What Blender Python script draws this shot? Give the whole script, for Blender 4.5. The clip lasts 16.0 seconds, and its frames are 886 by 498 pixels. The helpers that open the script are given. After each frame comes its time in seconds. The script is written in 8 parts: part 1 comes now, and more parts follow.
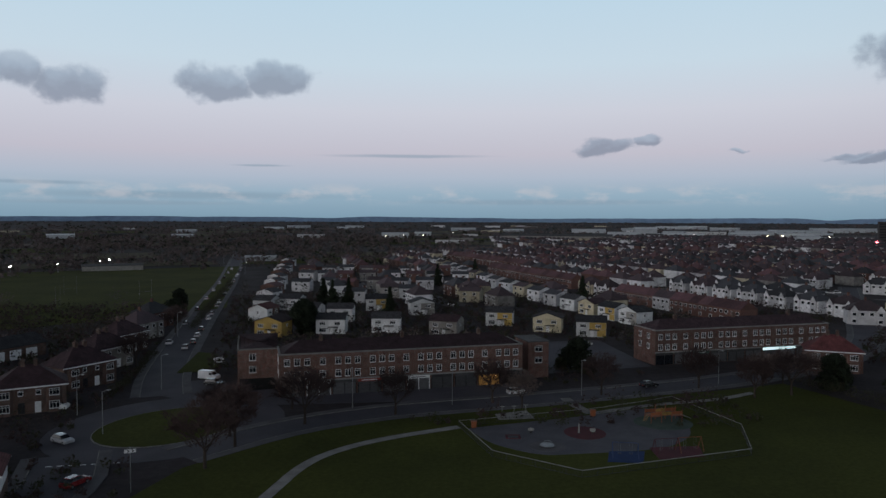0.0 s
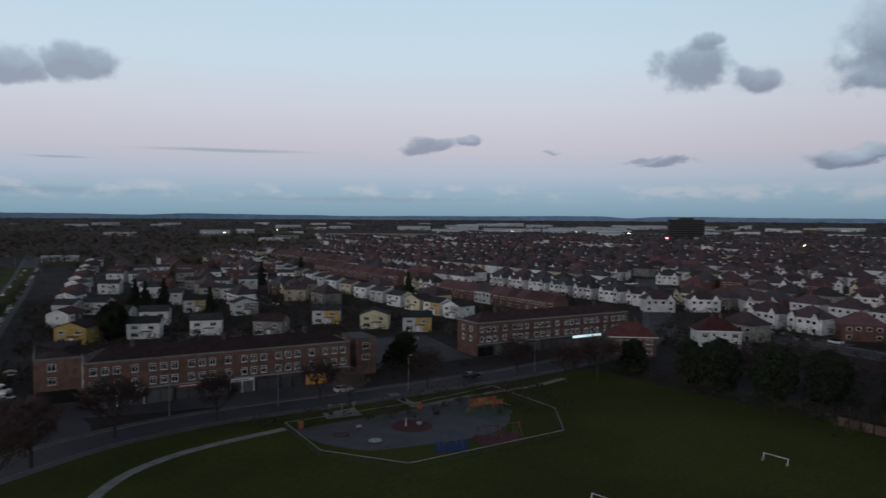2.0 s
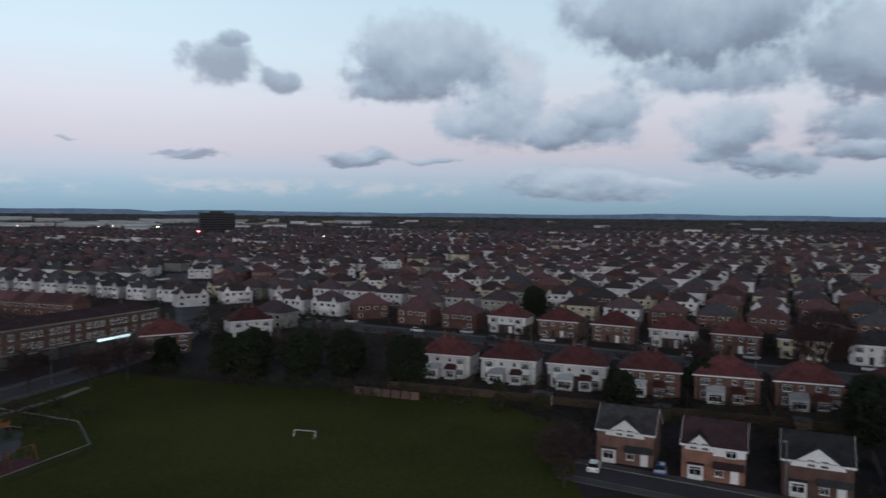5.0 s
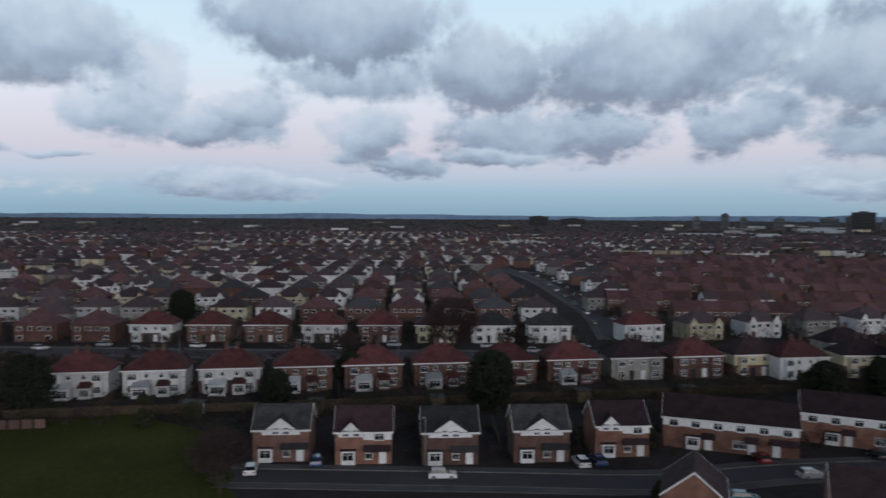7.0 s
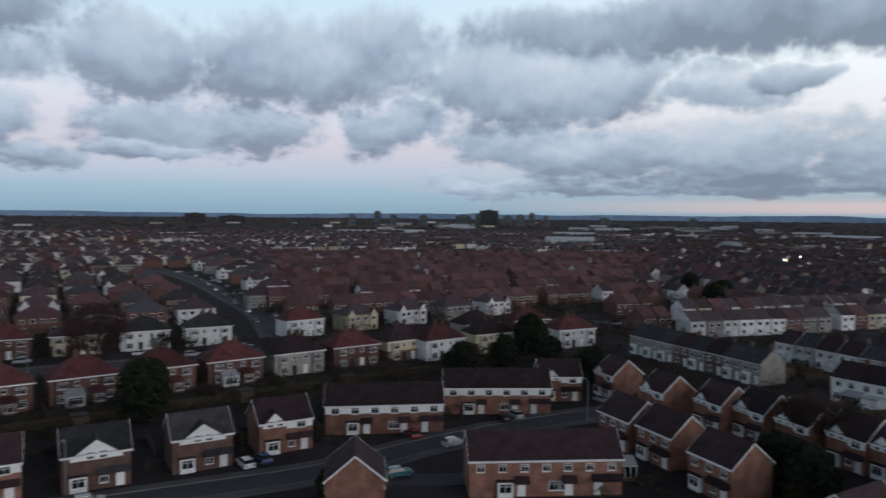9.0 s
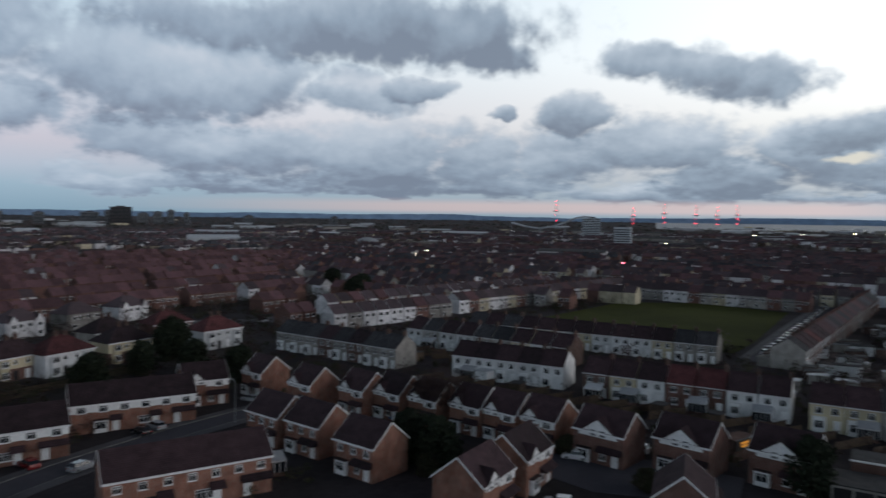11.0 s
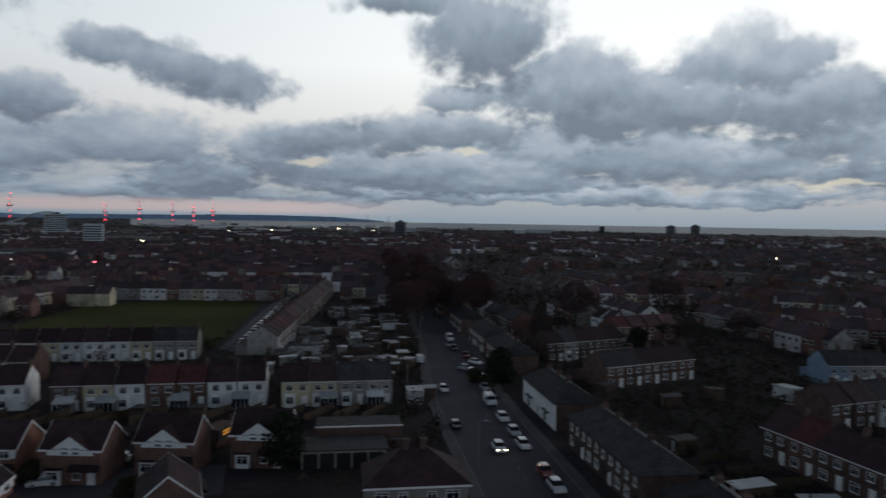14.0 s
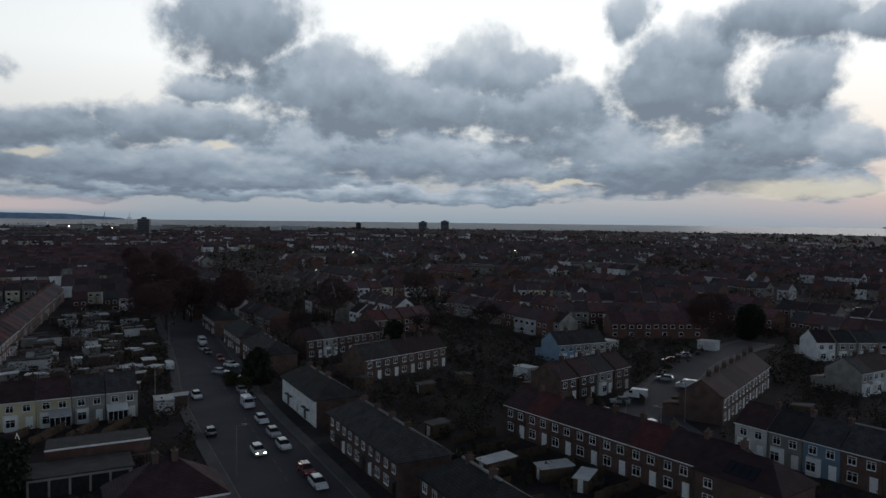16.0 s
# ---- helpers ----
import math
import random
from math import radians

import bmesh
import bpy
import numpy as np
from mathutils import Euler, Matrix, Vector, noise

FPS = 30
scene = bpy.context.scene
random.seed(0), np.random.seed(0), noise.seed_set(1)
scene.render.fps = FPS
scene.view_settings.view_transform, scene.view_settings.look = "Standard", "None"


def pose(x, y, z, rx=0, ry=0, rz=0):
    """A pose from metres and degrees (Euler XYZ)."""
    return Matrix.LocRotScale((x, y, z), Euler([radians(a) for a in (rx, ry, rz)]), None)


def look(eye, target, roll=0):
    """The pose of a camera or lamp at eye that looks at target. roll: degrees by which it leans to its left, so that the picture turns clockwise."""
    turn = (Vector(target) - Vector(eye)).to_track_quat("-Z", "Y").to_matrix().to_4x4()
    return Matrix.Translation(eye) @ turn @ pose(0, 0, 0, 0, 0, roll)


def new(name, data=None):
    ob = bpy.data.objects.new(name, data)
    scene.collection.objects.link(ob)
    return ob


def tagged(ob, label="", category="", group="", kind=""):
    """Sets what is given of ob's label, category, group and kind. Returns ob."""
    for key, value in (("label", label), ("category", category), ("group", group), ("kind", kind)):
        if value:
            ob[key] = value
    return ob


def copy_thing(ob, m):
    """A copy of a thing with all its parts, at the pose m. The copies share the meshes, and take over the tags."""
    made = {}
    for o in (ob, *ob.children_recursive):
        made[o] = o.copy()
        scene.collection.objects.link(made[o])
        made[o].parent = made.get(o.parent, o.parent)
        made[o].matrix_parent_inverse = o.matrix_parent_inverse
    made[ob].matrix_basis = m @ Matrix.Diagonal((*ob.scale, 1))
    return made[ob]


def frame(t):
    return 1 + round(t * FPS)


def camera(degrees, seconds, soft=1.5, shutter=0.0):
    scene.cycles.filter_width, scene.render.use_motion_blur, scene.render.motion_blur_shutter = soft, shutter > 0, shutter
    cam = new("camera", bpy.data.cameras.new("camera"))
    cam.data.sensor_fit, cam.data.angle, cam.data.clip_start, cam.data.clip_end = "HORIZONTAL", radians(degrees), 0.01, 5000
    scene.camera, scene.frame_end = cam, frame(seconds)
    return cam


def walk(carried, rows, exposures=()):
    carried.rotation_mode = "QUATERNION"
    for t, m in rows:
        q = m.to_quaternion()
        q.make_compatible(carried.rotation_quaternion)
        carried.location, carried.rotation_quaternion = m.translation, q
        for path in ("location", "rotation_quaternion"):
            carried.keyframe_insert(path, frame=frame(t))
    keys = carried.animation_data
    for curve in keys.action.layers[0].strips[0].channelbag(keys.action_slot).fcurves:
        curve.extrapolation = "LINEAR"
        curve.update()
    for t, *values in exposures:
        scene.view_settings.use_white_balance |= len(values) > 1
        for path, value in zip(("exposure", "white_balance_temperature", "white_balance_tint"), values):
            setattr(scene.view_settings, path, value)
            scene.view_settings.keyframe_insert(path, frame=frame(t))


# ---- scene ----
H = 38.0
cam = camera(64.0, 16.0, soft=1.5, shutter=0.5)
PATH = [
    (0.0, pose(0, 0, H, 87.57, -0.20, 0.01)),
    (0.5, pose(0, 0, H, 87.55, -0.23, -0.65)),
    (1.0, pose(0, 0, H, 87.48, -0.28, -3.14)),
    (1.5, pose(0, 0, H, 87.44, -0.31, -8.06)),
    (2.0, pose(0, 0, H, 87.41, -0.35, -13.94)),
    (2.5, pose(0, 0, H, 87.33, -0.30, -17.01)),
    (3.0, pose(0, 0, H, 87.29, -0.36, -22.17)),
    (3.5, pose(0, 0, H, 87.27, -0.44, -30.18)),
    (5.8, pose(0, 0, H, 87.28, -0.39, -61.13)),
    (6.0, pose(0, 0, H, 87.33, -0.30, -64.08)),
    (6.5, pose(0, 0, H, 87.34, -0.31, -71.32)),
    (7.0, pose(0, 0, H, 87.34, -0.34, -78.22)),
    (7.5, pose(0, 0, H, 87.33, -0.39, -84.50)),
    (8.0, pose(0, 0, H, 87.32, -0.43, -91.48)),
    (8.5, pose(0, 0, H, 87.31, -0.46, -98.46)),
    (10.8, pose(0, 0, H, 87.35, -0.69, -130.14)),
    (11.0, pose(0, 0, H, 87.38, -0.72, -133.28)),
    (11.5, pose(0, 0, H, 87.43, -0.79, -141.05)),
    (12.0, pose(0, 0, H, 87.48, -0.84, -148.82)),
    (12.5, pose(0, 0, H, 87.52, -0.88, -156.57)),
    (13.0, pose(0, 0, H, 87.58, -0.89, -163.31)),
    (13.5, pose(0, 0, H, 87.62, -0.88, -167.92)),
    (14.0, pose(0, 0, H, 87.66, -0.90, -173.76)),
    (14.5, pose(0, 0, H, 87.68, -0.81, -180.52)),
    (15.0, pose(0, 0, H, 87.71, -0.77, -186.88)),
    (15.5, pose(0, 0, H, 87.69, -0.74, -191.82)),
    (16.0, pose(0, 0, H, 87.64, -0.69, -193.20)),
]
walk(cam, PATH, exposures=[(0.0, -0.2), (3.5, -0.12), (6.0, 0.2), (8.5, 0.25), (11.0, 0.1), (12.5, -0.22), (14.5, -0.28), (16.0, -0.26)])

# ---------------------------------------------------------------- sky and light
world = bpy.data.worlds.new("dusk_sky")
scene.world = world
world.use_nodes = True
WT = world.node_tree
WT.nodes.clear()


def node(tree, kind):
    return tree.nodes.new(kind)


def wire(tree, socket, value):
    if isinstance(value, bpy.types.NodeSocket):
        tree.links.new(value, socket)
    else:
        socket.default_value = value


def calc(tree, op, a, b=0.0, c=None, clamp=False):
    n = node(tree, "ShaderNodeMath")
    n.operation, n.use_clamp = op, clamp
    wire(tree, n.inputs[0], a)
    wire(tree, n.inputs[1], b)
    if c is not None:
        wire(tree, n.inputs[2], c)
    return n.outputs[0]


def vcalc(tree, op, a, b=(0, 0, 0)):
    n = node(tree, "ShaderNodeVectorMath")
    n.operation = op
    wire(tree, n.inputs[0], a)
    if op not in ("LENGTH", "NORMALIZE"):
        wire(tree, n.inputs[1], b)
    return n.outputs["Value"] if op in ("LENGTH", "DOT_PRODUCT") else n.outputs[0]


def blend(tree, fac, a, b, how="MIX"):
    n = node(tree, "ShaderNodeMix")
    n.data_type, n.blend_type = "RGBA", how
    wire(tree, n.inputs[0], fac)
    wire(tree, n.inputs[6], a if isinstance(a, bpy.types.NodeSocket) else (*a, 1))
    wire(tree, n.inputs[7], b if isinstance(b, bpy.types.NodeSocket) else (*b, 1))
    return n.outputs[2]


def ramp(tree, fac, stops, mode="LINEAR"):
    n = node(tree, "ShaderNodeValToRGB")
    n.color_ramp.interpolation = mode
    while len(n.color_ramp.elements) < len(stops):
        n.color_ramp.elements.new(0.5)
    for e, (at, colour) in zip(n.color_ramp.elements, stops):
        e.position, e.color = at, (*colour, 1)
    wire(tree, n.inputs[0], fac)
    return n.outputs[0]


def remap(tree, value, a, b, c=0.0, d=1.0, smooth=True):
    n = node(tree, "ShaderNodeMapRange")
    n.interpolation_type = "SMOOTHSTEP" if smooth else "LINEAR"
    for i, v in enumerate((value, a, b, c, d)):
        wire(tree, n.inputs[i], v)
    return n.outputs[0]


def fuzz(tree, vector, scale, detail=4.0, rough=0.55, colour=False):
    n = node(tree, "ShaderNodeTexNoise")
    n.inputs["Scale"].default_value, n.inputs["Detail"].default_value, n.inputs["Roughness"].default_value = scale, detail, rough
    if vector is not None:
        wire(tree, n.inputs["Vector"], vector)
    return n.outputs["Color" if colour else "Fac"]


# azimuth (degrees clockwise from +y, cut at 280) and elevation of the sky's direction
aim = node(WT, "ShaderNodeTexCoord").outputs["Generated"]
split = node(WT, "ShaderNodeSeparateXYZ")
wire(WT, split.inputs[0], aim)
CUT = radians(100)
turned_x = calc(WT, "ADD", calc(WT, "MULTIPLY", split.outputs[0], -math.cos(CUT)), calc(WT, "MULTIPLY", split.outputs[1], math.sin(CUT)))
turned_y = calc(WT, "ADD", calc(WT, "MULTIPLY", split.outputs[0], math.sin(CUT)), calc(WT, "MULTIPLY", split.outputs[1], math.cos(CUT)))
azimuth = calc(WT, "SUBTRACT", 100.0, calc(WT, "MULTIPLY", calc(WT, "ARCTAN2", turned_x, turned_y), 180 / math.pi))
elevation = calc(WT, "MULTIPLY", calc(WT, "ARCSINE", split.outputs[2]), 180 / math.pi)
chart = node(WT, "ShaderNodeCombineXYZ")
wire(WT, chart.inputs[0], azimuth)
wire(WT, chart.inputs[1], elevation)
chart = chart.outputs[0]

# clear sky: blue-grey haze, a pink belt, pale blue above; brighter towards the afterglow in the west
height = calc(WT, "DIVIDE", elevation, 60.0, clamp=True)
# stops past 0.3 lie above the view and are darkened to dim the ground
east = ramp(WT, height, [(0.0, (0.21, 0.33, 0.43)), (0.033, (0.30, 0.43, 0.54)), (0.055, (0.42, 0.49, 0.60)), (0.085, (0.53, 0.52, 0.61)),
                         (0.14, (0.60, 0.62, 0.71)), (0.2, (0.57, 0.69, 0.79)), (0.3, (0.50, 0.67, 0.80)), (0.5, (0.2, 0.27, 0.36)), (1.0, (0.05, 0.07, 0.1))])
west = ramp(WT, height, [(0.0, (0.27, 0.33, 0.39)), (0.03, (0.38, 0.41, 0.44)), (0.06, (0.48, 0.50, 0.51)), (0.12, (0.76, 0.77, 0.75)),
                         (0.2, (0.92, 0.94, 0.94)), (0.3, (0.88, 0.92, 0.94)), (0.5, (0.3, 0.34, 0.4)), (1.0, (0.06, 0.075, 0.1))])
westward = calc(WT, "MULTIPLY", remap(WT, azimuth, 88.0, 182.0), remap(WT, azimuth, 279.0, 250.0))
clear = blend(WT, westward, east, west)
air = node(WT, "ShaderNodeTexSky")
air.sky_type, air.sun_disc, air.sun_elevation, air.sun_rotation, air.dust_density = "NISHITA", False, radians(1.0), radians(235), 2.0
clear = blend(WT, 0.015, clear, air.outputs[0])

# clouds: soft ellipses on the azimuth/elevation chart, torn by noise that flattens towards the horizon
flat_el = calc(WT, "MULTIPLY", calc(WT, "LOGARITHM", calc(WT, "ADD", calc(WT, "MAXIMUM", elevation, -1.0), 3.0), math.e), 14.0)
puff = node(WT, "ShaderNodeCombineXYZ")
wire(WT, puff.inputs[0], azimuth)
wire(WT, puff.inputs[1], flat_el)
puff = puff.outputs[0]
curl = fuzz(WT, puff, 0.22, 5.0, 0.55, colour=True)
curl = vcalc(WT, "MULTIPLY", vcalc(WT, "SUBTRACT", curl, (0.5, 0.5, 0.5)), (5.0, 2.8, 0))
torn = vcalc(WT, "ADD", chart, curl)


def heap(vector, scale):
    """Rounded cauliflower lumps: inverted cells of several sizes."""
    n = node(WT, "ShaderNodeTexVoronoi")
    n.feature, n.normalize = "SMOOTH_F1", True
    for key, value in (("Scale", scale), ("Detail", 3.0), ("Roughness", 0.5), ("Smoothness", 0.6)):
        n.inputs[key].default_value = value
    wire(WT, n.inputs["Vector"], vector)
    return calc(WT, "SUBTRACT", 1.0, n.outputs["Distance"])


def mass(vector):
    """How thick the cloud stands: lumps over a broad unevenness."""
    rough = vcalc(WT, "ADD", vector, vcalc(WT, "MULTIPLY", fuzz(WT, vector, 0.5, 3.0, 0.5, colour=True), (1.2, 1.2, 0)))
    return calc(WT, "ADD", calc(WT, "MULTIPLY", heap(rough, 0.30), 0.9), calc(WT, "MULTIPLY", fuzz(WT, vector, 0.16, 4.0, 0.5), 1.1))


BANK_NORTH = """-17.5 10.3 2.6 1.4 0, -13.1 10.8 2.4 1.3 0.05, -27.4 9.4 2.0 1.3 0, -30.5 10.1 2.0 1.0 -0.05, 12.5 5.8 2.2 0.7 0, 15.9 6.0 1.2 0.5 0, 22.6 5.1 0.7 0.2 -0.1,
29.8 4.5 2.1 0.4 0"""
BANK_NORTHEAST = """31.2 4.2 2.7 0.4 0, 44.0 4.4 2.9 0.5 0, 50.0 4.1 2.1 0.3 0, 33.3 11.6 2.9 1.8 0, 38.0 10.1 2.4 1.1 0.05, 33.7 13.2 1.4 0.8 -0.1, 46.2 10.3 3.2 1.5 0.05,
50.8 12.3 4.0 2.8 -0.05, 52.3 7.6 2.2 1.7 -0.2"""
BANK_EAST = """58.6 2.6 3.2 1.1 -0.1, 63.4 2.4 4.9 1.1 -0.15, 75.4 3.9 2.8 0.8 0, 72.0 6.2 3.3 2.0 -0.05, 55.4 9.1 2.6 3.4 -0.2, 61.5 6.7 4.6 1.4 0, 63.9 8.1 2.7 1.4 -0.1,
83.6 6.5 5.6 2.0 0, 90.7 6.7 4.2 1.5 0, 81.9 4.4 3.9 0.6 0.1, 99.1 7.0 2.2 1.9 0, 72.0 10.8 6.7 1.7 -0.15, 44.7 9.9 1.7 0.9 -0.05, 49.2 12.0 5.0 2.5 -0.05,
80.9 11.2 4.9 2.9 0.05, 69.3 14.7 8.5 2.7 0.05, 94.5 11.9 9.7 3.3 0.1"""
BANK_EAST_LATE = """106.4 2.6 2.7 0.7 0.05, 111.9 2.1 4.7 0.5 0.05, 118.8 2.3 3.4 0.5 0, 127.4 2.2 3.3 0.5 0, 102.7 7.4 2.8 1.7 -0.1, 111.6 5.8 5.7 1.8 0, 116.3 4.4 3.7 1.3 0.05,
126.3 4.8 4.0 2.1 0, 125.8 9.6 3.0 1.8 -0.1, 114.5 10.8 8.5 2.8 0, 110.7 8.5 4.3 1.0 0.1, 120.4 14.2 10.4 1.8 0.15"""
BANK_SOUTHEAST_LOW = """108.4 2.2 4.3 0.7 0, 116.7 2.3 6.5 0.7 0.05, 128.5 3.0 6.3 1.0 0.05, 138.1 2.5 5.4 0.9 0.1, 151.2 1.9 9.0 0.7 0.05, 116.3 4.9 6.8 2.1 0, 125.8 9.3 4.7 1.2 -0.2,
129.0 4.8 5.6 2.2 -0.05, 135.8 4.5 4.5 2.2 0, 142.9 5.0 5.3 1.9 -0.05, 155.1 3.2 4.5 1.4 0.1, 150.6 5.6 5.5 2.0 0, 161.8 5.3 4.7 1.7 0, 143.5 8.0 2.5 1.3 0,
131.2 10.0 2.3 0.7 -0.05, 138.0 8.2 0.9 0.4 -0.1"""
BANK_SOUTHEAST_HIGH = """112.2 9.5 10.4 2.5 0, 137.4 12.5 3.5 1.3 0.1, 129.3 14.5 11.9 2.4 0.15, 150.3 12.1 4.6 1.2 0, 156.5 10.2 4.1 1.4 0.1, 153.3 11.1 3.6 1.3 0.05"""
BANK_SOUTH = """170.8 3.4 7.3 1.6 0.1, 182.0 2.6 8.5 0.8 0, 163.1 5.1 5.9 1.9 0, 183.1 5.2 6.0 2.3 0, 176.4 5.8 4.3 1.1 -0.15, 172.9 7.3 5.9 1.4 0, 191.1 5.7 4.6 2.5 0,
185.3 11.2 4.3 2.3 -0.05, 188.8 9.0 4.4 2.8 0.1, 193.6 11.1 2.8 1.7 0.15, 170.5 16.6 4.1 1.0 0.05, 177.1 14.5 5.4 2.8 0.1"""
BANK_SOUTHWEST = """189.3 2.0 18.4 0.5 -0.05, 168.3 1.8 7.5 0.5 0, 165.4 3.9 5.9 1.5 0.1, 172.9 3.9 6.0 1.4 0.05, 180.4 3.7 5.2 1.2 0, 164.7 6.2 4.4 1.3 0, 172.2 7.0 7.3 1.3 0.05,
187.5 5.0 5.9 2.0 0, 196.6 4.7 5.5 1.8 0.05, 175.4 9.9 3.3 1.1 -0.2, 186.6 9.0 4.7 2.4 0.05, 183.0 10.8 5.3 2.2 -0.05, 177.4 13.9 4.5 2.7 0.1"""
BANK_WEST = """207.2 3.5 6.6 1.2 0.05, 220.7 3.4 3.4 1.3 0.05, 223.8 3.1 1.4 0.9 0, 205.0 6.6 5.4 2.0 -0.05, 212.7 4.3 7.4 1.9 0.15, 199.7 8.7 5.6 2.4 0, 193.8 8.9 4.2 1.8 0.1,
197.4 12.3 5.0 1.9 -0.1, 218.0 6.6 5.3 2.2 0, 223.1 5.5 2.1 1.6 -0.05, 211.3 10.8 4.6 3.0 0.12, 219.0 10.4 2.6 2.3 0.05, 213.2 13.2 2.9 1.5 -0.15, 207.4 15.5 1.5 1.7 -0.2,
218.9 14.2 4.6 1.6 0.15, 224.0 13.4 2.1 1.0 0.1, 236 6 6 3 0, 240 13 9 3 0.1, 252 8 9 4 0"""
here = mass(puff)
lee = mass(vcalc(WT, "ADD", puff, (-0.25, 1.0, 0)))
wisps = fuzz(WT, puff, 0.7, 5.0, 0.58)
billow = fuzz(WT, puff, 0.11, 3.0, 0.45)
fray = calc(WT, "SUBTRACT", calc(WT, "MULTIPLY", calc(WT, "SUBTRACT", wisps, 0.5), 0.75), calc(WT, "MULTIPLY", calc(WT, "SUBTRACT", here, 1.12), 0.95))
# each heap stands before the last one: pale crown, darker flat base
torn_split = node(WT, "ShaderNodeSeparateXYZ")
wire(WT, torn_split.inputs[0], torn)
cover, shade = 0.0, 0.5
for bank in (BANK_NORTH, BANK_NORTHEAST, BANK_EAST, BANK_EAST_LATE, BANK_SOUTHEAST_LOW, BANK_SOUTHEAST_HIGH, BANK_SOUTH, BANK_SOUTHWEST, BANK_WEST):
    for word in bank.split(","):
        a, e, ra, re, tone = [float(v) for v in word.split()]
        off = vcalc(WT, "MULTIPLY", vcalc(WT, "SUBTRACT", torn, (a, e, 0)), (1 / (ra * (1.12 if a > 40 else 0.95)), 1 / (re * (1.18 if a > 40 else 0.92)), 0))
        dense = remap(WT, calc(WT, "ADD", vcalc(WT, "LENGTH", off), fray), 1.2, 0.62)
        cover = calc(WT, "MAXIMUM", cover, dense)
        level = calc(WT, "MULTIPLY_ADD", torn_split.outputs[1], -0.44 / (re * 1.18), 0.56 + tone + 0.44 * e / (re * 1.18))
        shade = calc(WT, "MULTIPLY_ADD", dense, calc(WT, "SUBTRACT", level, shade), shade)
# unseen cloud cover, added above the view
high = calc(WT, "MULTIPLY", remap(WT, elevation, 17.5, 28.0), remap(WT, fuzz(WT, aim, 3.0, 6.0), 0.35, 0.55))
cover = calc(WT, "MAXIMUM", cover, high)
shade = calc(WT, "ADD", shade, calc(WT, "MULTIPLY", calc(WT, "SUBTRACT", lee, here), 0.7))
shade = calc(WT, "ADD", shade, calc(WT, "MULTIPLY", calc(WT, "SUBTRACT", billow, 0.5), 0.7))
shade = calc(WT, "SUBTRACT", shade, calc(WT, "MULTIPLY", calc(WT, "SUBTRACT", wisps, 0.5), 0.3))
shade = calc(WT, "ADD", shade, calc(WT, "ADD", calc(WT, "MULTIPLY", remap(WT, azimuth, 60.0, 30.0), 0.3), 0.06), clamp=True)
cloud_east = ramp(WT, shade, [(0.0, (0.55, 0.60, 0.69)), (0.4, (0.40, 0.485, 0.59)), (0.75, (0.275, 0.35, 0.455)), (1.0, (0.19, 0.235, 0.32))])
cloud_west = ramp(WT, shade, [(0.0, (0.55, 0.60, 0.64)), (0.35, (0.36, 0.42, 0.49)), (0.7, (0.22, 0.28, 0.35)), (1.0, (0.14, 0.18, 0.235))])
cloud = blend(WT, westward, cloud_east, cloud_west)
sky = blend(WT, calc(WT, "MULTIPLY", cover, remap(WT, azimuth, 25.0, 58.0, 0.72, 0.95)), clear, cloud)
# thin grey streaks low in the north, and a yellow gleam under the cloud in the west
streaks = vcalc(WT, "ADD", chart, vcalc(WT, "MULTIPLY", curl, (0.6, 0.05, 0)))
for a, e, ra, re in ((-2.9, 5.0, 6.6, 0.16), (-14.4, 4.1, 2.4, 0.1), (-29.9, 2.5, 4.0, 0.16), (-20.0, 1.75, 13.0, 0.34), (8.0, 1.35, 12.0, 0.25), (-24.0, 1.15, 9.0, 0.2)):
    off = vcalc(WT, "LENGTH", vcalc(WT, "MULTIPLY", vcalc(WT, "SUBTRACT", streaks, (a, e, 0)), (1 / ra, 1 / re, 0)))
    sky = blend(WT, calc(WT, "MULTIPLY", remap(WT, off, 1.25, 0.3), 0.6), sky, (0.24, 0.33, 0.42))
for a, e, ra, re in ((221.0, 2.7, 7.0, 0.8), (203.0, 2.75, 3.0, 0.3), (175.5, 5.2, 1.6, 0.35), (163.5, 4.3, 1.4, 0.4)):
    off = vcalc(WT, "LENGTH", vcalc(WT, "MULTIPLY", vcalc(WT, "SUBTRACT", torn, (a, e, 0)), (1 / ra, 1 / re, 0)))
    sky = blend(WT, calc(WT, "MULTIPLY", remap(WT, off, 1.3, 0.4), 0.6), sky, (0.74, 0.68, 0.54))
rosy = calc(WT, "MULTIPLY", calc(WT, "MULTIPLY", remap(WT, elevation, 0.1, 0.6), remap(WT, elevation, 1.6, 0.9)), calc(WT, "MULTIPLY", remap(WT, azimuth, 104.0, 136.0), remap(WT, azimuth, 174.0, 160.0)))
sky = blend(WT, calc(WT, "MULTIPLY", rosy, 0.7), sky, (0.60, 0.47, 0.46))
# low bank of pale heaps and a grey veil above the horizon in the north
heaps = fuzz(WT, vcalc(WT, "MULTIPLY", chart, (0.35, 0.9, 1)), 0.8, 5.0, 0.6)
belt = calc(WT, "MULTIPLY", remap(WT, elevation, 0.9, 1.9), remap(WT, elevation, 3.1, 2.1))
belt = calc(WT, "MULTIPLY", belt, calc(WT, "MULTIPLY", remap(WT, heaps, 0.46, 0.66), remap(WT, azimuth, 75.0, 40.0)))
sky = blend(WT, calc(WT, "MULTIPLY", belt, 0.6), sky, (0.52, 0.53, 0.58))
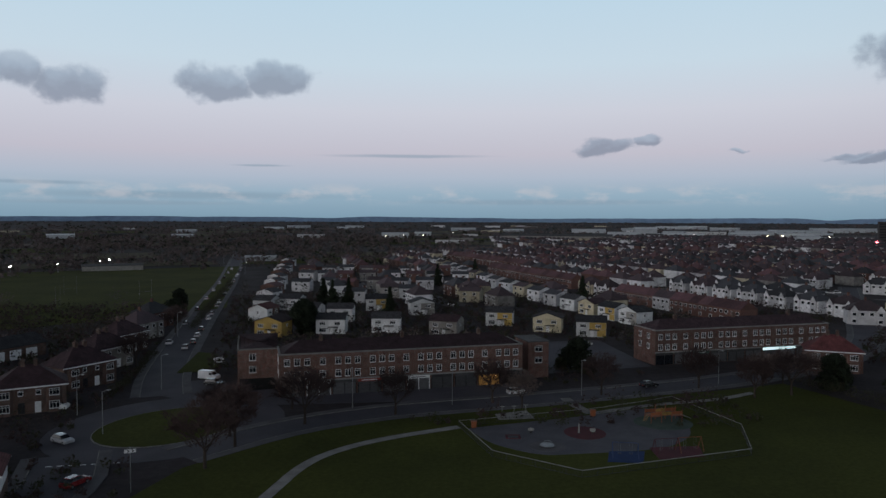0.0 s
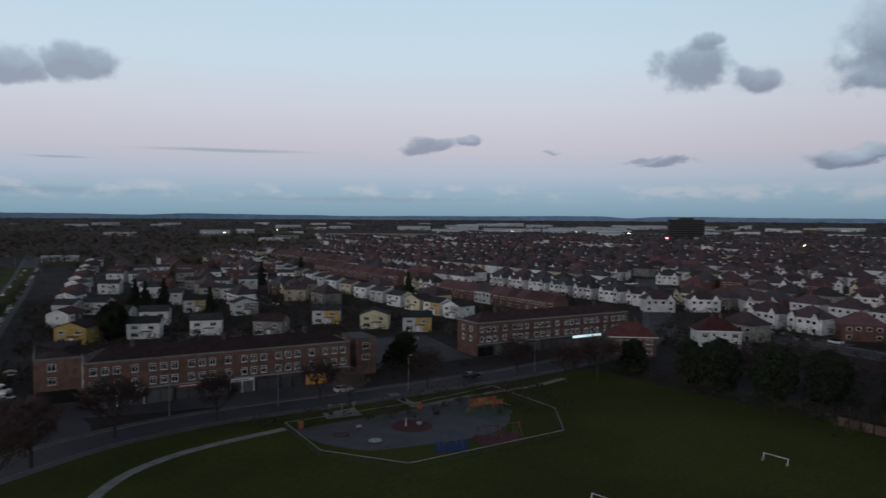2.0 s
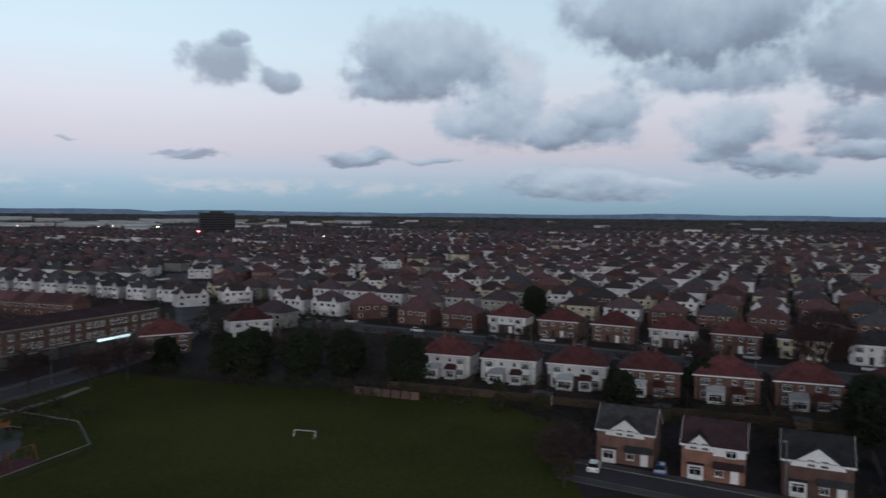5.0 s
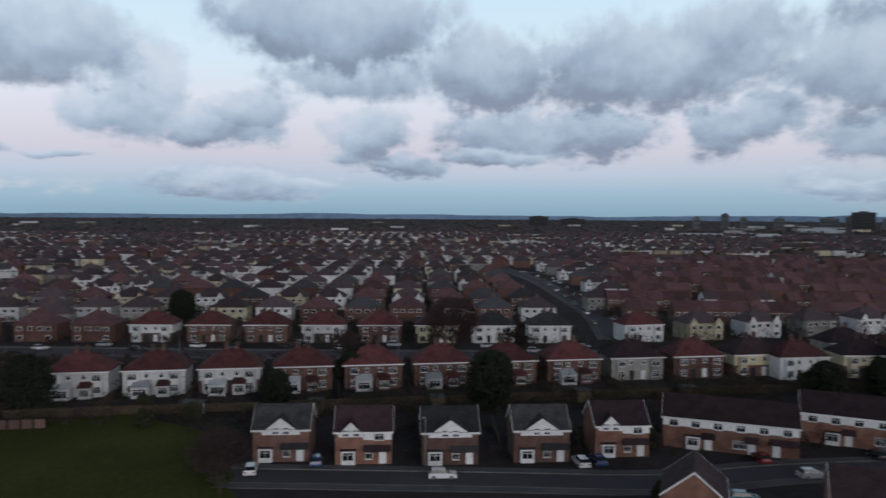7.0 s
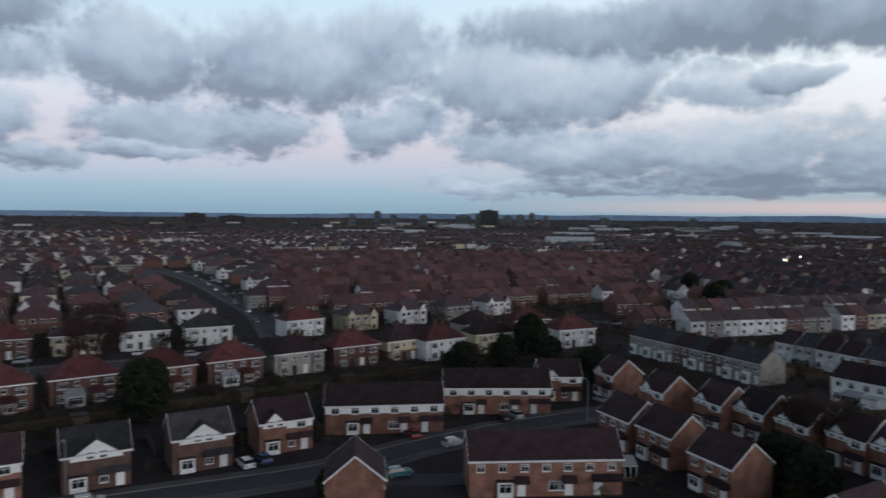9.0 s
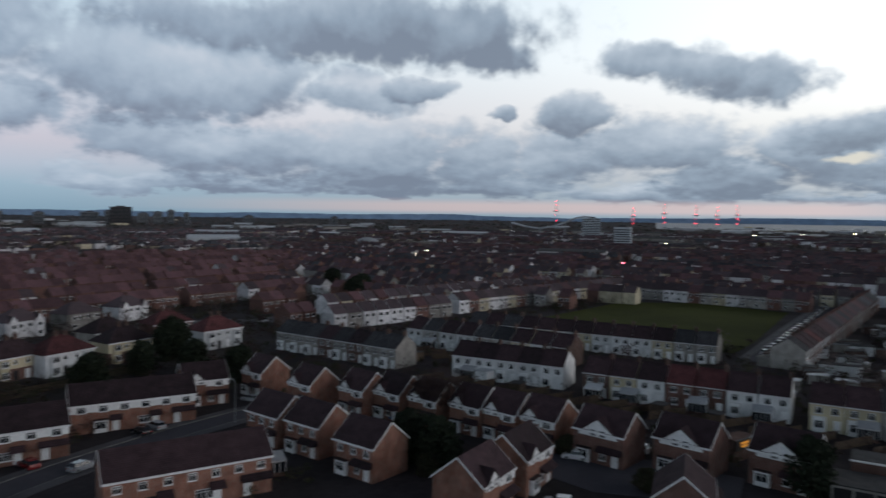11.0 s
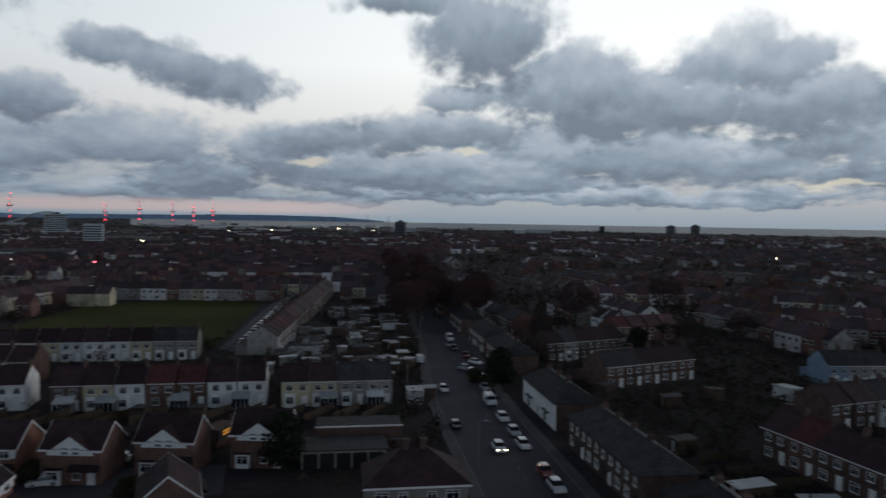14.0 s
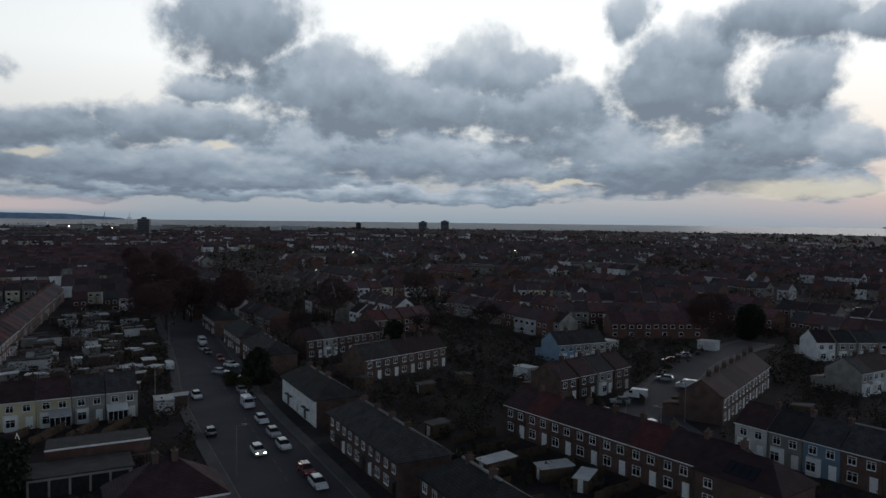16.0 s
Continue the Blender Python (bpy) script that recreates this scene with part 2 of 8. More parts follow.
# added: sky above the view dimmed far below the horizon's, to darken the ground
sky = blend(WT, remap(WT, elevation, 17.5, 40.0), sky, blend(WT, 1.0, sky, (0.165, 0.158, 0.18), "MULTIPLY"))
gain = calc(WT, "ADD", calc(WT, "MULTIPLY", remap(WT, azimuth, 125.0, 190.0), 0.34), calc(WT, "MULTIPLY", remap(WT, azimuth, 60.0, 20.0), 0.14))
glow = node(WT, "ShaderNodeBackground")
wire(WT, glow.inputs[0], sky)
wire(WT, glow.inputs[1], calc(WT, "ADD", gain, 1.0))
out = node(WT, "ShaderNodeOutputWorld")
WT.links.new(glow.outputs[0], out.inputs[0])

sun = new("sun", bpy.data.lights.new("sun", "SUN"))
sun.data.energy, sun.data.angle, sun.data.color = 0.9, radians(45), (1.0, 0.96, 0.97)
sun.matrix_world = look((0, 0, 60), (0 + math.sin(radians(55)) * 60, math.cos(radians(55)) * 60, 51))

# ---------------------------------------------------------------- materials
MATS = {}


def material(name, colour, other=None, rough=0.85, scale=1.0, fine=14.0, bump=0.25, vary=0.25, metal=0.0, streak=None, spec=0.35, island=False):
    """A weathered surface: two tones mixed by a broad noise, speckled by a fine one, and shifted a little from object to object."""
    m = bpy.data.materials.new(name)
    m.use_nodes = True
    t = m.node_tree
    shader = t.nodes["Principled BSDF"]
    where = node(t, "ShaderNodeTexCoord").outputs["Object"]
    if streak:
        where = vcalc(t, "MULTIPLY", where, streak)
    other = other or tuple(c * 0.62 for c in colour)
    broad = remap(t, fuzz(t, where, scale, 4.0), 0.35, 0.66)
    base = blend(t, broad, colour, other)
    speck = fuzz(t, where, fine, 3.0, 0.7)
    base = blend(t, 0.55, base, ramp(t, speck, [(0.3, (0.55, 0.55, 0.55)), (0.7, (1.25, 1.25, 1.25))]), "MULTIPLY")
    if vary:
        chance = node(t, "ShaderNodeNewGeometry").outputs["Random Per Island"] if island else node(t, "ShaderNodeObjectInfo").outputs["Random"]
        base = blend(t, 1.0, base, ramp(t, chance, [(0.0, (1 - vary,) * 3), (1.0, (1 + vary,) * 3)]), "MULTIPLY")
    wire(t, shader.inputs["Base Color"], base)
    shader.inputs["Roughness"].default_value = rough
    shader.inputs["Metallic"].default_value = metal
    shader.inputs["Specular IOR Level"].default_value = spec
    if bump:
        b = node(t, "ShaderNodeBump")
        b.inputs["Strength"].default_value, b.inputs["Distance"].default_value = bump, 0.05
        wire(t, b.inputs["Height"], speck)
        t.links.new(b.outputs[0], shader.inputs["Normal"])
    MATS[name] = m
    return m


def coursed(name, brick_a, brick_b, mortar, across, tall, gap=0.012, bump=0.4, rough=0.85, tint=0.25):
    """Bricks or roof tiles: rows of pieces with joints, laid along the surface by its own axes."""
    m = bpy.data.materials.new(name)
    m.use_nodes = True
    t = m.node_tree
    shader = t.nodes["Principled BSDF"]
    where = node(t, "ShaderNodeTexCoord").outputs["Object"]
    part_xyz = node(t, "ShaderNodeSeparateXYZ")
    wire(t, part_xyz.inputs[0], where)
    flat = node(t, "ShaderNodeCombineXYZ")
    wire(t, flat.inputs[0], calc(t, "ADD", part_xyz.outputs[0], part_xyz.outputs[1]))
    wire(t, flat.inputs[1], part_xyz.outputs[2])
    laid = node(t, "ShaderNodeTexBrick")
    wire(t, laid.inputs["Vector"], flat.outputs[0])
    for key, value in (("Scale", 1.0), ("Brick Width", across), ("Row Height", tall), ("Mortar Size", gap), ("Mortar Smooth", 0.3)):
        laid.inputs[key].default_value = value
    for key, value in (("Color1", brick_a), ("Color2", brick_b), ("Mortar", mortar)):
        laid.inputs[key].default_value = (*value, 1)
    stain = ramp(t, fuzz(t, where, 0.6, 4.0), [(0.35, (0.68, 0.68, 0.68)), (0.68, (1.2, 1.2, 1.2))])
    base = blend(t, 1.0, laid.outputs["Color"], stain, "MULTIPLY")
    chance = node(t, "ShaderNodeObjectInfo").outputs["Random"]
    base = blend(t, 1.0, base, ramp(t, chance, [(0.0, (1 - tint,) * 3), (0.5, (1.0, 0.96, 0.94)), (1.0, (1 + tint, 1 + tint * 0.8, 1 + tint * 0.7))]), "MULTIPLY")
    wire(t, shader.inputs["Base Color"], base)
    shader.inputs["Roughness"].default_value = rough
    shader.inputs["Specular IOR Level"].default_value = 0.22
    b = node(t, "ShaderNodeBump")
    b.invert = True
    b.inputs["Strength"].default_value, b.inputs["Distance"].default_value = bump, 0.02
    wire(t, b.inputs["Height"], laid.outputs["Fac"])
    t.links.new(b.outputs[0], shader.inputs["Normal"])
    MATS[name] = m
    return m


def lamp_material(name, colour, strength):
    m = bpy.data.materials.new(name)
    m.use_nodes = True
    shader = m.node_tree.nodes["Principled BSDF"]
    shader.inputs["Base Color"].default_value = (*colour, 1)
    shader.inputs["Emission Color"].default_value = (*colour, 1)
    shader.inputs["Emission Strength"].default_value = strength
    return m


def glossy(name, colour, rough=0.08, spec=0.5, metal=0.0, coat=0.0):
    m = bpy.data.materials.new(name)
    m.use_nodes = True
    t = m.node_tree
    shader = t.nodes["Principled BSDF"]
    dirt = fuzz(t, node(t, "ShaderNodeTexCoord").outputs["Object"], 2.5, 3.0)
    wire(t, shader.inputs["Base Color"], blend(t, remap(t, dirt, 0.4, 0.7, 0.0, 0.35), colour, tuple(c * 0.7 + 0.01 for c in colour)))
    wire(t, shader.inputs["Roughness"], remap(t, dirt, 0.3, 0.7, rough, rough + 0.12))
    shader.inputs["Specular IOR Level"].default_value, shader.inputs["Metallic"].default_value = spec, metal
    shader.inputs["Coat Weight"].default_value = coat
    return m


BRICK_RED = coursed("red_brick", (0.15, 0.066, 0.054), (0.118, 0.054, 0.046), (0.16, 0.14, 0.12), 0.225, 0.075)
BRICK_BROWN = coursed("brown_brick", (0.115, 0.062, 0.05), (0.09, 0.05, 0.042), (0.12, 0.11, 0.1), 0.225, 0.075)
BRICK_ORANGE = coursed("orange_brick", (0.24, 0.092, 0.06), (0.195, 0.076, 0.052), (0.24, 0.2, 0.17), 0.225, 0.075)
TILE_RED = coursed("red_roof_tile", (0.11, 0.038, 0.042), (0.086, 0.032, 0.036), (0.05, 0.022, 0.02), 0.3, 0.2, 0.02, 0.8, tint=0.4)
TILE_BROWN = coursed("brown_roof_tile", (0.055, 0.032, 0.039), (0.043, 0.027, 0.033), (0.02, 0.015, 0.015), 0.3, 0.2, 0.02, 0.8, tint=0.4)
TILE_SLATE = coursed("slate_roof_tile", (0.06, 0.061, 0.068), (0.045, 0.046, 0.052), (0.016, 0.016, 0.018), 0.3, 0.22, 0.02, 0.8, tint=0.35)
RENDER_WHITE = material("white_render", (0.62, 0.62, 0.62), (0.5, 0.5, 0.5), 0.9, 0.5, 20, vary=0.22)
RENDER_CREAM = material("cream_render", (0.55, 0.48, 0.33), (0.46, 0.4, 0.28), 0.9, 0.5, 20, vary=0.2)
RENDER_GREY = material("grey_pebbledash", (0.3, 0.28, 0.26), (0.22, 0.205, 0.19), 0.95, 0.6, 30, 0.6, vary=0.25)
RENDER_PINK = material("pink_render", (0.5, 0.3, 0.27), (0.42, 0.26, 0.23), 0.9, 0.5, 20)
RENDER_BLUE = material("blue_render", (0.17, 0.24, 0.32), (0.14, 0.2, 0.27), 0.9, 0.5, 20)
PANEL_YELLOW = material("yellow_boarding", (0.4, 0.27, 0.075), (0.33, 0.22, 0.06), 0.7, 0.7, 12)
UPVC = material("white_plastic", (0.78, 0.78, 0.78), (0.68, 0.68, 0.68), 0.4, 2, 30, 0.0, 0.1)
DARK_METAL = material("dark_metal", (0.04, 0.04, 0.042), (0.028, 0.028, 0.03), 0.5, 2, 20, 0.1, 0.2, 0.6)
GREY_METAL = material("galvanised_metal", (0.3, 0.31, 0.32), (0.22, 0.23, 0.24), 0.45, 2, 20, 0.1, 0.1, 0.7)
ASPHALT = material("asphalt", (0.076, 0.073, 0.086), (0.06, 0.058, 0.07), 0.85, 0.12, 6, 0.4, 0, spec=0.2)
PAVING = material("paving", (0.1, 0.096, 0.105), (0.07, 0.068, 0.074), 0.9, 0.2, 5, 0.3, 0)
KERB = material("kerb_stone", (0.2, 0.195, 0.185), None, 0.9, 0.5, 6, 0.3, 0)
CONCRETE = material("concrete", (0.24, 0.235, 0.225), (0.17, 0.165, 0.16), 0.9, 0.4, 8, 0.3, 0.2)
LAWN = material("mown_grass", (0.062, 0.07, 0.017), (0.046, 0.053, 0.014), 1.0, 0.035, 1.3, 0.6, 0, spec=0.06)
SCRUB = material("gardens", (0.034, 0.03, 0.03), (0.05, 0.043, 0.047), 1.0, 0.055, 0.6, 0.6, 0, spec=0.12)
FELT = material("roofing_felt", (0.05, 0.05, 0.052), (0.075, 0.074, 0.074), 0.9, 0.5, 8, 0.3, 0.3)
SHEET = material("pale_sheet_roof", (0.5, 0.52, 0.54), (0.4, 0.42, 0.44), 0.6, 0.6, 12, 0.1, 0.3)
WOOD = material("fence_wood", (0.11, 0.075, 0.05), (0.075, 0.055, 0.04), 0.9, 1.5, 12, 0.4, 0.3)
PANE = glossy("window_glass", (0.012, 0.014, 0.018), 0.04, 0.5)
BARK = material("bark", (0.05, 0.037, 0.03), (0.035, 0.027, 0.022), 0.95, 3, 20, 0.6, 0.15)
TWIG = material("bare_twigs", (0.058, 0.036, 0.033), (0.04, 0.027, 0.026), 0.95, 2, 10, 0.0, 0.3)
LEAF_DARK = material("evergreen_leaves", (0.017, 0.025, 0.011), (0.011, 0.017, 0.008), 0.9, 1.2, 8, 0.0, 0.25)
LEAF_HEDGE = material("hedge_leaves", (0.035, 0.04, 0.018), (0.042, 0.034, 0.02), 0.9, 0.6, 6, 0.0, 0.3)

# ---------------------------------------------------------------- mesh tools


class Shape:
    """Collects corners and faces, with a material slot for each face, and makes one mesh of them."""

    def __init__(self):
        self.v, self.f, self.s = [], [], []

    def face(self, pts, slot=0):
        k = len(self.v)
        self.v += [tuple(p) for p in pts]
        self.f.append(tuple(range(k, k + len(pts))))
        self.s.append(slot)
        return self

    def solid(self, pts, faces, slot=0):
        k = len(self.v)
        self.v += [tuple(p) for p in pts]
        for f in faces:
            self.f.append(tuple(k + i for i in f))
            self.s.append(slot)
        return self

    def box(self, x0, y0, z0, x1, y1, z1, slot=0):
        p = [(x, y, z) for z in (z0, z1) for x, y in ((x0, y0), (x1, y0), (x1, y1), (x0, y1))]
        return self.solid(p, [(3, 2, 1, 0), (4, 5, 6, 7), (0, 1, 5, 4), (1, 2, 6, 5), (2, 3, 7, 6), (3, 0, 4, 7)], slot)

    def turned_box(self, m, sx, sy, sz, slot=0):
        p = [m @ Vector((x * sx / 2, y * sy / 2, z * sz)) for z in (0, 1) for x, y in ((-1, -1), (1, -1), (1, 1), (-1, 1))]
        return self.solid(p, [(3, 2, 1, 0), (4, 5, 6, 7), (0, 1, 5, 4), (1, 2, 6, 5), (2, 3, 7, 6), (3, 0, 4, 7)], slot)

    def tube(self, a, b, ra, rb, n=6, slot=0):
        a, b = Vector(a), Vector(b)
        d = (b - a).normalized()
        u = d.orthogonal().normalized()
        w = d.cross(u)
        ring = [(math.cos(i * math.tau / n), math.sin(i * math.tau / n)) for i in range(n)]
        p = [a + (u * c + w * s) * ra for c, s in ring] + [b + (u * c + w * s) * rb for c, s in ring]
        return self.solid(p, [(i, (i + 1) % n, n + (i + 1) % n, n + i) for i in range(n)] + [tuple(range(n, 2 * n)), tuple(range(n - 1, -1, -1))], slot)

    def prism(self, outline, z0, z1, slot=0):
        n = len(outline)
        p = [(x, y, z0) for x, y in outline] + [(x, y, z1) for x, y in outline]
        return self.solid(p, [tuple(range(n - 1, -1, -1)), tuple(range(n, 2 * n))] + [(i, (i + 1) % n, n + (i + 1) % n, n + i) for i in range(n)], slot)

    def gable(self, x0, x1, y0, y1, z, top, over=0.35, thick=0.14, slot=0):
        """A gable roof of two thick slopes, its ridge along x."""
        ym, drop = (y0 + y1) / 2, (top - z) / ((y1 - y0) / 2) * over
        for ya, yb in ((y0 - over, ym), (y1 + over, ym)):
            za = z - drop
            p = [(x0 - over, ya, za), (x1 + over, ya, za), (x1 + over, yb, top), (x0 - over, yb, top)]
            q = [(x, y, h + thick) for x, y, h in p]
            self.solid(p + q, [(0, 1, 2, 3), (7, 6, 5, 4), (0, 4, 5, 1), (1, 5, 6, 2), (2, 6, 7, 3), (3, 7, 4, 0)], slot)
        return self

    def hip(self, x0, x1, y0, y1, z, top, over=0.4, thick=0.14, slot=0, run=0.9):
        x0, x1, y0, y1 = x0 - over, x1 + over, y0 - over, y1 + over
        half = (y1 - y0) / 2 * run
        ym = (y0 + y1) / 2
        p = [(x0, y0, z), (x1, y0, z), (x1, y1, z), (x0, y1, z), (x0, y0, z + thick), (x1, y0, z + thick), (x1, y1, z + thick), (x0, y1, z + thick), (x0 + half, ym, top), (x1 - half, ym, top)]
        return self.solid(p, [(3, 2, 1, 0), (0, 1, 5, 4), (1, 2, 6, 5), (2, 3, 7, 6), (3, 0, 4, 7), (4, 5, 9, 8), (5, 6, 9), (6, 7, 8, 9), (7, 4, 8)], slot)

    def mesh(self, name, *mats):
        me = bpy.data.meshes.new(name)
        me.from_pydata(self.v, [], self.f)
        for m in mats:
            me.materials.append(m)
        if len(mats) > 1:
            me.polygons.foreach_set("material_index", self.s)
        me.update()
        return me


def part(name, mesh, parent=None, label="", at=None):
    ob = new(name, mesh)
    ob.parent = parent
    if at is not None:
        ob.matrix_basis = at
    if label:
        ob["label"] = label
    return ob


def root(name, label, category, group="", kind=""):
    return tagged(new(name), label, category, group, kind)


def structure(name, mesh, label, category):
    return tagged(new(name, mesh), label, category, "", "structure")


def shift(x, y, z=0.0, turn=0.0):
    return pose(x, y, z, 0, 0, turn)


def bearing_turn(dx, dy):
    """The turn that makes a thing built with its front to -y look along (dx, dy)."""
    return math.degrees(math.atan2(dx, -dy))


# ---------------------------------------------------------------- ground, roads, lawns
def rise(r):
    return 0.0 if r < 1200 else 17.0 * min(1.0, (r - 1200) / 3600) ** 1.5


rings = [0, 60, 150, 400, 800, 1200, 1600, 2000, 2500, 3000, 3600, 4200, 4850]
steps = 96
gv = [(0, 0, 0)] + [(r * math.sin(k * math.tau / steps), r * math.cos(k * math.tau / steps), rise(r)) for r in rings[1:] for k in range(steps)]
gf = [(0, 1 + (k + 1) % steps, 1 + k) for k in range(steps)]
for i in range(len(rings) - 2):
    a, b = 1 + i * steps, 1 + (i + 1) * steps
    gf += [(a + k, a + (k + 1) % steps, b + (k + 1) % steps, b + k) for k in range(steps)]
ground_mesh = bpy.data.meshes.new("ground")
ground_mesh.from_pydata(gv, [], gf)
ground_mesh.materials.append(SCRUB)
structure("ground", ground_mesh, "dark winter gardens and yards between the streets", "ground")


def sheet(name, outline, z, mat, label, category, depth=0.3):
    if sum(a[0] * b[1] - b[0] * a[1] for a, b in zip(outline, outline[1:] + outline[:1])) < 0:
        outline = outline[::-1]
    return structure(name, Shape().prism(outline, z - depth, z).mesh(name, mat), label, category)


def smooth_line(pts, times=2):
    for _ in range(times):
        q = [pts[0]]
        for a, b in zip(pts, pts[1:]):
            q += [(a[0] * 0.75 + b[0] * 0.25, a[1] * 0.75 + b[1] * 0.25), (a[0] * 0.25 + b[0] * 0.75, a[1] * 0.25 + b[1] * 0.75)]
        pts = q + [pts[-1]]
    return pts


def offset_line(pts, d):
    res = []
    for i, p in enumerate(pts):
        a, b = pts[max(0, i - 1)], pts[min(len(pts) - 1, i + 1)]
        n = Vector((b[1] - a[1], a[0] - b[0])).normalized()
        res.append((p[0] + n.x * d, p[1] + n.y * d))
    return res


def strip(shape, pts, d0, d1, z0, z1, slot=0):
    a, b = offset_line(pts, d0), offset_line(pts, d1)
    for i in range(len(pts) - 1):
        q = [a[i], a[i + 1], b[i + 1], b[i]]
        shape.solid([(x, y, z0) for x, y in q] + [(x, y, z1) for x, y in q], [(4, 5, 6, 7), (0, 1, 5, 4), (2, 3, 7, 6), (1, 2, 6, 5), (3, 0, 4, 7)], slot)


def road(pts, width, label, paths=True, lift=0.05):
    pts = smooth_line(pts)
    s = Shape()
    strip(s, pts, -width / 2, width / 2, -0.2, lift)
    structure("road", s.mesh("road", ASPHALT), label, "road")
    if paths:
        for side in (-1, 1):
            s = Shape()
            strip(s, pts, side * (width / 2 + 0.15), side * (width / 2 + 2.0), -0.2, lift + 0.10)
            strip(s, pts, side * width / 2, side * (width / 2 + 0.15), -0.2, lift + 0.12, 1)
            structure("pavement", s.mesh("pavement", PAVING, KERB), "grey paved footway with a pale stone kerb beside the road", "pavement")


road([(-42, 112), (-28, 129), (-9, 139.5), (14, 146), (40, 155), (68, 166), (100, 184), (128, 212), (150, 250), (175, 300), (230, 400)], 7.5, "dark asphalt road along the shop parade", lift=0.05)
road([(-60, 150), (-67, 168), (-77, 205), (-100, 300), (-128, 420), (-168, 570), (-230, 800)], 8.5, "long straight asphalt road with parked cars", lift=0.056)
road([(-58, 60), (-53, 95), (-60, 112)], 9.0, "asphalt side road with white give-way marks", lift=0.062)
road([(128, 212), (150, 200), (164, 172), (177.5, 90), (195.6, 6.4), (214, -56), (238, -120)], 9.5, "wide asphalt road between two rows of houses", lift=0.062)
road([(93, 52), (97, 30), (101, 8), (104, -12), (112, -26), (120, -50), (124, -72), (108, -76)], 5.5, "narrow asphalt estate road", lift=0.05)
road([(104, -12), (97, -22), (96, -40), (98, -56)], 4.5, "short asphalt close between brick houses", paths=False, lift=0.044)
road([(-9, -70), (-3, -97), (12, -155), (18, -195), (27, -240), (46, -330), (62, -420), (90, -560)], 14.0, "wide asphalt street lined with parked cars", lift=0.05)
road([(78, -192), (92, -255), (110, -345), (125, -420)], 9.0, "asphalt road beside the playing field", lift=0.05)
road([(-64, -86), (-68, -108), (-70, -126), (-92, -150), (-116, -176), (-150, -196)], 9.0, "asphalt road bending between brick terraces", lift=0.05)
road([(224, -8), (276, -4), (331, 9), (412, 27), (502, 57), (620, 100)], 7.0, "straight asphalt street running away between houses", lift=0.05)
road([(333.6, 313.0), (382.9, 318.0), (490.2, 346.3), (610.8, 365.1), (702.1, 372.7)], 8.0, "long pale asphalt street leading out through the estate", lift=0.05)
sheet("forecourt", [(-64, 162), (-60, 150), (-46, 141), (-34, 143), (-8, 146), (20, 153), (18.5, 163.5), (-34, 149), (-38, 157), (-46, 155), (-52, 166)], 0.09, ASPHALT, "patched asphalt forecourt in front of the shops", "pavement")
sheet("car_park", [(22, 172), (54, 182), (49, 222), (14, 214)], 0.09, ASPHALT, "small asphalt car park between two brick blocks", "car park")
sheet("close_yard", [(74, -82), (66, -97), (44, -103), (40, -92), (56, -82)], 0.09, ASPHALT, "paved turning yard among brick houses", "pavement")
sheet("park_lawn", [(-44, 88), (-39.5, 106), (-29, 121.5), (-9.5, 132.5), (13, 140.5), (40, 149.5), (64, 157), (79, 163), (92, 130), (106, 108), (111, 98), (118, 86), (112, 66), (97, 57), (88, 48), (70, 30), (-44, 40)], 0.1, LAWN, "wide dark green mown park lawn", "lawn")
sheet("playing_field", [(-116, 268), (-92, 300), (-125, 420), (-160, 560), (-330, 470), (-262, 330), (-152, 236)], 0.08, LAWN, "flat green sports field with tall posts", "field")
sheet("verge", [(-65, 172), (-69, 199), (-64, 197), (-57, 180), (-58.5, 174)], 0.2, LAWN, "grass verge island beside the road", "lawn")
sheet("recreation_ground", [(169, -211), (137, -196), (89, -198), (93, -222), (114, -304), (153, -305), (178, -280)], 0.1, LAWN, "green recreation ground enclosed by terraces", "field")
sheet("far_meadow", [(470, -200), (560, -260), (620, -420), (560, -430), (470, -300)], 0.08, LAWN, "pale green open meadow beyond the estate", "field")
loop = [(-50 + 11.5 * math.cos(k * math.tau / 28) + 2.0 * math.sin(k * math.tau / 28), 128 + 12.5 * math.sin(k * math.tau / 28)) for k in range(28)]
wide = [(-50 + 20 * math.cos(k * math.tau / 28) + 2.0 * math.sin(k * math.tau / 28), 129 + 21 * math.sin(k * math.tau / 28)) for k in range(28)]
sheet("road_circle", wide, 0.045, ASPHALT, "asphalt circulating road round a grass island", "road")
sheet("island_kerb", [(-50 + (x + 50) * 1.02, 128 + (y - 128) * 1.02) for x, y in loop], 0.16, KERB, "stone kerb round the grass island", "kerb")
sheet("island_grass", loop, 0.2, LAWN, "round mown grass traffic island", "lawn")


def footpath(pts, width, label):
    s = Shape()
    strip(s, smooth_line(pts), -width / 2, width / 2, -0.1, 0.13)
    structure("footpath", s.mesh("footpath", CONCRETE), label, "path")


footpath([(-27, 80), (-24, 95), (-21.5, 108), (-17, 115), (-10, 121), (3, 127.8)], 1.8, "curving pale concrete path across the lawn")
footpath([(29, 137), (40, 142.5), (47, 145), (58, 148), (68, 154)], 1.6, "pale concrete path to the play area")
footpath([(26, 149), (27, 143), (29, 137)], 2.2, "short paved path from the road to the play area")

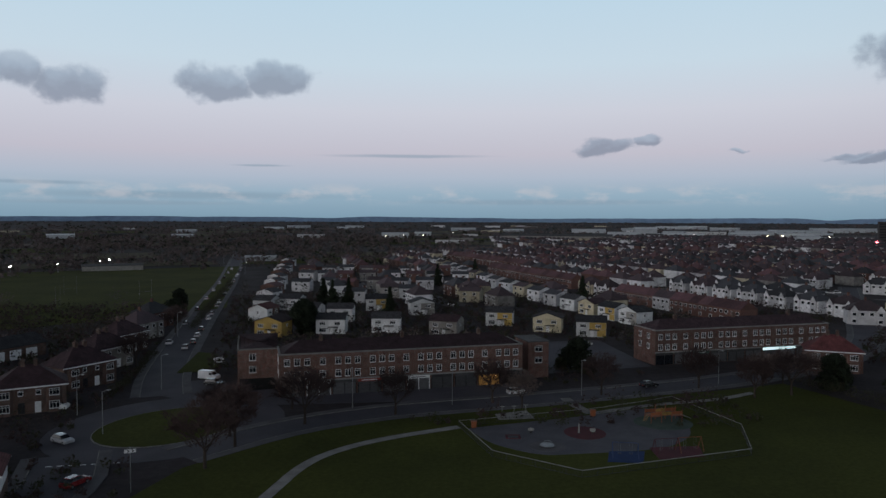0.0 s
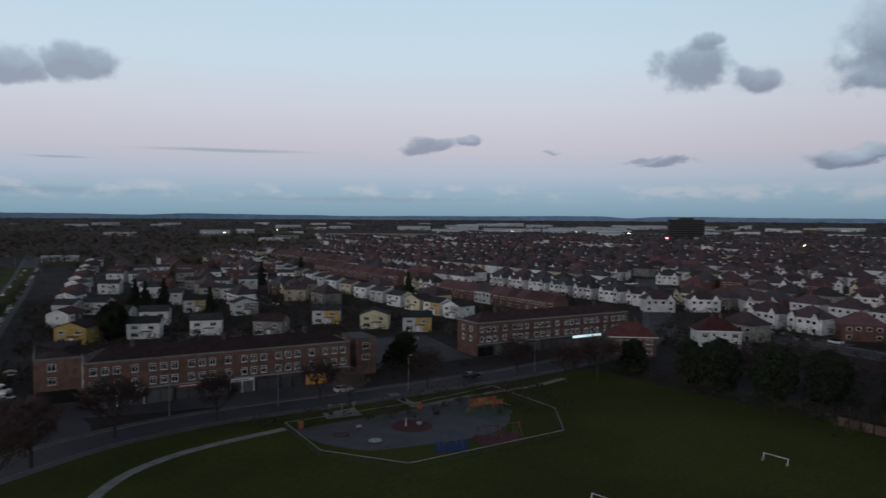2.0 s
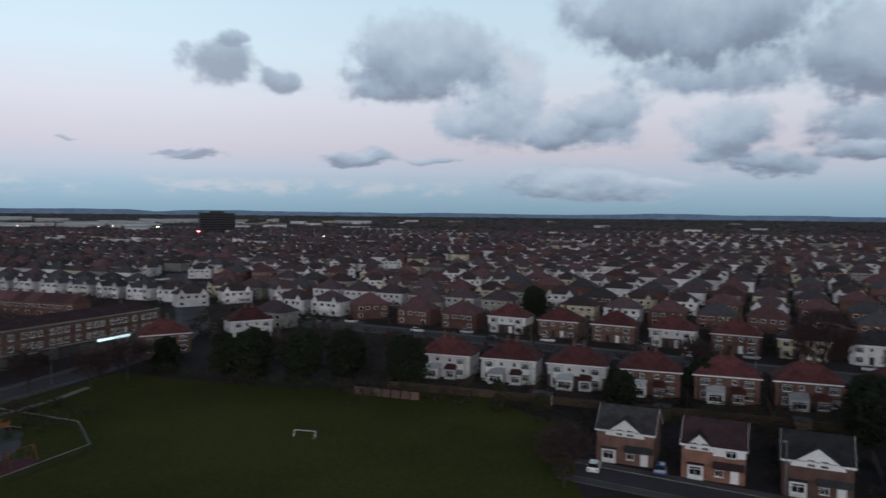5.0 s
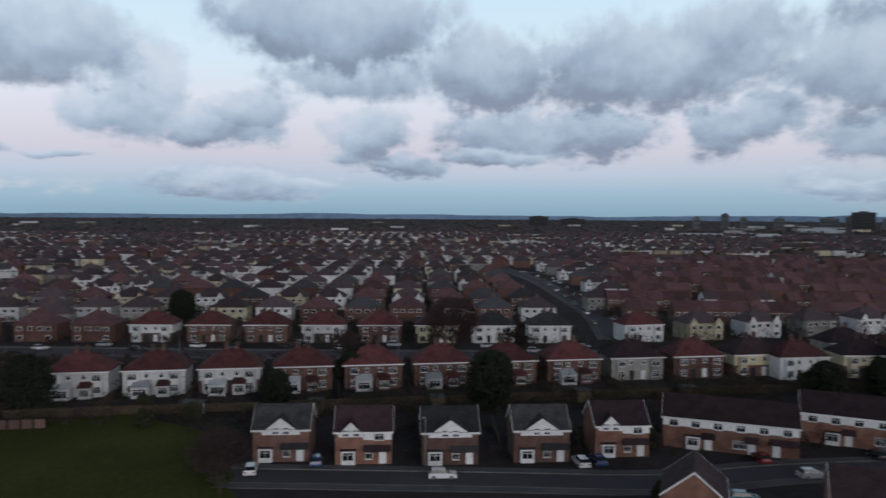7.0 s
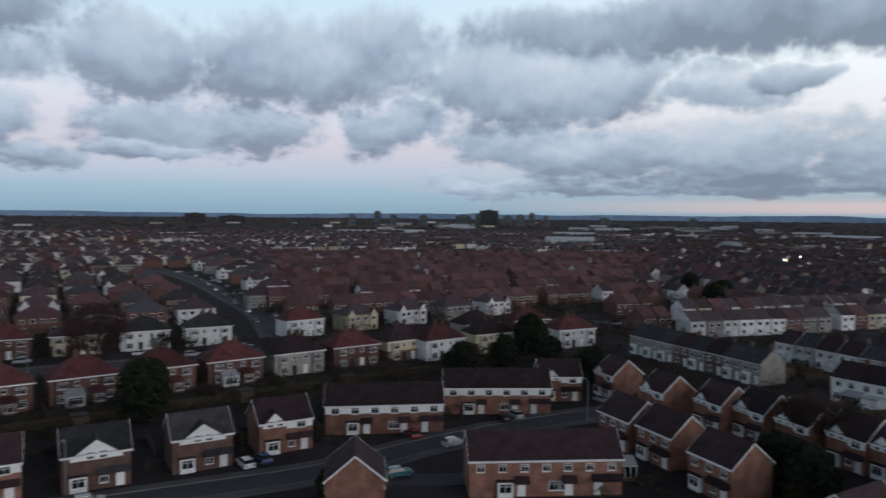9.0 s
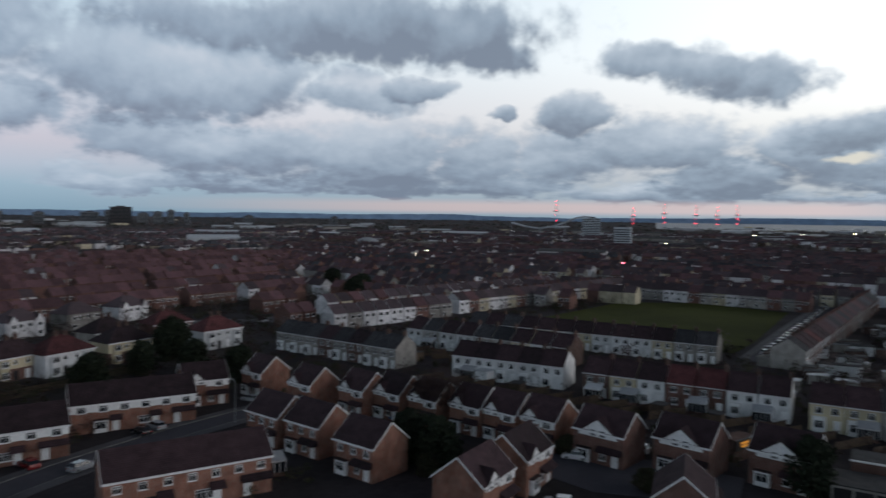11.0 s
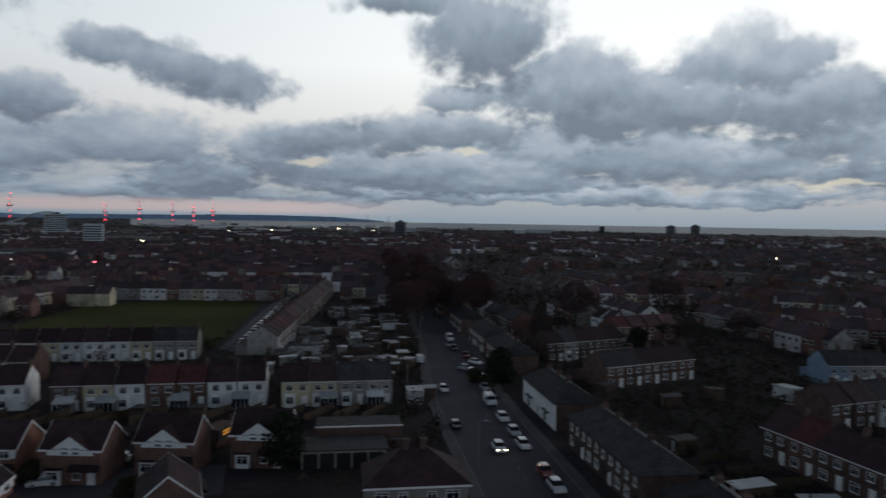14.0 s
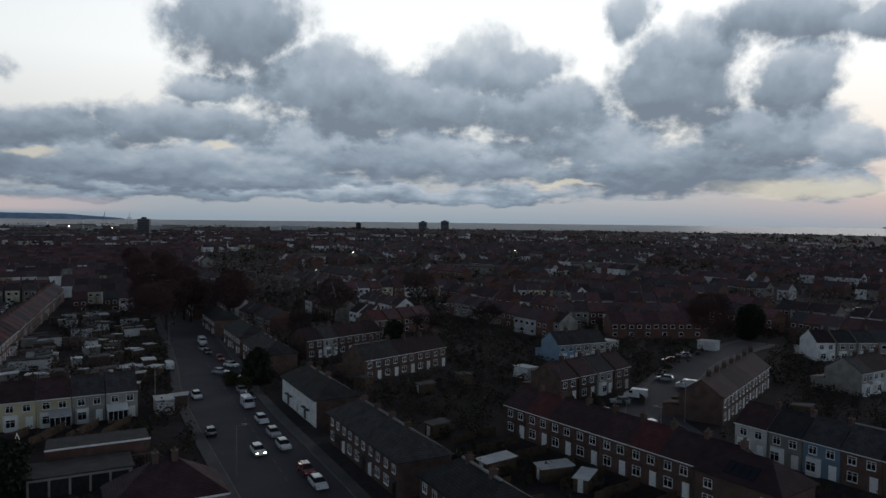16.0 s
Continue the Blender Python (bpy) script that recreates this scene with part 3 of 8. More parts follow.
# distant water and hills
sea = Shape()
for k in range(60):
    a0, a1 = (radians(v) for v in (150 + k * 1.6, 150 + (k + 1) * 1.6))
    for r0, r1 in ((2550, 3200), (3200, 4000), (4000, 4850)):
        sea.face([(r * math.sin(a), r * math.cos(a), rise(r) + 0.8) for r, a in ((r0, a0), (r0, a1), (r1, a1), (r1, a0))])
WATER = glossy("sea_water", (0.13, 0.15, 0.17), 0.4, 0.35)
structure("water", sea.mesh("sea", WATER), "pale grey estuary and sea below the sky", "water")
# distance haze is painted into the hills' blue base colour
HILL_HAZED = material("hazed_far_hills", (0.22, 0.32, 0.46), (0.18, 0.27, 0.4), 1.0, 0.002, 0.02, 0, 0)


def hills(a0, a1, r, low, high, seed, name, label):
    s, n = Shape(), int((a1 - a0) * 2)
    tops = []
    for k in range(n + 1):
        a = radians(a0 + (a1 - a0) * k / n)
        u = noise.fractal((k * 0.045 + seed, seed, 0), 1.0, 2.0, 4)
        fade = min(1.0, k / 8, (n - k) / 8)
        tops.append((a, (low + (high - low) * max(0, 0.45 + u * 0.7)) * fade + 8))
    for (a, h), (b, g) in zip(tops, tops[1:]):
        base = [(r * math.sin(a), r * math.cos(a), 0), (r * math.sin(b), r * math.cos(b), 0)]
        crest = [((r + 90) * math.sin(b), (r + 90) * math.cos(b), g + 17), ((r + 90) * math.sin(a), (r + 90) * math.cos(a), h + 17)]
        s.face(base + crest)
    structure(name, s.mesh(name, HILL_HAZED), label, "hills")


hills(-75, 30, 4740, 12, 34, 3.1, "backdrop_hills", "low hills along the horizon, painted haze-blue")
hills(26, 112, 4720, 10, 30, 7.7, "backdrop_ridge", "low wooded ridge along the horizon, painted haze-blue")
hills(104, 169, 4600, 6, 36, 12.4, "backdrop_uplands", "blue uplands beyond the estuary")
hills(225, 300, 4740, 10, 25, 22.0, "backdrop_coast", "low dark coast along the horizon, painted haze-blue")

# ---------------------------------------------------------------- houses
WINDOWS = {}


def window_meshes(w, h, bars, detail):
    """A window as one connected piece: a face frame with mullions, a transom and a sill lip, the panes set back; near ones have the panes apart."""
    key = (w, h, bars, detail)
    if key in WINDOWS:
        return WINDOWS[key]
    b, m = 0.075, 0.06
    xs, zs = [-w / 2, -w / 2 + b], [0, b, h * 0.68, h * 0.68 + m, h - b, h]
    for i in range(1, bars + 1):
        x = -w / 2 + w * i / (bars + 1)
        xs += [x - m / 2, x + m / 2]
    xs += [w / 2 - b, w / 2]
    nx, nz = len(xs), len(zs)
    v = [(x, -0.07, z) for z in zs for x in xs] + [(x, -0.02, z) for z in zs for x in xs]
    back = nx * nz
    f, slots, glass = [], [], Shape()
    for j in range(nz - 1):
        for i in range(nx - 1):
            q = (j * nx + i, j * nx + i + 1, (j + 1) * nx + i + 1, (j + 1) * nx + i)
            r = tuple(k + back for k in q)
            if i % 2 and j % 2:
                f += [(q[k], q[(k + 1) % 4], r[(k + 1) % 4], r[k]) for k in range(4)]
                slots += [0] * 4
                if detail < 2:
                    f.append(r)
                    slots.append(1)
                else:
                    glass.box(xs[i], -0.025, zs[j], xs[i + 1], -0.01, zs[j + 1])
            else:
                f.append(q)
                slots.append(0)
    k = len(v)
    rim = [(-w / 2, 0.02, 0), (w / 2, 0.02, 0), (w / 2, 0.02, h), (-w / 2, 0.02, h)]
    lip = [(-w / 2 - 0.05, -0.15, -0.06), (w / 2 + 0.05, -0.15, -0.06)]
    v += rim + lip
    bl, br, tl, tr = 0, nx - 1, (nz - 1) * nx, nz * nx - 1
    f += [(br, k + 1, k + 2, tr), (tr, k + 2, k + 3, tl), (tl, k + 3, k, bl), (bl, k + 4, k + 5, br), (k + 4, k, k + 1, k + 5), (bl, k, k + 4), (br, k + 5, k + 1)]
    slots += [0] * 7
    s = Shape()
    s.v, s.f, s.s = v, f, slots
    WINDOWS[key] = (s.mesh("window", UPVC, PANE), None) if detail < 2 else (s.mesh("window_frame", UPVC, UPVC), glass.mesh("pane", PANE))
    return WINDOWS[key]


def add_window(parent, x, y, z, w, h, bars=1, detail=1, turn=0):
    frame_mesh, pane_mesh = window_meshes(w, h, bars, detail)
    ob = part("window", frame_mesh, parent, at=shift(x, y, z, turn))
    if pane_mesh:
        part("pane", pane_mesh, ob)
    return ob


def add_door(parent, x, y, z, mat, w=0.95, h=2.05, turn=0):
    s = Shape()
    s.box(-w / 2, -0.05, 0, w / 2, 0.02, h).box(-w / 2 - 0.08, -0.08, 0, -w / 2, 0.02, h + 0.08).box(w / 2, -0.08, 0, w / 2 + 0.08, 0.02, h + 0.08)
    s.box(-w / 2, -0.08, h, w / 2, 0.02, h + 0.08).box(-w / 2 + 0.2, -0.065, h * 0.55, w / 2 - 0.2, -0.05, h - 0.2)
    return part("door", s.mesh("door", mat), parent, at=shift(x, y, z, turn))


def add_chimney(parent, x, y, z, tall=1.5, mat=None):
    s = Shape().box(-0.35, -0.45, -0.9, 0.35, 0.45, tall).box(-0.42, -0.52, tall, 0.42, 0.52, tall + 0.12)
    for k in (-0.22, 0.22):
        s.tube((0, k, tall + 0.12), (0, k, tall + 0.55), 0.12, 0.1, 6)
    return part("chimney", s.mesh("chimney", mat or BRICK_BROWN), parent, at=shift(x, y, z))


def semi_pair(wall, upper, roof, detail, label):
    """Two houses under one hipped roof: two-storey bays, a white fascia, two stacks."""
    W, D, E, R = 12.6, 8.0, 5.2, 9.0
    o = root("semi_detached_house", label, "house", "semi-detached houses along the streets")
    part("wall", Shape().box(-W / 2, 0, -0.2, W / 2, D, 2.7 if upper else E).mesh("wall", wall), o)
    if upper:
        part("upper_wall", Shape().box(-W / 2, 0, 2.7, W / 2, D, E).mesh("upper_wall", upper), o)
    part("roof", Shape().hip(-W / 2, W / 2, 0, D, E, R, 0.45, run=1.2).mesh("roof", roof), o)
    part("fascia", Shape().box(-W / 2 - 0.45, -0.47, E - 0.16, W / 2 + 0.45, -0.43, E + 0.1).box(-W / 2 - 0.45, D + 0.43, E - 0.16, W / 2 + 0.45, D + 0.47, E + 0.1).mesh("fascia", UPVC), o)
    for x in (-1.1, 1.1):
        add_chimney(o, x, D / 2, R - 0.5, 1.3)
    for side in (-1, 1):
        bay = Shape().prism([(-1.4, 0), (-0.9, -0.75), (0.9, -0.75), (1.4, 0)], -0.1, E - 0.3)
        part("bay", bay.mesh("bay", upper or wall), o, at=shift(side * 4.2, 0))
        for z, h in ((0.75, 1.5), (3.35, 1.35)):
            add_window(o, side * 4.2, -0.76, z, 1.75, h, 2, detail)
        add_window(o, side * 1.5, 0, 3.6, 0.9, 1.0, 0, detail)
        add_window(o, side * 4.4, D, 3.4, 1.7, 1.2, 1, detail, 180)
        add_window(o, side * 1.8, D, 3.4, 1.2, 1.1, 1, detail, 180)
        if detail:
            add_door(o, side * 1.4, 0, 0.1, UPVC if side > 0 else DARK_METAL)
            add_window(o, side * 4.2, D, 0.3, 2.0, 1.9, 1, detail, 180)
            add_window(o, side * 1.6, D, 0.9, 1.4, 1.2, 1, detail, 180)
    if detail == 2:
        for side, w, deep in ((-1, 3.4, 3.0), (1, 2.6, 2.2)):
            x = side * 2.2
            part("lean_to", Shape().box(x - w / 2, -deep, -0.1, x + w / 2, -0.004, 2.3).mesh("lean_to", RENDER_WHITE if side < 0 else upper or wall), o, "single-storey rear extension")
            part("lean_to_roof", Shape().solid([(x - w / 2 - 0.1, -deep - 0.2, 2.3), (x + w / 2 + 0.1, -deep - 0.2, 2.3), (x + w / 2 + 0.1, -0.01, 3.1), (x - w / 2 - 0.1, -0.01, 3.1), (x - w / 2 - 0.1, -deep - 0.2, 2.42), (x + w / 2 + 0.1, -deep - 0.2, 2.42), (x + w / 2 + 0.1, -0.01, 3.22), (x - w / 2 - 0.1, -0.01, 3.22)],
                                             [(3, 2, 1, 0), (4, 5, 6, 7), (0, 1, 5, 4), (1, 2, 6, 5), (2, 3, 7, 6), (3, 0, 4, 7)]).mesh("lean_to_roof", SHEET if side < 0 else roof), o)
            add_window(o, x, -deep, 0.5, w - 0.7, 1.5, 2, 2)
    return o


def new_house(brick, roof, style, detail, label, W=8.6, E=5.0, R=8.0):
    """A brick house of the 1990s: plain gable roof, white boarded gablet and band over the first floor."""
    D = 7.4
    o = root("brick_house", label, "house", "brick houses of the estate")
    s = Shape().box(-W / 2, 0, -0.2, W / 2, D, E)
    for x in (-W / 2, W / 2 - 0.24):
        s.solid([(x, 0, E), (x + 0.24, 0, E), (x + 0.24, D / 2, R), (x, D / 2, R), (x, D, E), (x + 0.24, D, E)], [(0, 1, 2, 3), (3, 2, 5, 4), (0, 3, 4), (1, 5, 2)])
    part("wall", s.mesh("wall", brick), o)
    part("roof", Shape().gable(-W / 2, W / 2, 0, D, E + 0.05, R + 0.05, 0.22).mesh("roof", roof), o)
    part("fascia", Shape().box(-W / 2 - 0.2, -0.3, E - 0.22, W / 2 + 0.2, -0.24, E + 0.06).mesh("fascia", UPVC), o)
    for x in (-W / 2 - 0.27, W / 2 + 0.23):
        za, zb = E - 0.14, R + 0.06
        line = [(-0.22, za - 0.1), (D / 2, zb - 0.1), (D + 0.22, za - 0.1), (D + 0.22, za + 0.16), (D / 2, zb + 0.16), (-0.22, za + 0.16)]
        part("bargeboard", Shape().solid([(x, y, z) for y, z in line] + [(x + 0.04, y, z) for y, z in line], [(0, 1, 4, 5), (1, 2, 3, 4), (11, 10, 7, 6), (10, 9, 8, 7)] + [(k, k + 6, (k + 1) % 6 + 6, (k + 1) % 6) for k in range(6)]).mesh("bargeboard", UPVC), o)
    if style in ("centre", "wide", "side"):
        gx, gw, gh = {"centre": (0, 2.9, 2.3), "wide": (0, 3.3, 2.4), "side": (-W * 0.22, 1.9, 2.0)}[style]
        z = E - 0.75
        g = Shape().solid([(gx - gw, -0.12, z), (gx + gw, -0.12, z), (gx + gw, -0.12, z + 0.35), (gx, -0.12, z + gh + 0.35), (gx - gw, -0.12, z + 0.35),
                           (gx - gw, 0.6, z), (gx + gw, 0.6, z), (gx + gw, 0.6, z + 0.35), (gx, 2.6, z + gh + 0.35), (gx - gw, 0.6, z + 0.35)],
                          [(0, 1, 2, 3, 4), (1, 6, 7, 2), (2, 7, 8, 3), (3, 8, 9, 4), (4, 9, 5, 0), (0, 5, 6, 1)])
        part("gablet", g.mesh("gablet", UPVC), o, "white boarded gablet above the first-floor windows")
        part("gablet_roof", Shape().solid([(gx - gw - 0.2, -0.3, z + 0.3), (gx, -0.3, z + gh + 0.55), (gx + gw + 0.2, -0.3, z + 0.3), (gx - gw - 0.2, 0.8, z + 0.3), (gx, 3.2, z + gh + 0.55), (gx + gw + 0.2, 0.8, z + 0.3),
                                            (gx, -0.3, z + gh + 0.35), (gx, 3.0, z + gh + 0.3)], [(0, 1, 4, 3), (1, 2, 5, 4), (0, 6, 1), (6, 2, 1), (0, 3, 7, 6), (2, 6, 7, 5)]).mesh("gablet_roof", roof), o)
        if style == "side":
            part("band", Shape().box(gx + gw, -0.1, E - 1.2, W / 2, 0.05, E - 0.25).mesh("band", UPVC), o, "white boarded band below the eaves")
        add_window(o, gx - 0.8, -0.13, E - 1.0 + 0.35, 1.0, 1.05, 1, detail)
        add_window(o, gx + 0.8, -0.13, E - 1.0 + 0.35, 1.0, 1.05, 1, detail)
        if style == "side":
            add_window(o, W * 0.28, -0.1, E - 1.25, 1.5, 1.05, 1, detail)
    elif style == "low":
        pass
    elif style == "plain":
        for k in range(max(3, round(W / 2.9))):
            add_window(o, -W / 2 + W * (k + 0.5) / max(3, round(W / 2.9)), 0, E - 1.55, 1.1, 1.05, 1, detail)
    else:
        part("band", Shape().box(-W / 2, -0.1, E - 1.35, W / 2, 0.05, E - 0.25).mesh("band", UPVC), o, "white boarded band below the eaves")
        for k in range(max(2, round(W / 3.4))):
            add_window(o, -W / 2 + W * (k + 0.5) / max(2, round(W / 3.4)), -0.1, E - 1.4, 1.4, 1.1, 1, detail)
    for k in range(1, int(W // 6.5)):
        x = -W / 2 + 6.5 * k
        add_window(o, x - 1.4, 0, 0.8, 1.5, 1.3, 1, detail)
        add_door(o, x + 0.6, 0, 0.1, UPVC)
        part("porch", Shape().solid([(x - 0.4, -1.2, 2.25), (x + 1.6, -1.2, 2.25), (x + 1.6, 0, 2.9), (x - 0.4, 0, 2.9), (x - 0.4, -1.2, 2.1), (x + 1.6, -1.2, 2.1), (x + 1.6, 0, 2.1), (x - 0.4, 0, 2.1)], [(0, 1, 2, 3), (7, 6, 5, 4), (0, 4, 5, 1), (1, 5, 6, 2), (3, 7, 4, 0)]).mesh("porch", roof), o)
    part("bay", Shape().box(-W * 0.27 - 1.05, -0.6, 0.1, -W * 0.27 + 1.05, 0, 2.25).mesh("bay", UPVC), o, "white ground-floor bay")
    part("bay_roof", Shape().box(-W * 0.27 - 1.2, -0.75, 2.25, -W * 0.27 + 1.2, 0, 2.4).mesh("bay_roof", roof), o)
    add_window(o, -W * 0.27, -0.6, 0.75, 1.7, 1.3, 1, detail)
    add_window(o, W * 0.1, 0, 0.8, 1.1, 1.3, 1, detail)
    add_door(o, W * 0.34, 0, 0.1, UPVC)
    cx = max(0, W / 2 - 4.3)
    part("canopy", Shape().solid([(cx, -1.1, 2.35), (W / 2 - 0.1, -1.1, 2.35), (W / 2 - 0.1, 0, 3.0), (cx, 0, 3.0), (cx, -1.1, 2.22), (W / 2 - 0.1, -1.1, 2.22), (W / 2 - 0.1, 0, 2.22), (cx, 0, 2.22)],
                                [(0, 1, 2, 3), (7, 6, 5, 4), (0, 4, 5, 1), (1, 5, 6, 2), (3, 7, 4, 0)]).mesh("canopy", roof), o)
    for x in (-W * 0.27, W * 0.27):
        if style != "low":
            add_window(o, x, D, 3.0, 1.3, 1.1, 1, detail, 180)
        add_window(o, x, D, 0.5, 1.7, 1.6, 1, detail, 180)
    return o


def terrace_house(wall, roof, detail, label, bay=True, W=5.5, R=8.0, ridge=False):
    """One house of a terrace, its ridge along the street."""
    D, E = 8.2, 5.2
    o = root("terraced_house", label, "house", "terraced houses in rows")
    s = Shape().box(-W / 2, 0, -0.2, W / 2, D, E)
    for x in (-W / 2, W / 2 - 0.22):
        s.solid([(x, 0, E), (x + 0.22, 0, E), (x + 0.22, D / 2, R), (x, D / 2, R), (x, D, E), (x + 0.22, D, E)], [(0, 1, 2, 3), (3, 2, 5, 4), (0, 3, 4), (1, 5, 2)])
    part("wall", s.mesh("wall", wall), o)
    r = Shape().gable(-W / 2 + 0.003, W / 2 - 0.003, 0, D, E, R, 0.3)
    r.v = [(max(-W / 2 + 0.003, min(W / 2 - 0.003, x)), y, z) for x, y, z in r.v]
    part("roof", r.mesh("roof", roof), o)
    if ridge:
        part("ridge", Shape().solid([(-W / 2, D / 2 - 0.3, R + 0.06), (W / 2, D / 2 - 0.3, R + 0.06), (W / 2, D / 2, R + 0.26), (-W / 2, D / 2, R + 0.26), (-W / 2, D / 2 + 0.3, R + 0.06), (W / 2, D / 2 + 0.3, R + 0.06)], [(0, 1, 2, 3), (3, 2, 5, 4), (0, 3, 4), (1, 5, 2), (0, 4, 5, 1)]).mesh("ridge", CONCRETE), o, "pale ridge tiles")
    if detail:
        part("gutter", Shape().box(-W / 2, -0.4, E - 0.3, W / 2, -0.31, E - 0.16).mesh("gutter", UPVC), o)
        add_door(o, W * 0.32, 0, 0.1, UPVC)
    add_chimney(o, W / 2 - 0.4, D / 2, R - 0.4, 1.2)
    if bay:
        part("bay", Shape().prism([(-1.15, 0), (-0.8, -0.7), (0.8, -0.7), (1.15, 0)], -0.1, 2.75).mesh("bay", UPVC if wall is not BRICK_BROWN else wall), o, at=shift(-W * 0.2, 0))
    add_window(o, -W * 0.2, -0.71 if bay else 0, 0.75, 1.5, 1.45, 1, detail)
    for x in (-W * 0.22, W * 0.25):
        add_window(o, x, 0, 3.2, 1.25, 1.25, 1, detail)
        add_window(o, x, D, 3.2, 1.2, 1.2, 1, min(detail, 1), 180)
    if detail:
        part("back_wing", Shape().box(-W / 2 + 0.1, D, -0.1, 0.2, D + 3.2, 2.5).solid([(-W / 2, D, 3.1), (0.3, D, 3.1), (0.3, D + 3.4, 2.5), (-W / 2, D + 3.4, 2.5), (-W / 2, D, 2.9), (0.3, D, 2.9), (0.3, D + 3.4, 2.3), (-W / 2, D + 3.4, 2.3)],
                                                                                              [(0, 1, 2, 3), (7, 6, 5, 4), (1, 0, 4, 5), (2, 1, 5, 6), (3, 2, 6, 7), (0, 3, 7, 4)]).mesh("back_wing", wall), o)
    return o


def estate_house(wall, panel, roof, front_gable, detail, label, W=9.5):
    """A low-pitched house of the 1960s with wide windows and a boarded panel."""
    D, E, R = 7.6, 4.9, 6.5
    o = root("estate_house", label, "house", "pale houses of the estate behind the flats")
    s = Shape().box(-W / 2, 0, -0.2, W / 2, D, E)
    roof_shape = Shape()
    if front_gable:
        s.solid([(-W / 2, 0, E), (W / 2, 0, E), (0, 0, R), (-W / 2, D, E), (W / 2, D, E), (0, D, R)], [(0, 1, 2), (5, 4, 3)])
        roof_shape.gable(0, D, -W / 2, W / 2, E, R, 0.4)
        roof_shape.v = [(-y, x, z) for x, y, z in roof_shape.v]
    else:
        s.solid([(-W / 2, 0, E), (-W / 2, D, E), (-W / 2, D / 2, R), (W / 2, 0, E), (W / 2, D, E), (W / 2, D / 2, R)], [(0, 2, 1), (3, 4, 5)])
        roof_shape.gable(-W / 2, W / 2, 0, D, E, R, 0.35)
    part("wall", s.mesh("wall", wall), o)
    part("roof", roof_shape.mesh("roof", roof), o)
    part("panel", Shape().box(-W * 0.06, -0.06, 2.5, W / 2 - 0.1, 0.05, E - 0.25).box(W * 0.2, -0.06, 0.2, W / 2 - 0.1, 0.05, 2.4).mesh("panel", panel), o, "boarded front panel")
    for x in (-W * 0.27, W * 0.24):
        add_window(o, x, -0.06, 3.0, 1.9, 1.15, 2, detail)
        add_window(o, x, D, 3.0, 1.7, 1.1, 1, detail, 180)
    add_window(o, -W * 0.27, 0, 0.6, 2.3, 1.4, 2, detail)
    add_door(o, 0.3, 0, 0.1, UPVC)
    part("canopy", Shape().box(-0.7, -1.2, 2.3, 2.6, 0, 2.45).mesh("canopy", FELT), o)
    for side in (-1, 1):
        add_window(o, side * W / 2, D * 0.5, 3.1, 0.9, 0.9, 0, detail, 90 * side)
    return o


MAKE, POOL, SPOTS = {}, {}, []
FAR_MATS = [material("far_white_render", (0.64, 0.63, 0.64), (0.48, 0.47, 0.48), 0.9, 0.5, 8, 0, 0.3, island=True), material("far_cream_render", (0.5, 0.44, 0.32), None, 0.9, 0.5, 8, 0, 0.3, island=True),
            material("far_pebbledash", (0.26, 0.245, 0.23), None, 0.9, 0.5, 8, 0, 0.3, island=True), material("far_brick", (0.13, 0.065, 0.052), (0.1, 0.055, 0.046), 0.9, 0.5, 8, 0, 0.3, island=True),
            material("far_red_roof", (0.118, 0.06, 0.066), (0.088, 0.048, 0.054), 0.9, 0.5, 8, 0, 0.4, island=True), material("far_brown_roof", (0.078, 0.055, 0.062), (0.06, 0.045, 0.052), 0.9, 0.5, 8, 0, 0.4, island=True),
            material("far_slate_roof", (0.055, 0.056, 0.064), (0.045, 0.046, 0.053), 0.9, 0.5, 8, 0, 0.4, island=True), UPVC, PANE]
FAR_TOWN = Shape()
FAR_SPEC = {"white": 0, "half": 0, "slate": 0, "cream": 1, "grey": 2, "brick": 3, "red": 3, "blue": 2, "dark": 3, "yellow": 0, "gable": 1, "whitegable": 0, "gold": 1, "brown": 2}


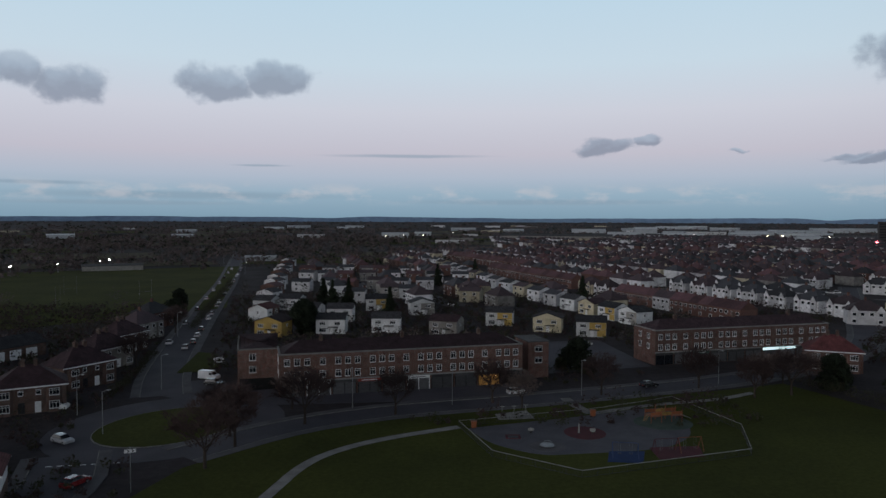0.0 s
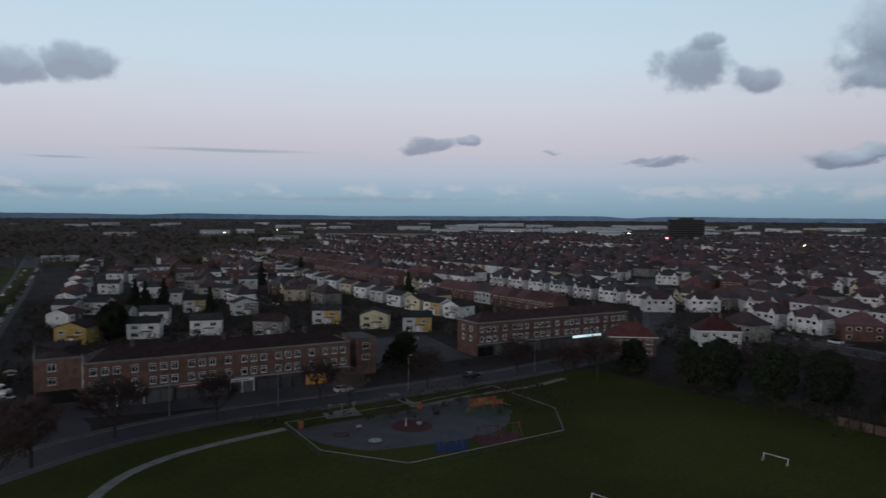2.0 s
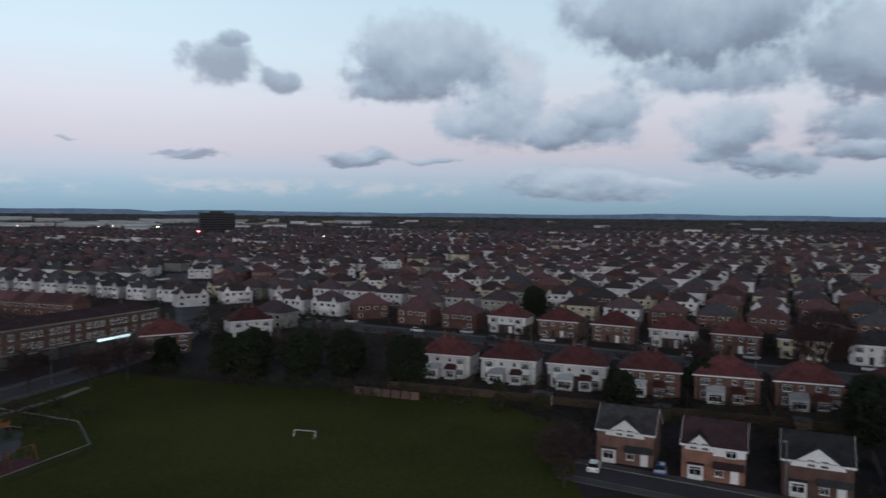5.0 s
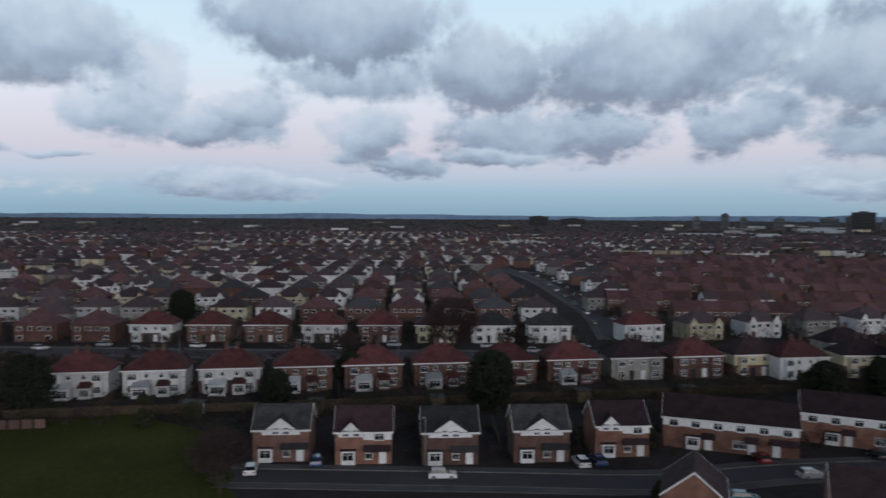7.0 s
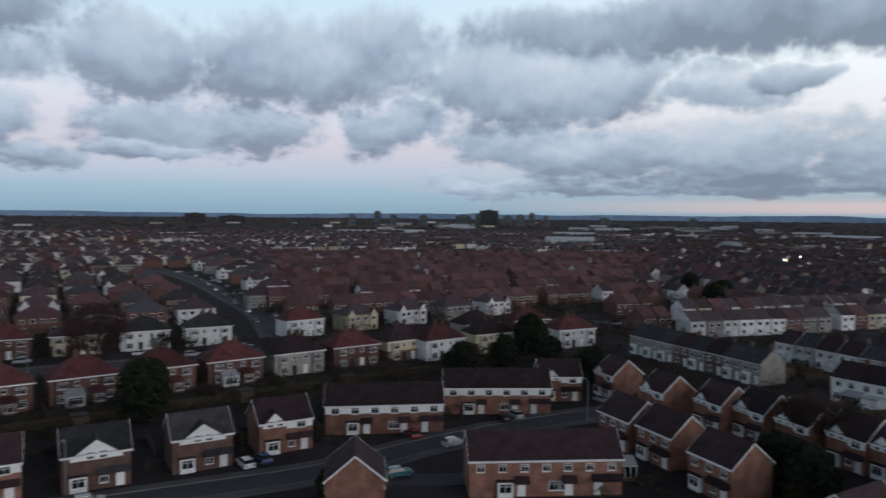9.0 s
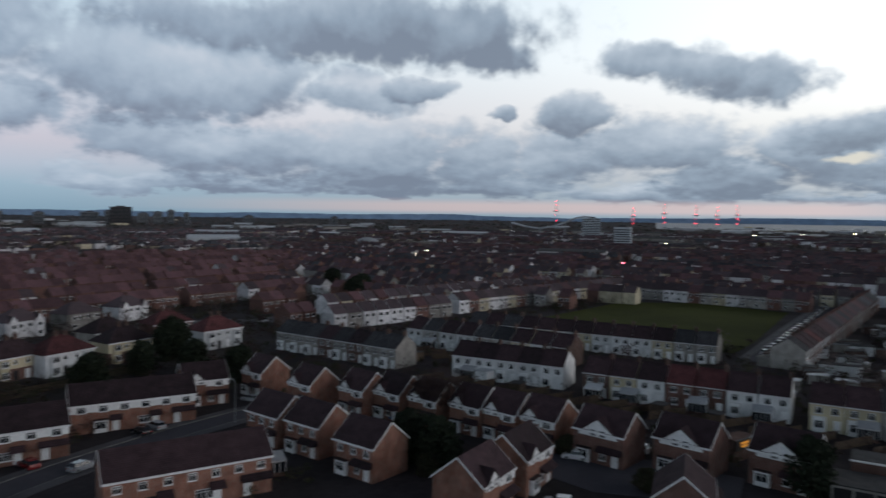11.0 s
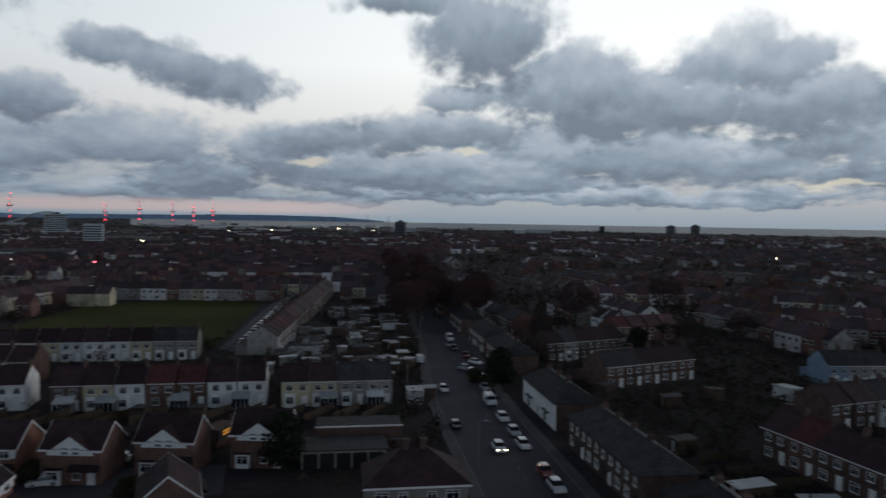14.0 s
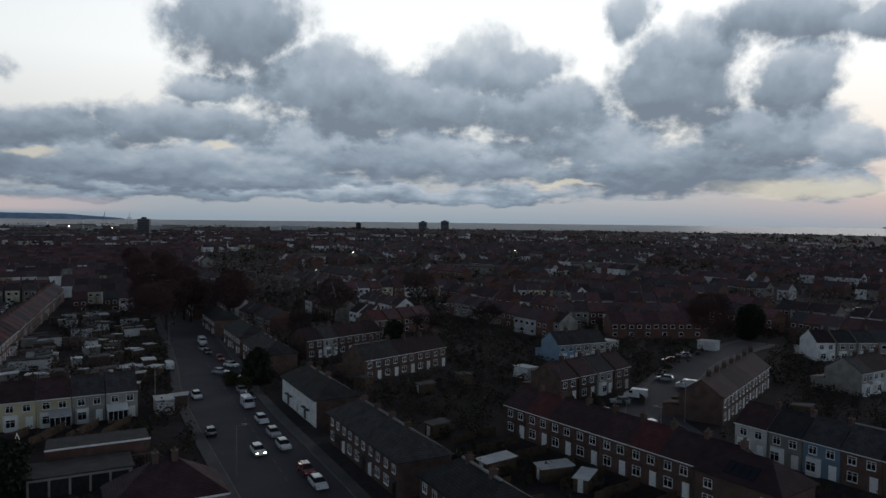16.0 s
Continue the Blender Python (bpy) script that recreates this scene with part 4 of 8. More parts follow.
def far_house(key, x, y, turn, base=0.0, panes=2):
    """A distant house, joined with the rest of the town: walls, thick roof, stack and set-in windows."""
    kind, tone = key.rstrip("12").split("_")
    wall = FAR_SPEC[tone]
    roof = 6 if tone in ("slate", "blue", "dark", "yellow", "whitegable") or (kind == "est" and tone == "white") else 4 if tone in ("red", "brick") else 5
    s, W, D, E, R = Shape(), 12.6, 8.0, 5.2, 8.8
    if kind == "semi":
        s.box(-6.3, 0, -0.2, 6.3, D, E, wall).hip(-6.3, 6.3, 0, D, E, R, 0.4, 0.14, roof, 1.2)
        if panes >= 0:
            s.box(-0.35, D / 2 - 0.4, R - 0.5, 0.35, D / 2 + 0.4, R + 1.1, 3)
        spots = [(-4.2, 3.3), (-1.5, 3.3), (1.5, 3.3), (4.2, 3.3), (-4.2, 0.8), (4.2, 0.8)]
        if panes > 0:
            s.box(-5.6, -0.7, 0, -2.9, 0, E - 0.4, wall).box(2.9, -0.7, 0, 5.6, 0, E - 0.4, wall)
        if wall < 2:
            for gx in (-4.25, 4.25):
                q = [(gx - 1.6, -0.75, E - 0.4), (gx + 1.6, -0.75, E - 0.4), (gx, -0.75, E + 1.9), (gx - 1.6, 0.2, E - 0.4), (gx + 1.6, 0.2, E - 0.4), (gx, 2.4, E + 1.9)]
                s.face([q[0], q[1], q[2]], wall)
                s.face([q[1], q[4], q[5], q[2]], roof)
                s.face([q[3], q[0], q[2], q[5]], roof)
    else:
        W = 5.5 if kind == "terr" else 9.5
        R = 8.0 if kind == "terr" else 6.6
        s.box(-W / 2, 0, -0.2, W / 2, D, E, wall)
        s.solid([(-W / 2, 0, E), (-W / 2, D, E), (-W / 2, D / 2, R), (W / 2, 0, E), (W / 2, D, E), (W / 2, D / 2, R)], [(0, 2, 1), (3, 4, 5)], wall)
        s.gable(-W / 2, W / 2, 0, D, E, R, 0.05 if kind == "terr" else 0.3, 0.14, roof)
        if panes >= 0:
            s.box(W / 2 - 0.7, D / 2 - 0.4, R - 0.4, W / 2 - 0.05, D / 2 + 0.4, R + 1.0, 3)
        spots = [(-W * 0.24, 3.2), (W * 0.24, 3.2), (-W * 0.24, 0.8)]
    if panes > 0:
        for wx, wz in spots:
            for yy, sg in ((-0.72 if kind == "semi" and abs(wx) > 3 else 0.0, -1), (D, 1))[:panes]:
                s.box(wx - 0.75, min(yy, yy + sg * 0.05), wz, wx + 0.75, max(yy, yy + sg * 0.05), wz + 1.25, 7)
                s.box(wx - 0.62, min(yy, yy + sg * 0.06), wz + 0.1, wx + 0.62, max(yy, yy + sg * 0.06), wz + 1.12, 8)
    m = shift(x, y, base, turn)
    k = len(FAR_TOWN.v)
    FAR_TOWN.v += [tuple(m @ Vector(p)) for p in s.v]
    FAR_TOWN.f += [tuple(i + k for i in f) for f in s.f]
    FAR_TOWN.s += s.s


def place(key, x, y, turn, z=0.0):
    SPOTS.append((x, y))
    far = math.hypot(x, y)
    if far > (305 if key.startswith("est") else 232):
        return far_house(key, x, y, turn)
    if far > 165 and key.endswith("2"):
        key = key[:-1] + "1"
    if key not in POOL:
        POOL[key] = MAKE[key]()
        POOL[key].matrix_basis = shift(x, y, z, turn)
        return POOL[key]
    return copy_thing(POOL[key], shift(x, y, z, turn))


for d in (1, 2):
    MAKE[f"semi_brick{d}"] = lambda d=d: semi_pair(BRICK_RED, None, TILE_RED, d, "red-brick semi-detached pair under a hipped red tile roof")
    MAKE[f"semi_white{d}"] = lambda d=d: semi_pair(RENDER_WHITE, None, TILE_RED, d, "white-rendered semi-detached pair under a red tile roof")
    MAKE[f"semi_half{d}"] = lambda d=d: semi_pair(BRICK_BROWN, RENDER_WHITE, TILE_RED, d, "semi-detached pair, brick below and white render above")
    MAKE[f"semi_cream{d}"] = lambda d=d: semi_pair(BRICK_RED, RENDER_CREAM, TILE_BROWN, d, "semi-detached pair with cream upper walls and brown roof")
    MAKE[f"semi_grey{d}"] = lambda d=d: semi_pair(RENDER_GREY, None, TILE_BROWN, d, "grey pebbledashed semi-detached pair under a brown roof")
    MAKE[f"semi_slate{d}"] = lambda d=d: semi_pair(RENDER_WHITE, None, TILE_SLATE, d, "white semi-detached pair under a dark slate roof")
    MAKE[f"semi_dark{d}"] = lambda d=d: semi_pair(BRICK_BROWN, None, TILE_BROWN, d, "dark brick semi-detached pair under a brown roof")
    MAKE[f"terr_white{d}"] = lambda d=d: terrace_house(RENDER_WHITE, TILE_BROWN, d, "white-rendered terraced house with a brown tile roof")
    MAKE[f"terr_cream{d}"] = lambda d=d: terrace_house(RENDER_CREAM, TILE_BROWN, d, "cream-rendered terraced house with a brown tile roof")
    MAKE[f"terr_brick{d}"] = lambda d=d: terrace_house(BRICK_BROWN, TILE_BROWN, d, "dark brick terraced house with white window frames", False)
    MAKE[f"terr_red{d}"] = lambda d=d: terrace_house(BRICK_RED, TILE_RED, d, "red-brick terraced house with a red tile roof", False)
    MAKE[f"terr_grey{d}"] = lambda d=d: terrace_house(RENDER_GREY, TILE_SLATE, d, "grey pebbledashed terraced house with a slate roof")
    MAKE[f"terr_dark{d}"] = lambda d=d: terrace_house(BRICK_BROWN, TILE_SLATE, d, "dark brick house with a grey slate roof", False, 5.6, 8.2, True)
    MAKE[f"terr_blue{d}"] = lambda d=d: terrace_house(RENDER_BLUE, TILE_SLATE, d, "blue-rendered terraced house with a slate roof")
MAKE["new_centre"] = lambda: new_house(BRICK_RED, TILE_SLATE, "centre", 2, "red-brick detached house with a white central gablet")
MAKE["new_wide"] = lambda: new_house(BRICK_RED, TILE_SLATE, "wide", 2, "red-brick detached house with a wide white gablet")
MAKE["new_side"] = lambda: new_house(BRICK_ORANGE, TILE_BROWN, "side", 2, "orange-brick house with a white side gablet and band")
MAKE["new_narrow"] = lambda: new_house(BRICK_ORANGE, TILE_BROWN, "side", 2, "narrow orange-brick house with a white gablet and band", 6.6)
MAKE["new_dusky"] = lambda: new_house(BRICK_RED, TILE_BROWN, "wide", 2, "red-brick detached house with white gablet under brown tiles")
MAKE["new_band"] = lambda: new_house(BRICK_ORANGE, TILE_BROWN, "band", 2, "orange-brick house with a white band below brown eaves", 7.0)
MAKE["new_plain"] = lambda: new_house(BRICK_ORANGE, TILE_BROWN, "plain", 2, "orange-brick house with a plain dark tile roof", 8.0)
MAKE["new_long"] = lambda: new_house(BRICK_ORANGE, TILE_BROWN, "plain", 2, "long orange-brick terrace under one dark tile roof", 21.0)
MAKE["new_row"] = lambda: new_house(BRICK_ORANGE, TILE_BROWN, "band", 2, "orange-brick terrace with a white band below brown eaves", 20.5)
MAKE["new_low"] = lambda: new_house(BRICK_RED, TILE_BROWN, "low", 2, "low red-brick house with a white-edged gable", 9.0, 3.4, 6.4)
MAKE["est_white"] = lambda: estate_house(RENDER_WHITE, RENDER_WHITE, TILE_SLATE, False, 1, "white estate house with a low grey roof")
MAKE["est_yellow"] = lambda: estate_house(RENDER_WHITE, PANEL_YELLOW, TILE_SLATE, False, 1, "white estate house with yellow boarded panels")
MAKE["est_gable"] = lambda: estate_house(RENDER_CREAM, RENDER_CREAM, TILE_BROWN, True, 1, "cream estate house with its gable to the street")
MAKE["est_whitegable"] = lambda: estate_house(RENDER_WHITE, RENDER_GREY, TILE_SLATE, True, 1, "white estate house with a gabled front")
MAKE["est_gold"] = lambda: estate_house(PANEL_YELLOW, PANEL_YELLOW, TILE_BROWN, True, 1, "yellow-boarded estate house with a gabled front")
MAKE["est_brown"] = lambda: estate_house(RENDER_GREY, RENDER_GREY, TILE_BROWN, False, 1, "grey estate house with a low brown roof")
MAKE["est_red"] = lambda: estate_house(RENDER_WHITE, BRICK_RED, TILE_RED, False, 1, "white estate house with a red tile roof")

dice = random.Random(5)


def row(p, q, pitch, keys, detail=1, toward=True, back=0.0, jitter=0.0):
    """Houses side by side from p to q, fronts towards the middle of the place (or away from it)."""
    p, q = Vector(p), Vector(q)
    run = q - p
    n = max(1, round(run.length / pitch))
    normal = Vector((run.y, -run.x)).normalized()
    mid = (p + q) / 2
    if (normal.dot(-mid) < 0) == toward:
        normal = -normal
    turn = bearing_turn(normal.x, normal.y)
    for i in range(n):
        c = p + run * ((i + 0.5) / n) - normal * (back + dice.uniform(0, jitter))
        place(dice.choice(keys) + str(detail), c.x, c.y, turn)


SEMIS = ["semi_brick", "semi_half", "semi_brick", "semi_white", "semi_brick", "semi_cream"]
PALE = ["semi_white", "semi_half", "semi_slate", "semi_grey", "semi_white", "semi_brick", "semi_cream"]
REDS = ["terr_red", "terr_red", "terr_red", "terr_brick"]
WHITES = ["terr_white", "terr_white", "terr_grey", "terr_cream", "terr_white", "terr_brick"]
BROWNS = ["terr_brick", "terr_brick", "terr_brick", "terr_grey"]

# the row of semis whose backs face the park, and the row across the road
for i, key in enumerate("white white half brick brick brick brick brick grey brick cream".split()):
    place(f"semi_{key}2", 127 + 5.4 * i, 104 - 14.4 * i, -69.3)
for i, key in enumerate("brick brick half brick brick half brick cream slate slate".split()):
    place(f"semi_{key}1", 180 + 3.8 * i, 161 - 16.6 * i, -77)
for i, key in enumerate("white cream white grey white".split()):
    place(f"semi_{key}1", 223 + 8.2 * i, -16.5 - 18.8 * i, -66)
for x, y, turn, key in ((98, 176, -20, "brick"), (128, 180, -20, "white"), (180, 181, -30, "brick"), (199, 172, -60, "grey"), (154, 256, -20, "white"), (172, 252, -20, "half"), (192, 244, -20, "white"),
                        (180, -50, -70, "white"), (186, -66, -75, "cream"), (188, -92, -80, "white"), (208, -86, -80, "brick"), (204, -68, -70, "grey")):
    place(f"semi_{key}1", x, y, turn)
# the brick estate by the lawn
for x, y, key in ((100.3, 46.2, "centre"), (102.1, 33.5, "side"), (104.8, 20.5, "wide"), (109, 6.9, "wide"), (114.3, -5.4, "side")):
    place(f"new_{key}", x, y, -75)
place("new_row", 120.1, -22.4, -98)
place("new_row", 127.0, -45.6, -103)
place("new_side", 133.0, -61.5, -103)
place("new_long", 87.6, -38.6, -101)
place("new_plain", 89.8, -16.6, -8)
for x, y in ((134.3, -71.9), (119, -73.9), (109, -79), (102.4, -82.4), (94.6, -84.4), (86.4, -87.0), (79.7, -88.6), (72.8, -90.4)):
    place("new_narrow", x, y, -174)
for x, y in ((62, -91.8), (51, -97), (38.7, -102.3)):
    place("new_dusky", x, y, -175)
for x, y in ((104.5, -57.8), (95.6, -59.8), (82.3, -60.2)):
    place("new_plain", x, y, -172)
for x, y in ((59.3, -66.3), (61.8, -77.5)):
    place("new_side", x, y, -75)
place("new_low", 40.5, -86.2, -63)
place("semi_grey2", 14, -93, 15)

# white terraces to the south-east
row((89, -125.5), (50.3, -137.3), 5.6, ["terr_white", "terr_red", "terr_brick", "terr_white", "terr_cream"], 2)
row((47, -136.5), (25.5, -142.8), 5.5, ["terr_white", "terr_grey", "terr_cream"], 2)
row((120.7, -117.3), (94.4, -126.0), 5.6, WHITES, 2)
row((176.8, -102.6), (134.2, -110.9), 5.6, ["terr_grey", "terr_grey", "terr_brick"], 1)
row((158.9, -135.6), (106.9, -145.4), 5.6, WHITES, 1)
row((155, -157.5), (84.5, -178.8), 5.6, WHITES, 1)
row((194, -133.6), (193.6, -188), 5.8, WHITES, 1)
row((196, -194), (197, -315), 5.8, WHITES, 1)
row((180, -299), (108, -311), 5.8, WHITES, 1)
row((66, -188), (92, -345), 5.8, ["terr_red", "terr_dark", "terr_brick", "terr_grey"], 1)
row((222, -150), (228, -300), 6.2, WHITES, 1)
row((165, -330), (95, -342), 6.2, WHITES, 1)

# west of the wide street
def hipped_block(n, label, wall, roof, pale=False):
    """A short terrace under one hipped slate roof with pale ridge tiles and stacks over the party walls."""
    W, D, E, R = 5.6 * n, 8.2, 5.0, 7.9
    o = root("terraced_block", label, "house", "short terraces beside the wide street")
    part("wall", Shape().box(-W / 2, 0, -0.2, W / 2, D, E).mesh("wall", wall), o)
    part("roof", Shape().hip(-W / 2, W / 2, 0, D, E, R, 0.4, run=0.95).mesh("roof", roof), o)
    if pale:
        part("front_render", Shape().box(-W / 2, -0.03, 0, W / 2, 0, E - 0.12).mesh("front_render", RENDER_WHITE), o, "white rendered street front")
    half = (D + 0.8) / 2 * 0.95 - 0.4
    part("ridge", Shape().tube((-W / 2 + half, D / 2, R + 0.02), (W / 2 - half, D / 2, R + 0.02), 0.2, 0.2, 6).mesh("ridge", CONCRETE), o, "pale ridge tiles")
    part("gutter", Shape().box(-W / 2 - 0.4, -0.5, E - 0.1, W / 2 + 0.4, -0.4, E + 0.04).mesh("gutter", DARK_METAL), o)
    for k in range(n):
        x = -W / 2 + 5.6 * (k + 0.5)
        if k:
            add_chimney(o, x - 2.8, D / 2, R - 0.5, 1.2)
        side = -1 if k % 2 else 1
        add_window(o, x - side * 1.2, 0, 0.8, 1.6, 1.4, 2, 2)
        add_door(o, x + side * 1.6, 0, 0.1, UPVC if k % 2 else DARK_METAL)
        part("canopy", Shape().box(x + side * 1.6 - 0.8, -0.7, 2.3, x + side * 1.6 + 0.8, 0, 2.42).mesh("canopy", FELT), o)
        for wx in (-1.3, 1.4):
            add_window(o, x + wx, 0, 3.2, 1.2, 1.2, 1, 2)
            add_window(o, x + wx, D, 3.2, 1.2, 1.2, 1, 1, 180)
        add_window(o, x, D, 0.7, 1.6, 1.5, 1, 1, 180)
    return o


for x, y, n in ((-20.3, -80.5, 3), (-12.5, -107, 5), (-4.2, -139.5, 4), (5.8, -184, 4), (12.5, -211, 4), (22, -246, 4), (32, -284, 3)):
    pale = y == -139.5
    hipped_block(n, "short white-fronted terrace under a hipped slate roof" if pale else "dark brick terrace under one hipped slate roof", BRICK_BROWN, TILE_SLATE, pale).matrix_basis = shift(x, y, 0, 105)
    SPOTS.extend((x + 0.26 * 5.6 * (k - (n - 1) / 2), y - 0.966 * 5.6 * (k - (n - 1) / 2)) for k in range(n))
row((-40, -120), (-57.5, -80), 5.6, ["terr_brick", "terr_brick", "terr_red"], 2)
row((-57, -136), (-79, -147), 5.6, BROWNS, 2)
row((-81.5, -116), (-111, -141), 5.6, BROWNS, 2)
for i, key in enumerate("white grey blue dark brick red".split()):
    place(f"terr_{key}2", -75.3 - 2.15 * i, -99.7 + 5.25 * i, 112)
row((-67.3, -279), (-89, -213), 5.6, BROWNS, 1)
row((-33, -290), (-44, -262), 5.6, ["terr_white", "terr_blue"], 1)
row((-20, -163), (-43, -178), 5.6, ["terr_brick", "terr_dark"], 1)
row((-8, -192), (-30, -206), 5.6, BROWNS, 1)
row((-30, -226), (-52, -238), 5.6, ["terr_red", "terr_grey"], 1)
row((-73, -175), (-88, -178), 5.6, ["terr_blue", "terr_grey"], 1)
row((-106, -211), (-139, -206), 5.6, BROWNS, 1)
row((-146, -167), (-170, -163), 5.6, ["terr_white", "terr_grey", "terr_blue"], 1)
row((-126, -130), (-140, -135), 5.6, ["terr_white", "terr_grey"], 1)
row((-100, -240), (-150, -232), 5.8, BROWNS, 1)
row((-120, -275), (-190, -258), 6.0, BROWNS, 1)
row((-110, -318), (-205, -298), 6.2, WHITES, 1)
row((-20, -330), (-90, -345), 6.2, WHITES, 1)

# estate of pale houses behind the flats
for x, y, turn, key in ((-56, 226, -13, "gold"), (-51, 262, -13, "yellow"), (-37, 232, 0, "white"), (-19, 235, 0, "white"), (-38, 260, 0, "white"), (-27, 292, 5, "yellow"), (-25, 338, 0, "brown"), (-8, 279, 10, "whitegable"),
                        (0, 229, -20, "brown"), (12, 322, -15, "gable"), (20, 251, -10, "yellow"), (35, 237, -15, "gable"), (48, 228, -12, "yellow"), (-16, 334, 0, "yellow"), (-64, 292, -13, "white"), (-40, 318, 0, "white")):
    place(f"est_{key}", x, y, turn)
for i in range(11):
    place(("est_red", "est_whitegable", "est_white")[i % 3], -63 - 5.6 * i, 262 + 27 * i * (1 + 0.012 * i), 77)
for i in range(16):
    place(("est_whitegable", "est_yellow", "est_gable", "est_white")[i % 4], 67 - 5.0 * i, 256 + (13.2 + 0.8 * i) * i * 0.85, -62)
for i in range(24):
    place(dice.choice(("est_white", "est_red", "est_white", "est_whitegable", "est_brown")), -75 + 13 * (i % 8) + dice.uniform(-3, 3) - 8 * (i // 8), 372 + 52 * (i // 8) + dice.uniform(-8, 8), dice.uniform(-15, 15))
row((31, 491), (70, 385), 5.8, ["terr_red"], 1)
row((80, 330), (108, 256), 5.8, ["terr_red", "terr_red", "terr_white"], 1)
row((3, 659), (61, 519), 6.2, ["terr_red"], 1)
row((82, 583), (120, 400), 17, PALE, 1)
row((120, 378), (158, 268), 16, ["semi_white", "semi_half", "semi_slate"], 1)
row((162, 587), (216, 400), 18, PALE, 1)
row((216, 367), (300, 290), 17, PALE, 1)
row((250, 420), (360, 330), 18, PALE, 1)
row((230, 330), (300, 260), 18, SEMIS, 1)
row((240, 250), (300, 200), 17, SEMIS, 1)
row((300, 250), (380, 190), 18, PALE, 1)
# west of the long road
for x, y, turn, key in ((-80, 136, 30, "dark"), (-79, 158, 60, "dark"), (-83, 178, 70, "grey"), (-88, 200, 75, "dark"), (-92, 222, 75, "grey"), (-98, 246, 75, "dark"), (-108, 150, 30, "dark"), (-120, 172, 30, "grey")):
    place(f"semi_{key}1", x, y, turn)
place("semi_half2", -62, 86, 25)
place("semi_dark2", -78, 100, 60)

# ---------------------------------------------------------------- shop parades with two floors of flats
SHUTTER = material("grey_shutter", (0.13, 0.13, 0.135), (0.09, 0.09, 0.095), 0.6, 1.0, 20, 0.3, 0.4, 0.3, (1, 1, 6))
SIGN_WHITE = material("white_sign_board", (0.7, 0.7, 0.7), (0.6, 0.6, 0.6), 0.5, 1, 10, 0, 0.1)
SIGN_RED = material("red_sign_board", (0.3, 0.05, 0.04), (0.22, 0.04, 0.03), 0.5, 1, 10, 0, 0.1)
SIGN_GREEN = material("green_sign_board", (0.05, 0.12, 0.1), None, 0.5, 1, 10, 0, 0.1)
SHOP_GLOW = lamp_material("lit_shop_window", (0.5, 0.25, 0.06), 0.03)
ENTRY_GLOW = lamp_material("entrance_lamp_glow", (1.0, 0.66, 0.25), 9.0)
SIGN_GLOW = lamp_material("lit_shop_sign", (0.72, 0.95, 1.0), 1.1)
LAMP_GLOW = lamp_material("street_light_glow", (1.0, 0.78, 0.45), 30.0)
LAMP_WHITE = lamp_material("white_light_glow", (1.0, 0.95, 0.85), 25.0)
LAMP_RED = lamp_material("red_light_glow", (1.0, 0.08, 0.12), 30.0)


